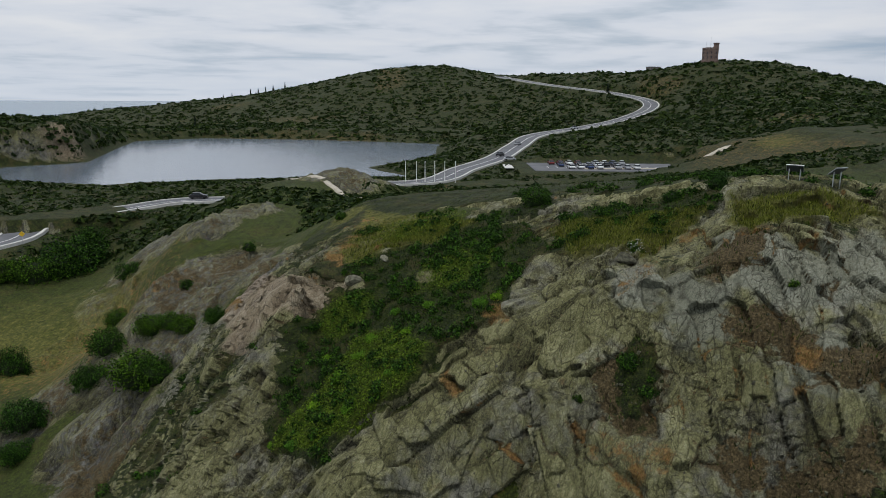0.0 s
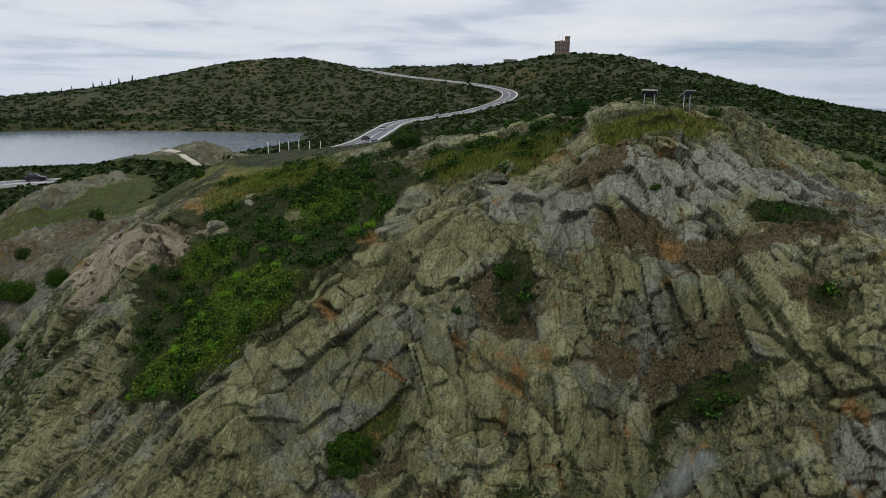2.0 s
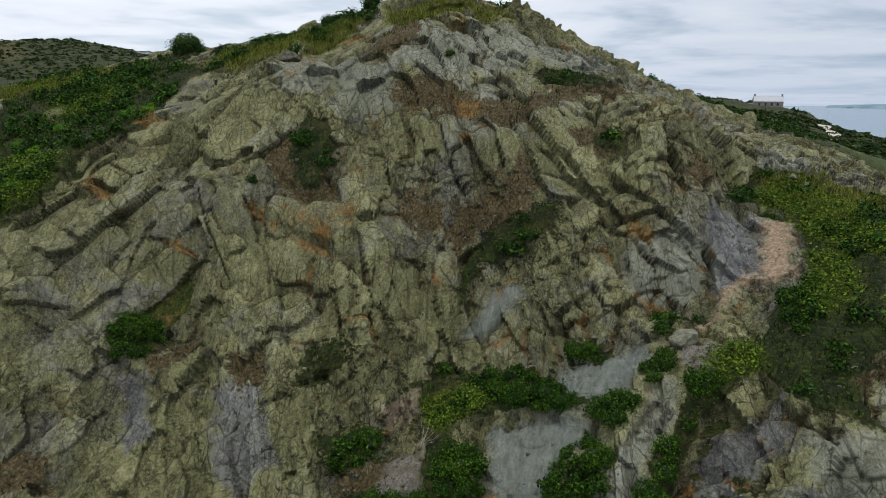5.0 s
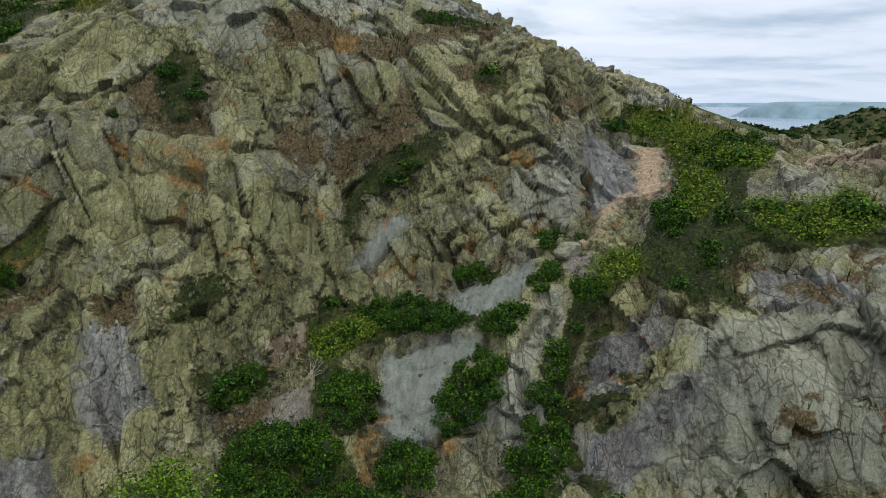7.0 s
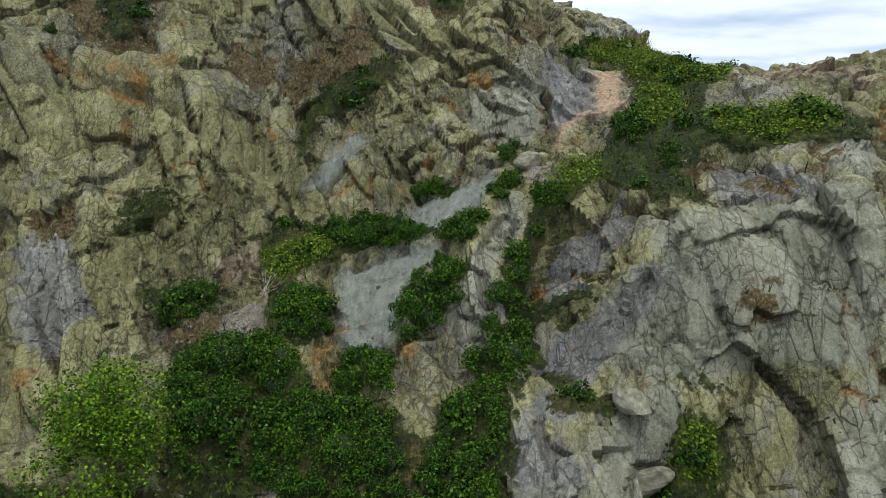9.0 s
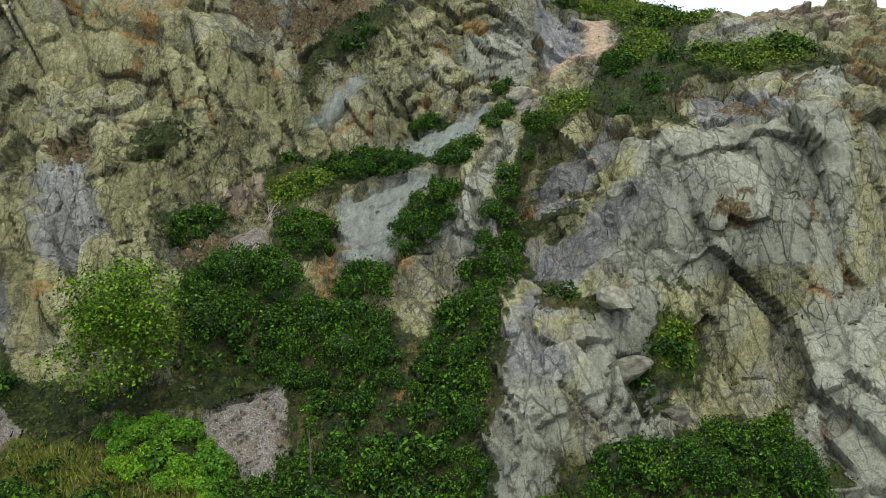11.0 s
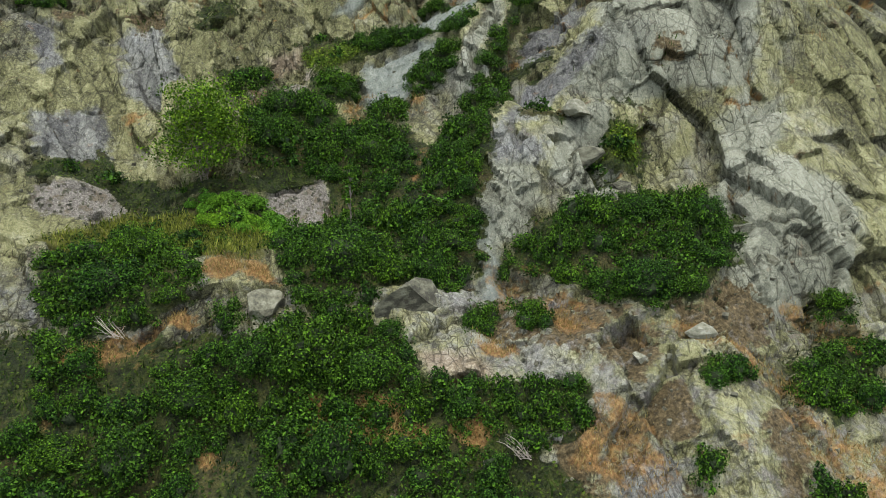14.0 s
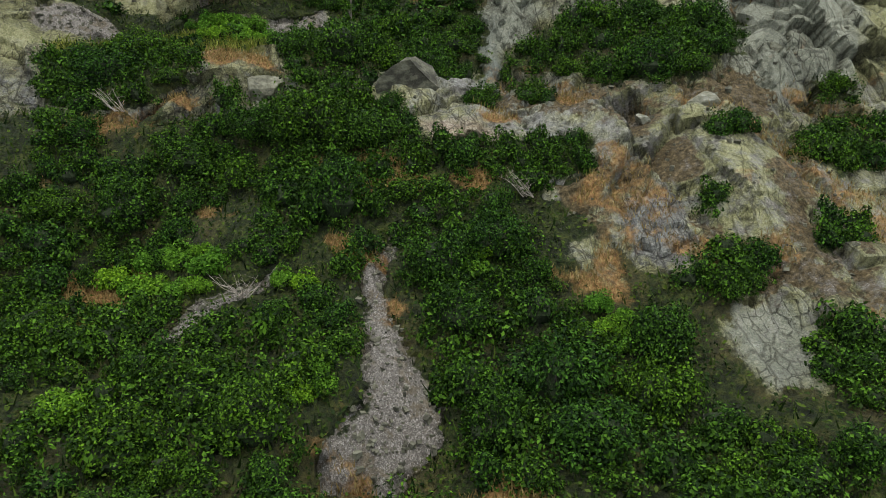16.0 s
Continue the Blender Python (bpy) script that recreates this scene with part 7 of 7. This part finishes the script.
def build_tree(at, height, spread, mat, stems, leaf, label, name):
    rng = random.Random(int(height * 100))
    nr = np.random.default_rng(int(height * 10))
    tree = new(name)
    tree.matrix_world = pose(at[0], at[1], top_of(*at) - 0.15)
    tagged(tree, label, "tree")
    bm = bmesh.new()
    ends = []
    for i in range(stems):
        a = 6.28 * i / stems
        ends += limbs(rng, bm, (0.15 * math.cos(a), 0.15 * math.sin(a), -0.2), height * rng.uniform(0.75, 1.0), spread * 0.6, 4, 0.05)
    part("trunk", bm, BARK, tree)
    pts = []
    for e in ends:
        n = nr.integers(80, 170)
        pts.append(np.array(e) + nr.normal(0, 1, (n, 3)) * (0.095 * spread, 0.095 * spread, 0.065 * spread))
    p = np.vstack(pts)
    v, f = leaves_at(nr, p, nr.normal(0, 1, p.shape) + (0, 0, 0.7), np.full(len(p), leaf))
    mesh_part("crown", mesh_from("crown", v, f, mat), tree)


build_tree((5.7, 25.9), 4.2, 3.9, BIRCH, 6, 0.13, "young bright green birch tree with several pale stems", "birch_tree")
build_tree((9.2, 17.8), 3.2, 0.6, BIRCH, 1, 0.11, "slender light green birch sapling among the bushes", "sapling")


def build_elder(at):
    bush = build_bush(611, 2200, 0.12, 22, LEAF, "rounded bush covered in white blossom on the hilltop", 1.0, "flowering_bush")
    bush.matrix_world = pose(at[0], at[1], top_of(*at) - 0.15) @ Matrix.Diagonal((0.85, 0.85, 1.0, 1))
    nr = np.random.default_rng(3)
    d = nr.normal(0, 1, (150, 3))
    d[:, 2] = abs(d[:, 2])
    d /= np.linalg.norm(d, axis=1, keepdims=True)
    p = d * (0.98, 0.98, 1.0) + (0, 0, 0.2)
    v, f = leaves_at(nr, p, d, np.full(150, 0.085))
    mesh_part("blossom", mesh_from("blossom", v, f, BLOSSOM), bush, "white flower heads")


build_elder((15.3, 53.8))


def low_shrubs():
    """Knee-high shrubs over the green shoulder and the grassy ledges, too many to count."""
    nr = np.random.default_rng(21)
    w = sstep(CLIFF_COVER["green"], 0.5, 0.8) * (1 - sstep(CLIFF_COVER["scree"], 0.2, 0.5))
    w = w * np.where(CLIFF_P[:, 1] > 44, 1.0, np.where(CLIFF_P[:, 2] > 9, 0.5, 0.0)) * (CLIFF_P[:, 1] < 80)
    verts, faces, at = [], [], 0
    for i in nr.choice(len(w), 1000, p=w / w.sum()):
        r = nr.uniform(0.3, 1.0)
        v, f = leaf_cloud(nr, 220, 0.22, 9, nr.uniform(0.35, 0.8), 0.42)
        verts.append(v * r + CLIFF_P[i] - (0, 0, 0.12 * r))
        faces.append(f + at)
        at += len(v)
    ob = new("low_shrubs", mesh_from("low_shrubs", np.vstack(verts), np.vstack(faces), LEAF))
    tagged(ob, "knee-high dark green shrubs over the grassy shoulder", "scrub", kind="stuff")


low_shrubs()


def build_snag(at, seed):
    rng = random.Random(seed)
    ob = new("dead_branches")
    ob.matrix_world = pose(at[0], at[1], top_of(*at) + 0.1, 0, 0, rng.uniform(0, 360))
    tagged(ob, "bleached dead branches lying among the bushes", "dead wood")
    for _ in range(11):
        bm = bmesh.new()
        a = rng.uniform(-1.2, 1.2)
        last = Vector((rng.uniform(-0.2, 0.2), rng.uniform(-0.2, 0.2), 0))
        r = 0.018
        for k in range(3):
            nxt = last + Vector((math.cos(a) * 0.3, math.sin(a) * 0.3, rng.uniform(0.1, 0.4)))
            rod(bm, last, nxt, r, r * 0.65, 5)
            side = last.lerp(nxt, 0.6) + Vector((rng.uniform(-0.35, 0.35), rng.uniform(-0.35, 0.35), rng.uniform(0.05, 0.35)))
            rod(bm, last.lerp(nxt, 0.6), side, r * 0.5, r * 0.2, 4)
            last, r, a = nxt, r * 0.65, a + rng.uniform(-0.3, 0.3)
        part("branch", bm, DEAD, ob)


for i, at in enumerate(((-1.1, 18.6), (8.2, 5.0), (-0.7, 8.8), (14.6, 30.7))):
    build_snag(at, 40 + i)


# ---------------------------------------------------------------- boulders and loose stones
def stone_material():
    m, n, b = material("weathered_stone", 0.9)
    p = n.place()
    info = n.add("ShaderNodeObjectInfo").outputs["Random"]
    f = n.math("ADD", n.math("MULTIPLY", n.noise(p, 2.2, 8.0, 0.68), 0.8), n.math("MULTIPLY", info, 0.2))
    n.put(b.inputs["Base Color"], n.ramp(f, (0.36, (0.04, 0.038, 0.026)), (0.5, (0.125, 0.122, 0.082)), (0.62, (0.20, 0.197, 0.145)), (0.75, (0.31, 0.305, 0.25))))
    n.put(b.inputs["Normal"], n.bump(n.noise(p, 9.0, 8.0, 0.7), 0.6, 0.12))
    return m


WEATHERED = stone_material()


def boulder_mesh(seed, detail=2):
    """A block split along a few planes."""
    rng = random.Random(seed)
    bm = bmesh.new()
    bmesh.ops.create_icosphere(bm, subdivisions=detail, radius=1.3)
    planes = []
    for _ in range(11):
        d = Vector((rng.gauss(0, 1), rng.gauss(0, 1), rng.gauss(0, 0.9))).normalized()
        planes.append((d, rng.uniform(0.55, 0.9)))
    for v in bm.verts:
        for _ in range(2):
            for d, k in planes:
                over = v.co.dot(d) - k
                if over > 0:
                    v.co -= d * over
    for v in bm.verts:
        v.co *= 1 + rng.uniform(-0.035, 0.035)
    me = bpy.data.meshes.new("boulder")
    bm.to_mesh(me)
    bm.free()
    me.materials.append(WEATHERED)
    return me


BOULDERS = [
    (4, 16.5, 1.2), (8.8, 12.3, 1.4), (13.8, 4.3, 0.4), (16.6, 3.6, 0.6), (21.5, 3.2, 0.4), (20, 12.7, 1), (20.8, 10.8, 0.6), (21, 13.9, 0.8), (25.7, 23.8, 0.7), (39.6, 29.4, 0.4), (33.7, 16.3, 0.3), (42.3, 26.8, 0.4), (39.6, 28.5, 0.3), (-8.4, 66.4, 0.9), (-5.6, 68.4, 0.6), (14, 52.8, 0.9),
]



def set_boulders():
    rng = random.Random(8)
    shapes = [boulder_mesh(60 + i, 3) for i in range(6)]
    for x, y, r in BOULDERS:
        ob = new("boulder", shapes[rng.randrange(6)])
        ob.matrix_world = pose(x, y, top_of(x, y) + 0.1 * r, rng.uniform(-20, 20), rng.uniform(-20, 20), rng.uniform(0, 360)) @ Matrix.Diagonal((r * 1.05, r * 0.7, r * 0.6, 1))
        tagged(ob, "angular grey-green boulder bedded in the slope", "boulder", "boulders")


set_boulders()


def loose_stones():
    """Broken stone lying on the scree, the track and the ledges."""
    rng = np.random.default_rng(12)
    w = sstep(CLIFF_COVER["scree"], 0.35, 0.7) + 0.07 * sstep(CLIFF_COVER["brown"], 0.35, 0.7) + 0.02 * (1 - sstep(CLIFF_COVER["green"], 0.2, 0.5))
    w = w * (CLIFF_P[:, 1] < 62)
    n = 7000
    pick = rng.choice(len(w), n, p=w / w.sum())
    cube = np.array([(x, y, z) for x in (-1, 1) for y in (-1, 1) for z in (-1, 1)], float)
    quads = np.array(((0, 1, 3, 2), (4, 6, 7, 5), (0, 4, 5, 1), (2, 3, 7, 6), (0, 2, 6, 4), (1, 5, 7, 3)))
    size = 0.025 + 0.11 * rng.random(n) ** 5
    v = cube[None] * rng.uniform(0.45, 1.0, (n, 8, 1)) * (size[:, None] * rng.uniform(0.5, 1.2, (n, 3)))[:, None]
    a, c = rng.uniform(0, 6.28, n), rng.uniform(-0.6, 0.6, n)
    x, y, z = v[..., 0].copy(), v[..., 1].copy(), v[..., 2].copy()
    y, z = y * np.cos(c)[:, None] - z * np.sin(c)[:, None], y * np.sin(c)[:, None] + z * np.cos(c)[:, None]
    v = np.stack([x * np.cos(a)[:, None] - y * np.sin(a)[:, None], x * np.sin(a)[:, None] + y * np.cos(a)[:, None], z], -1)
    v += (CLIFF_P[pick] + rng.normal(0, 0.05, (n, 3)) * (1, 1, 0.2))[:, None]
    f = (np.arange(n) * 8)[:, None, None] + quads
    ob = new("loose_stones", mesh_from("loose_stones", v.reshape(-1, 3), f.reshape(-1, 4), WEATHERED))
    tagged(ob, "loose grey stones strewn on scree and track", "stones", kind="stuff")


loose_stones()


def build_signpost(at):
    z = far_land(np.array([at[0]]), np.array([at[1]]))[0]
    ob = new("road_sign")
    ob.matrix_world = pose(at[0], at[1], z - 0.1, 0, 0, 25)
    tagged(ob, "small yellow diamond road sign on a post", "road sign")
    bm = bmesh.new()
    rod(bm, (0, 0, 0), (0, 0, 2.4), 0.05, 0.05)
    part("post", bm, STEEL, ob)
    bm = bmesh.new()
    box(bm, (0.8, 0.04, 0.8), (0, -0.07, 2.2), 0.01, Matrix.Rotation(radians(45), 4, "Y"))
    part("plate", bm, YELLOW, ob)


build_signpost((-81.3, 133.4))
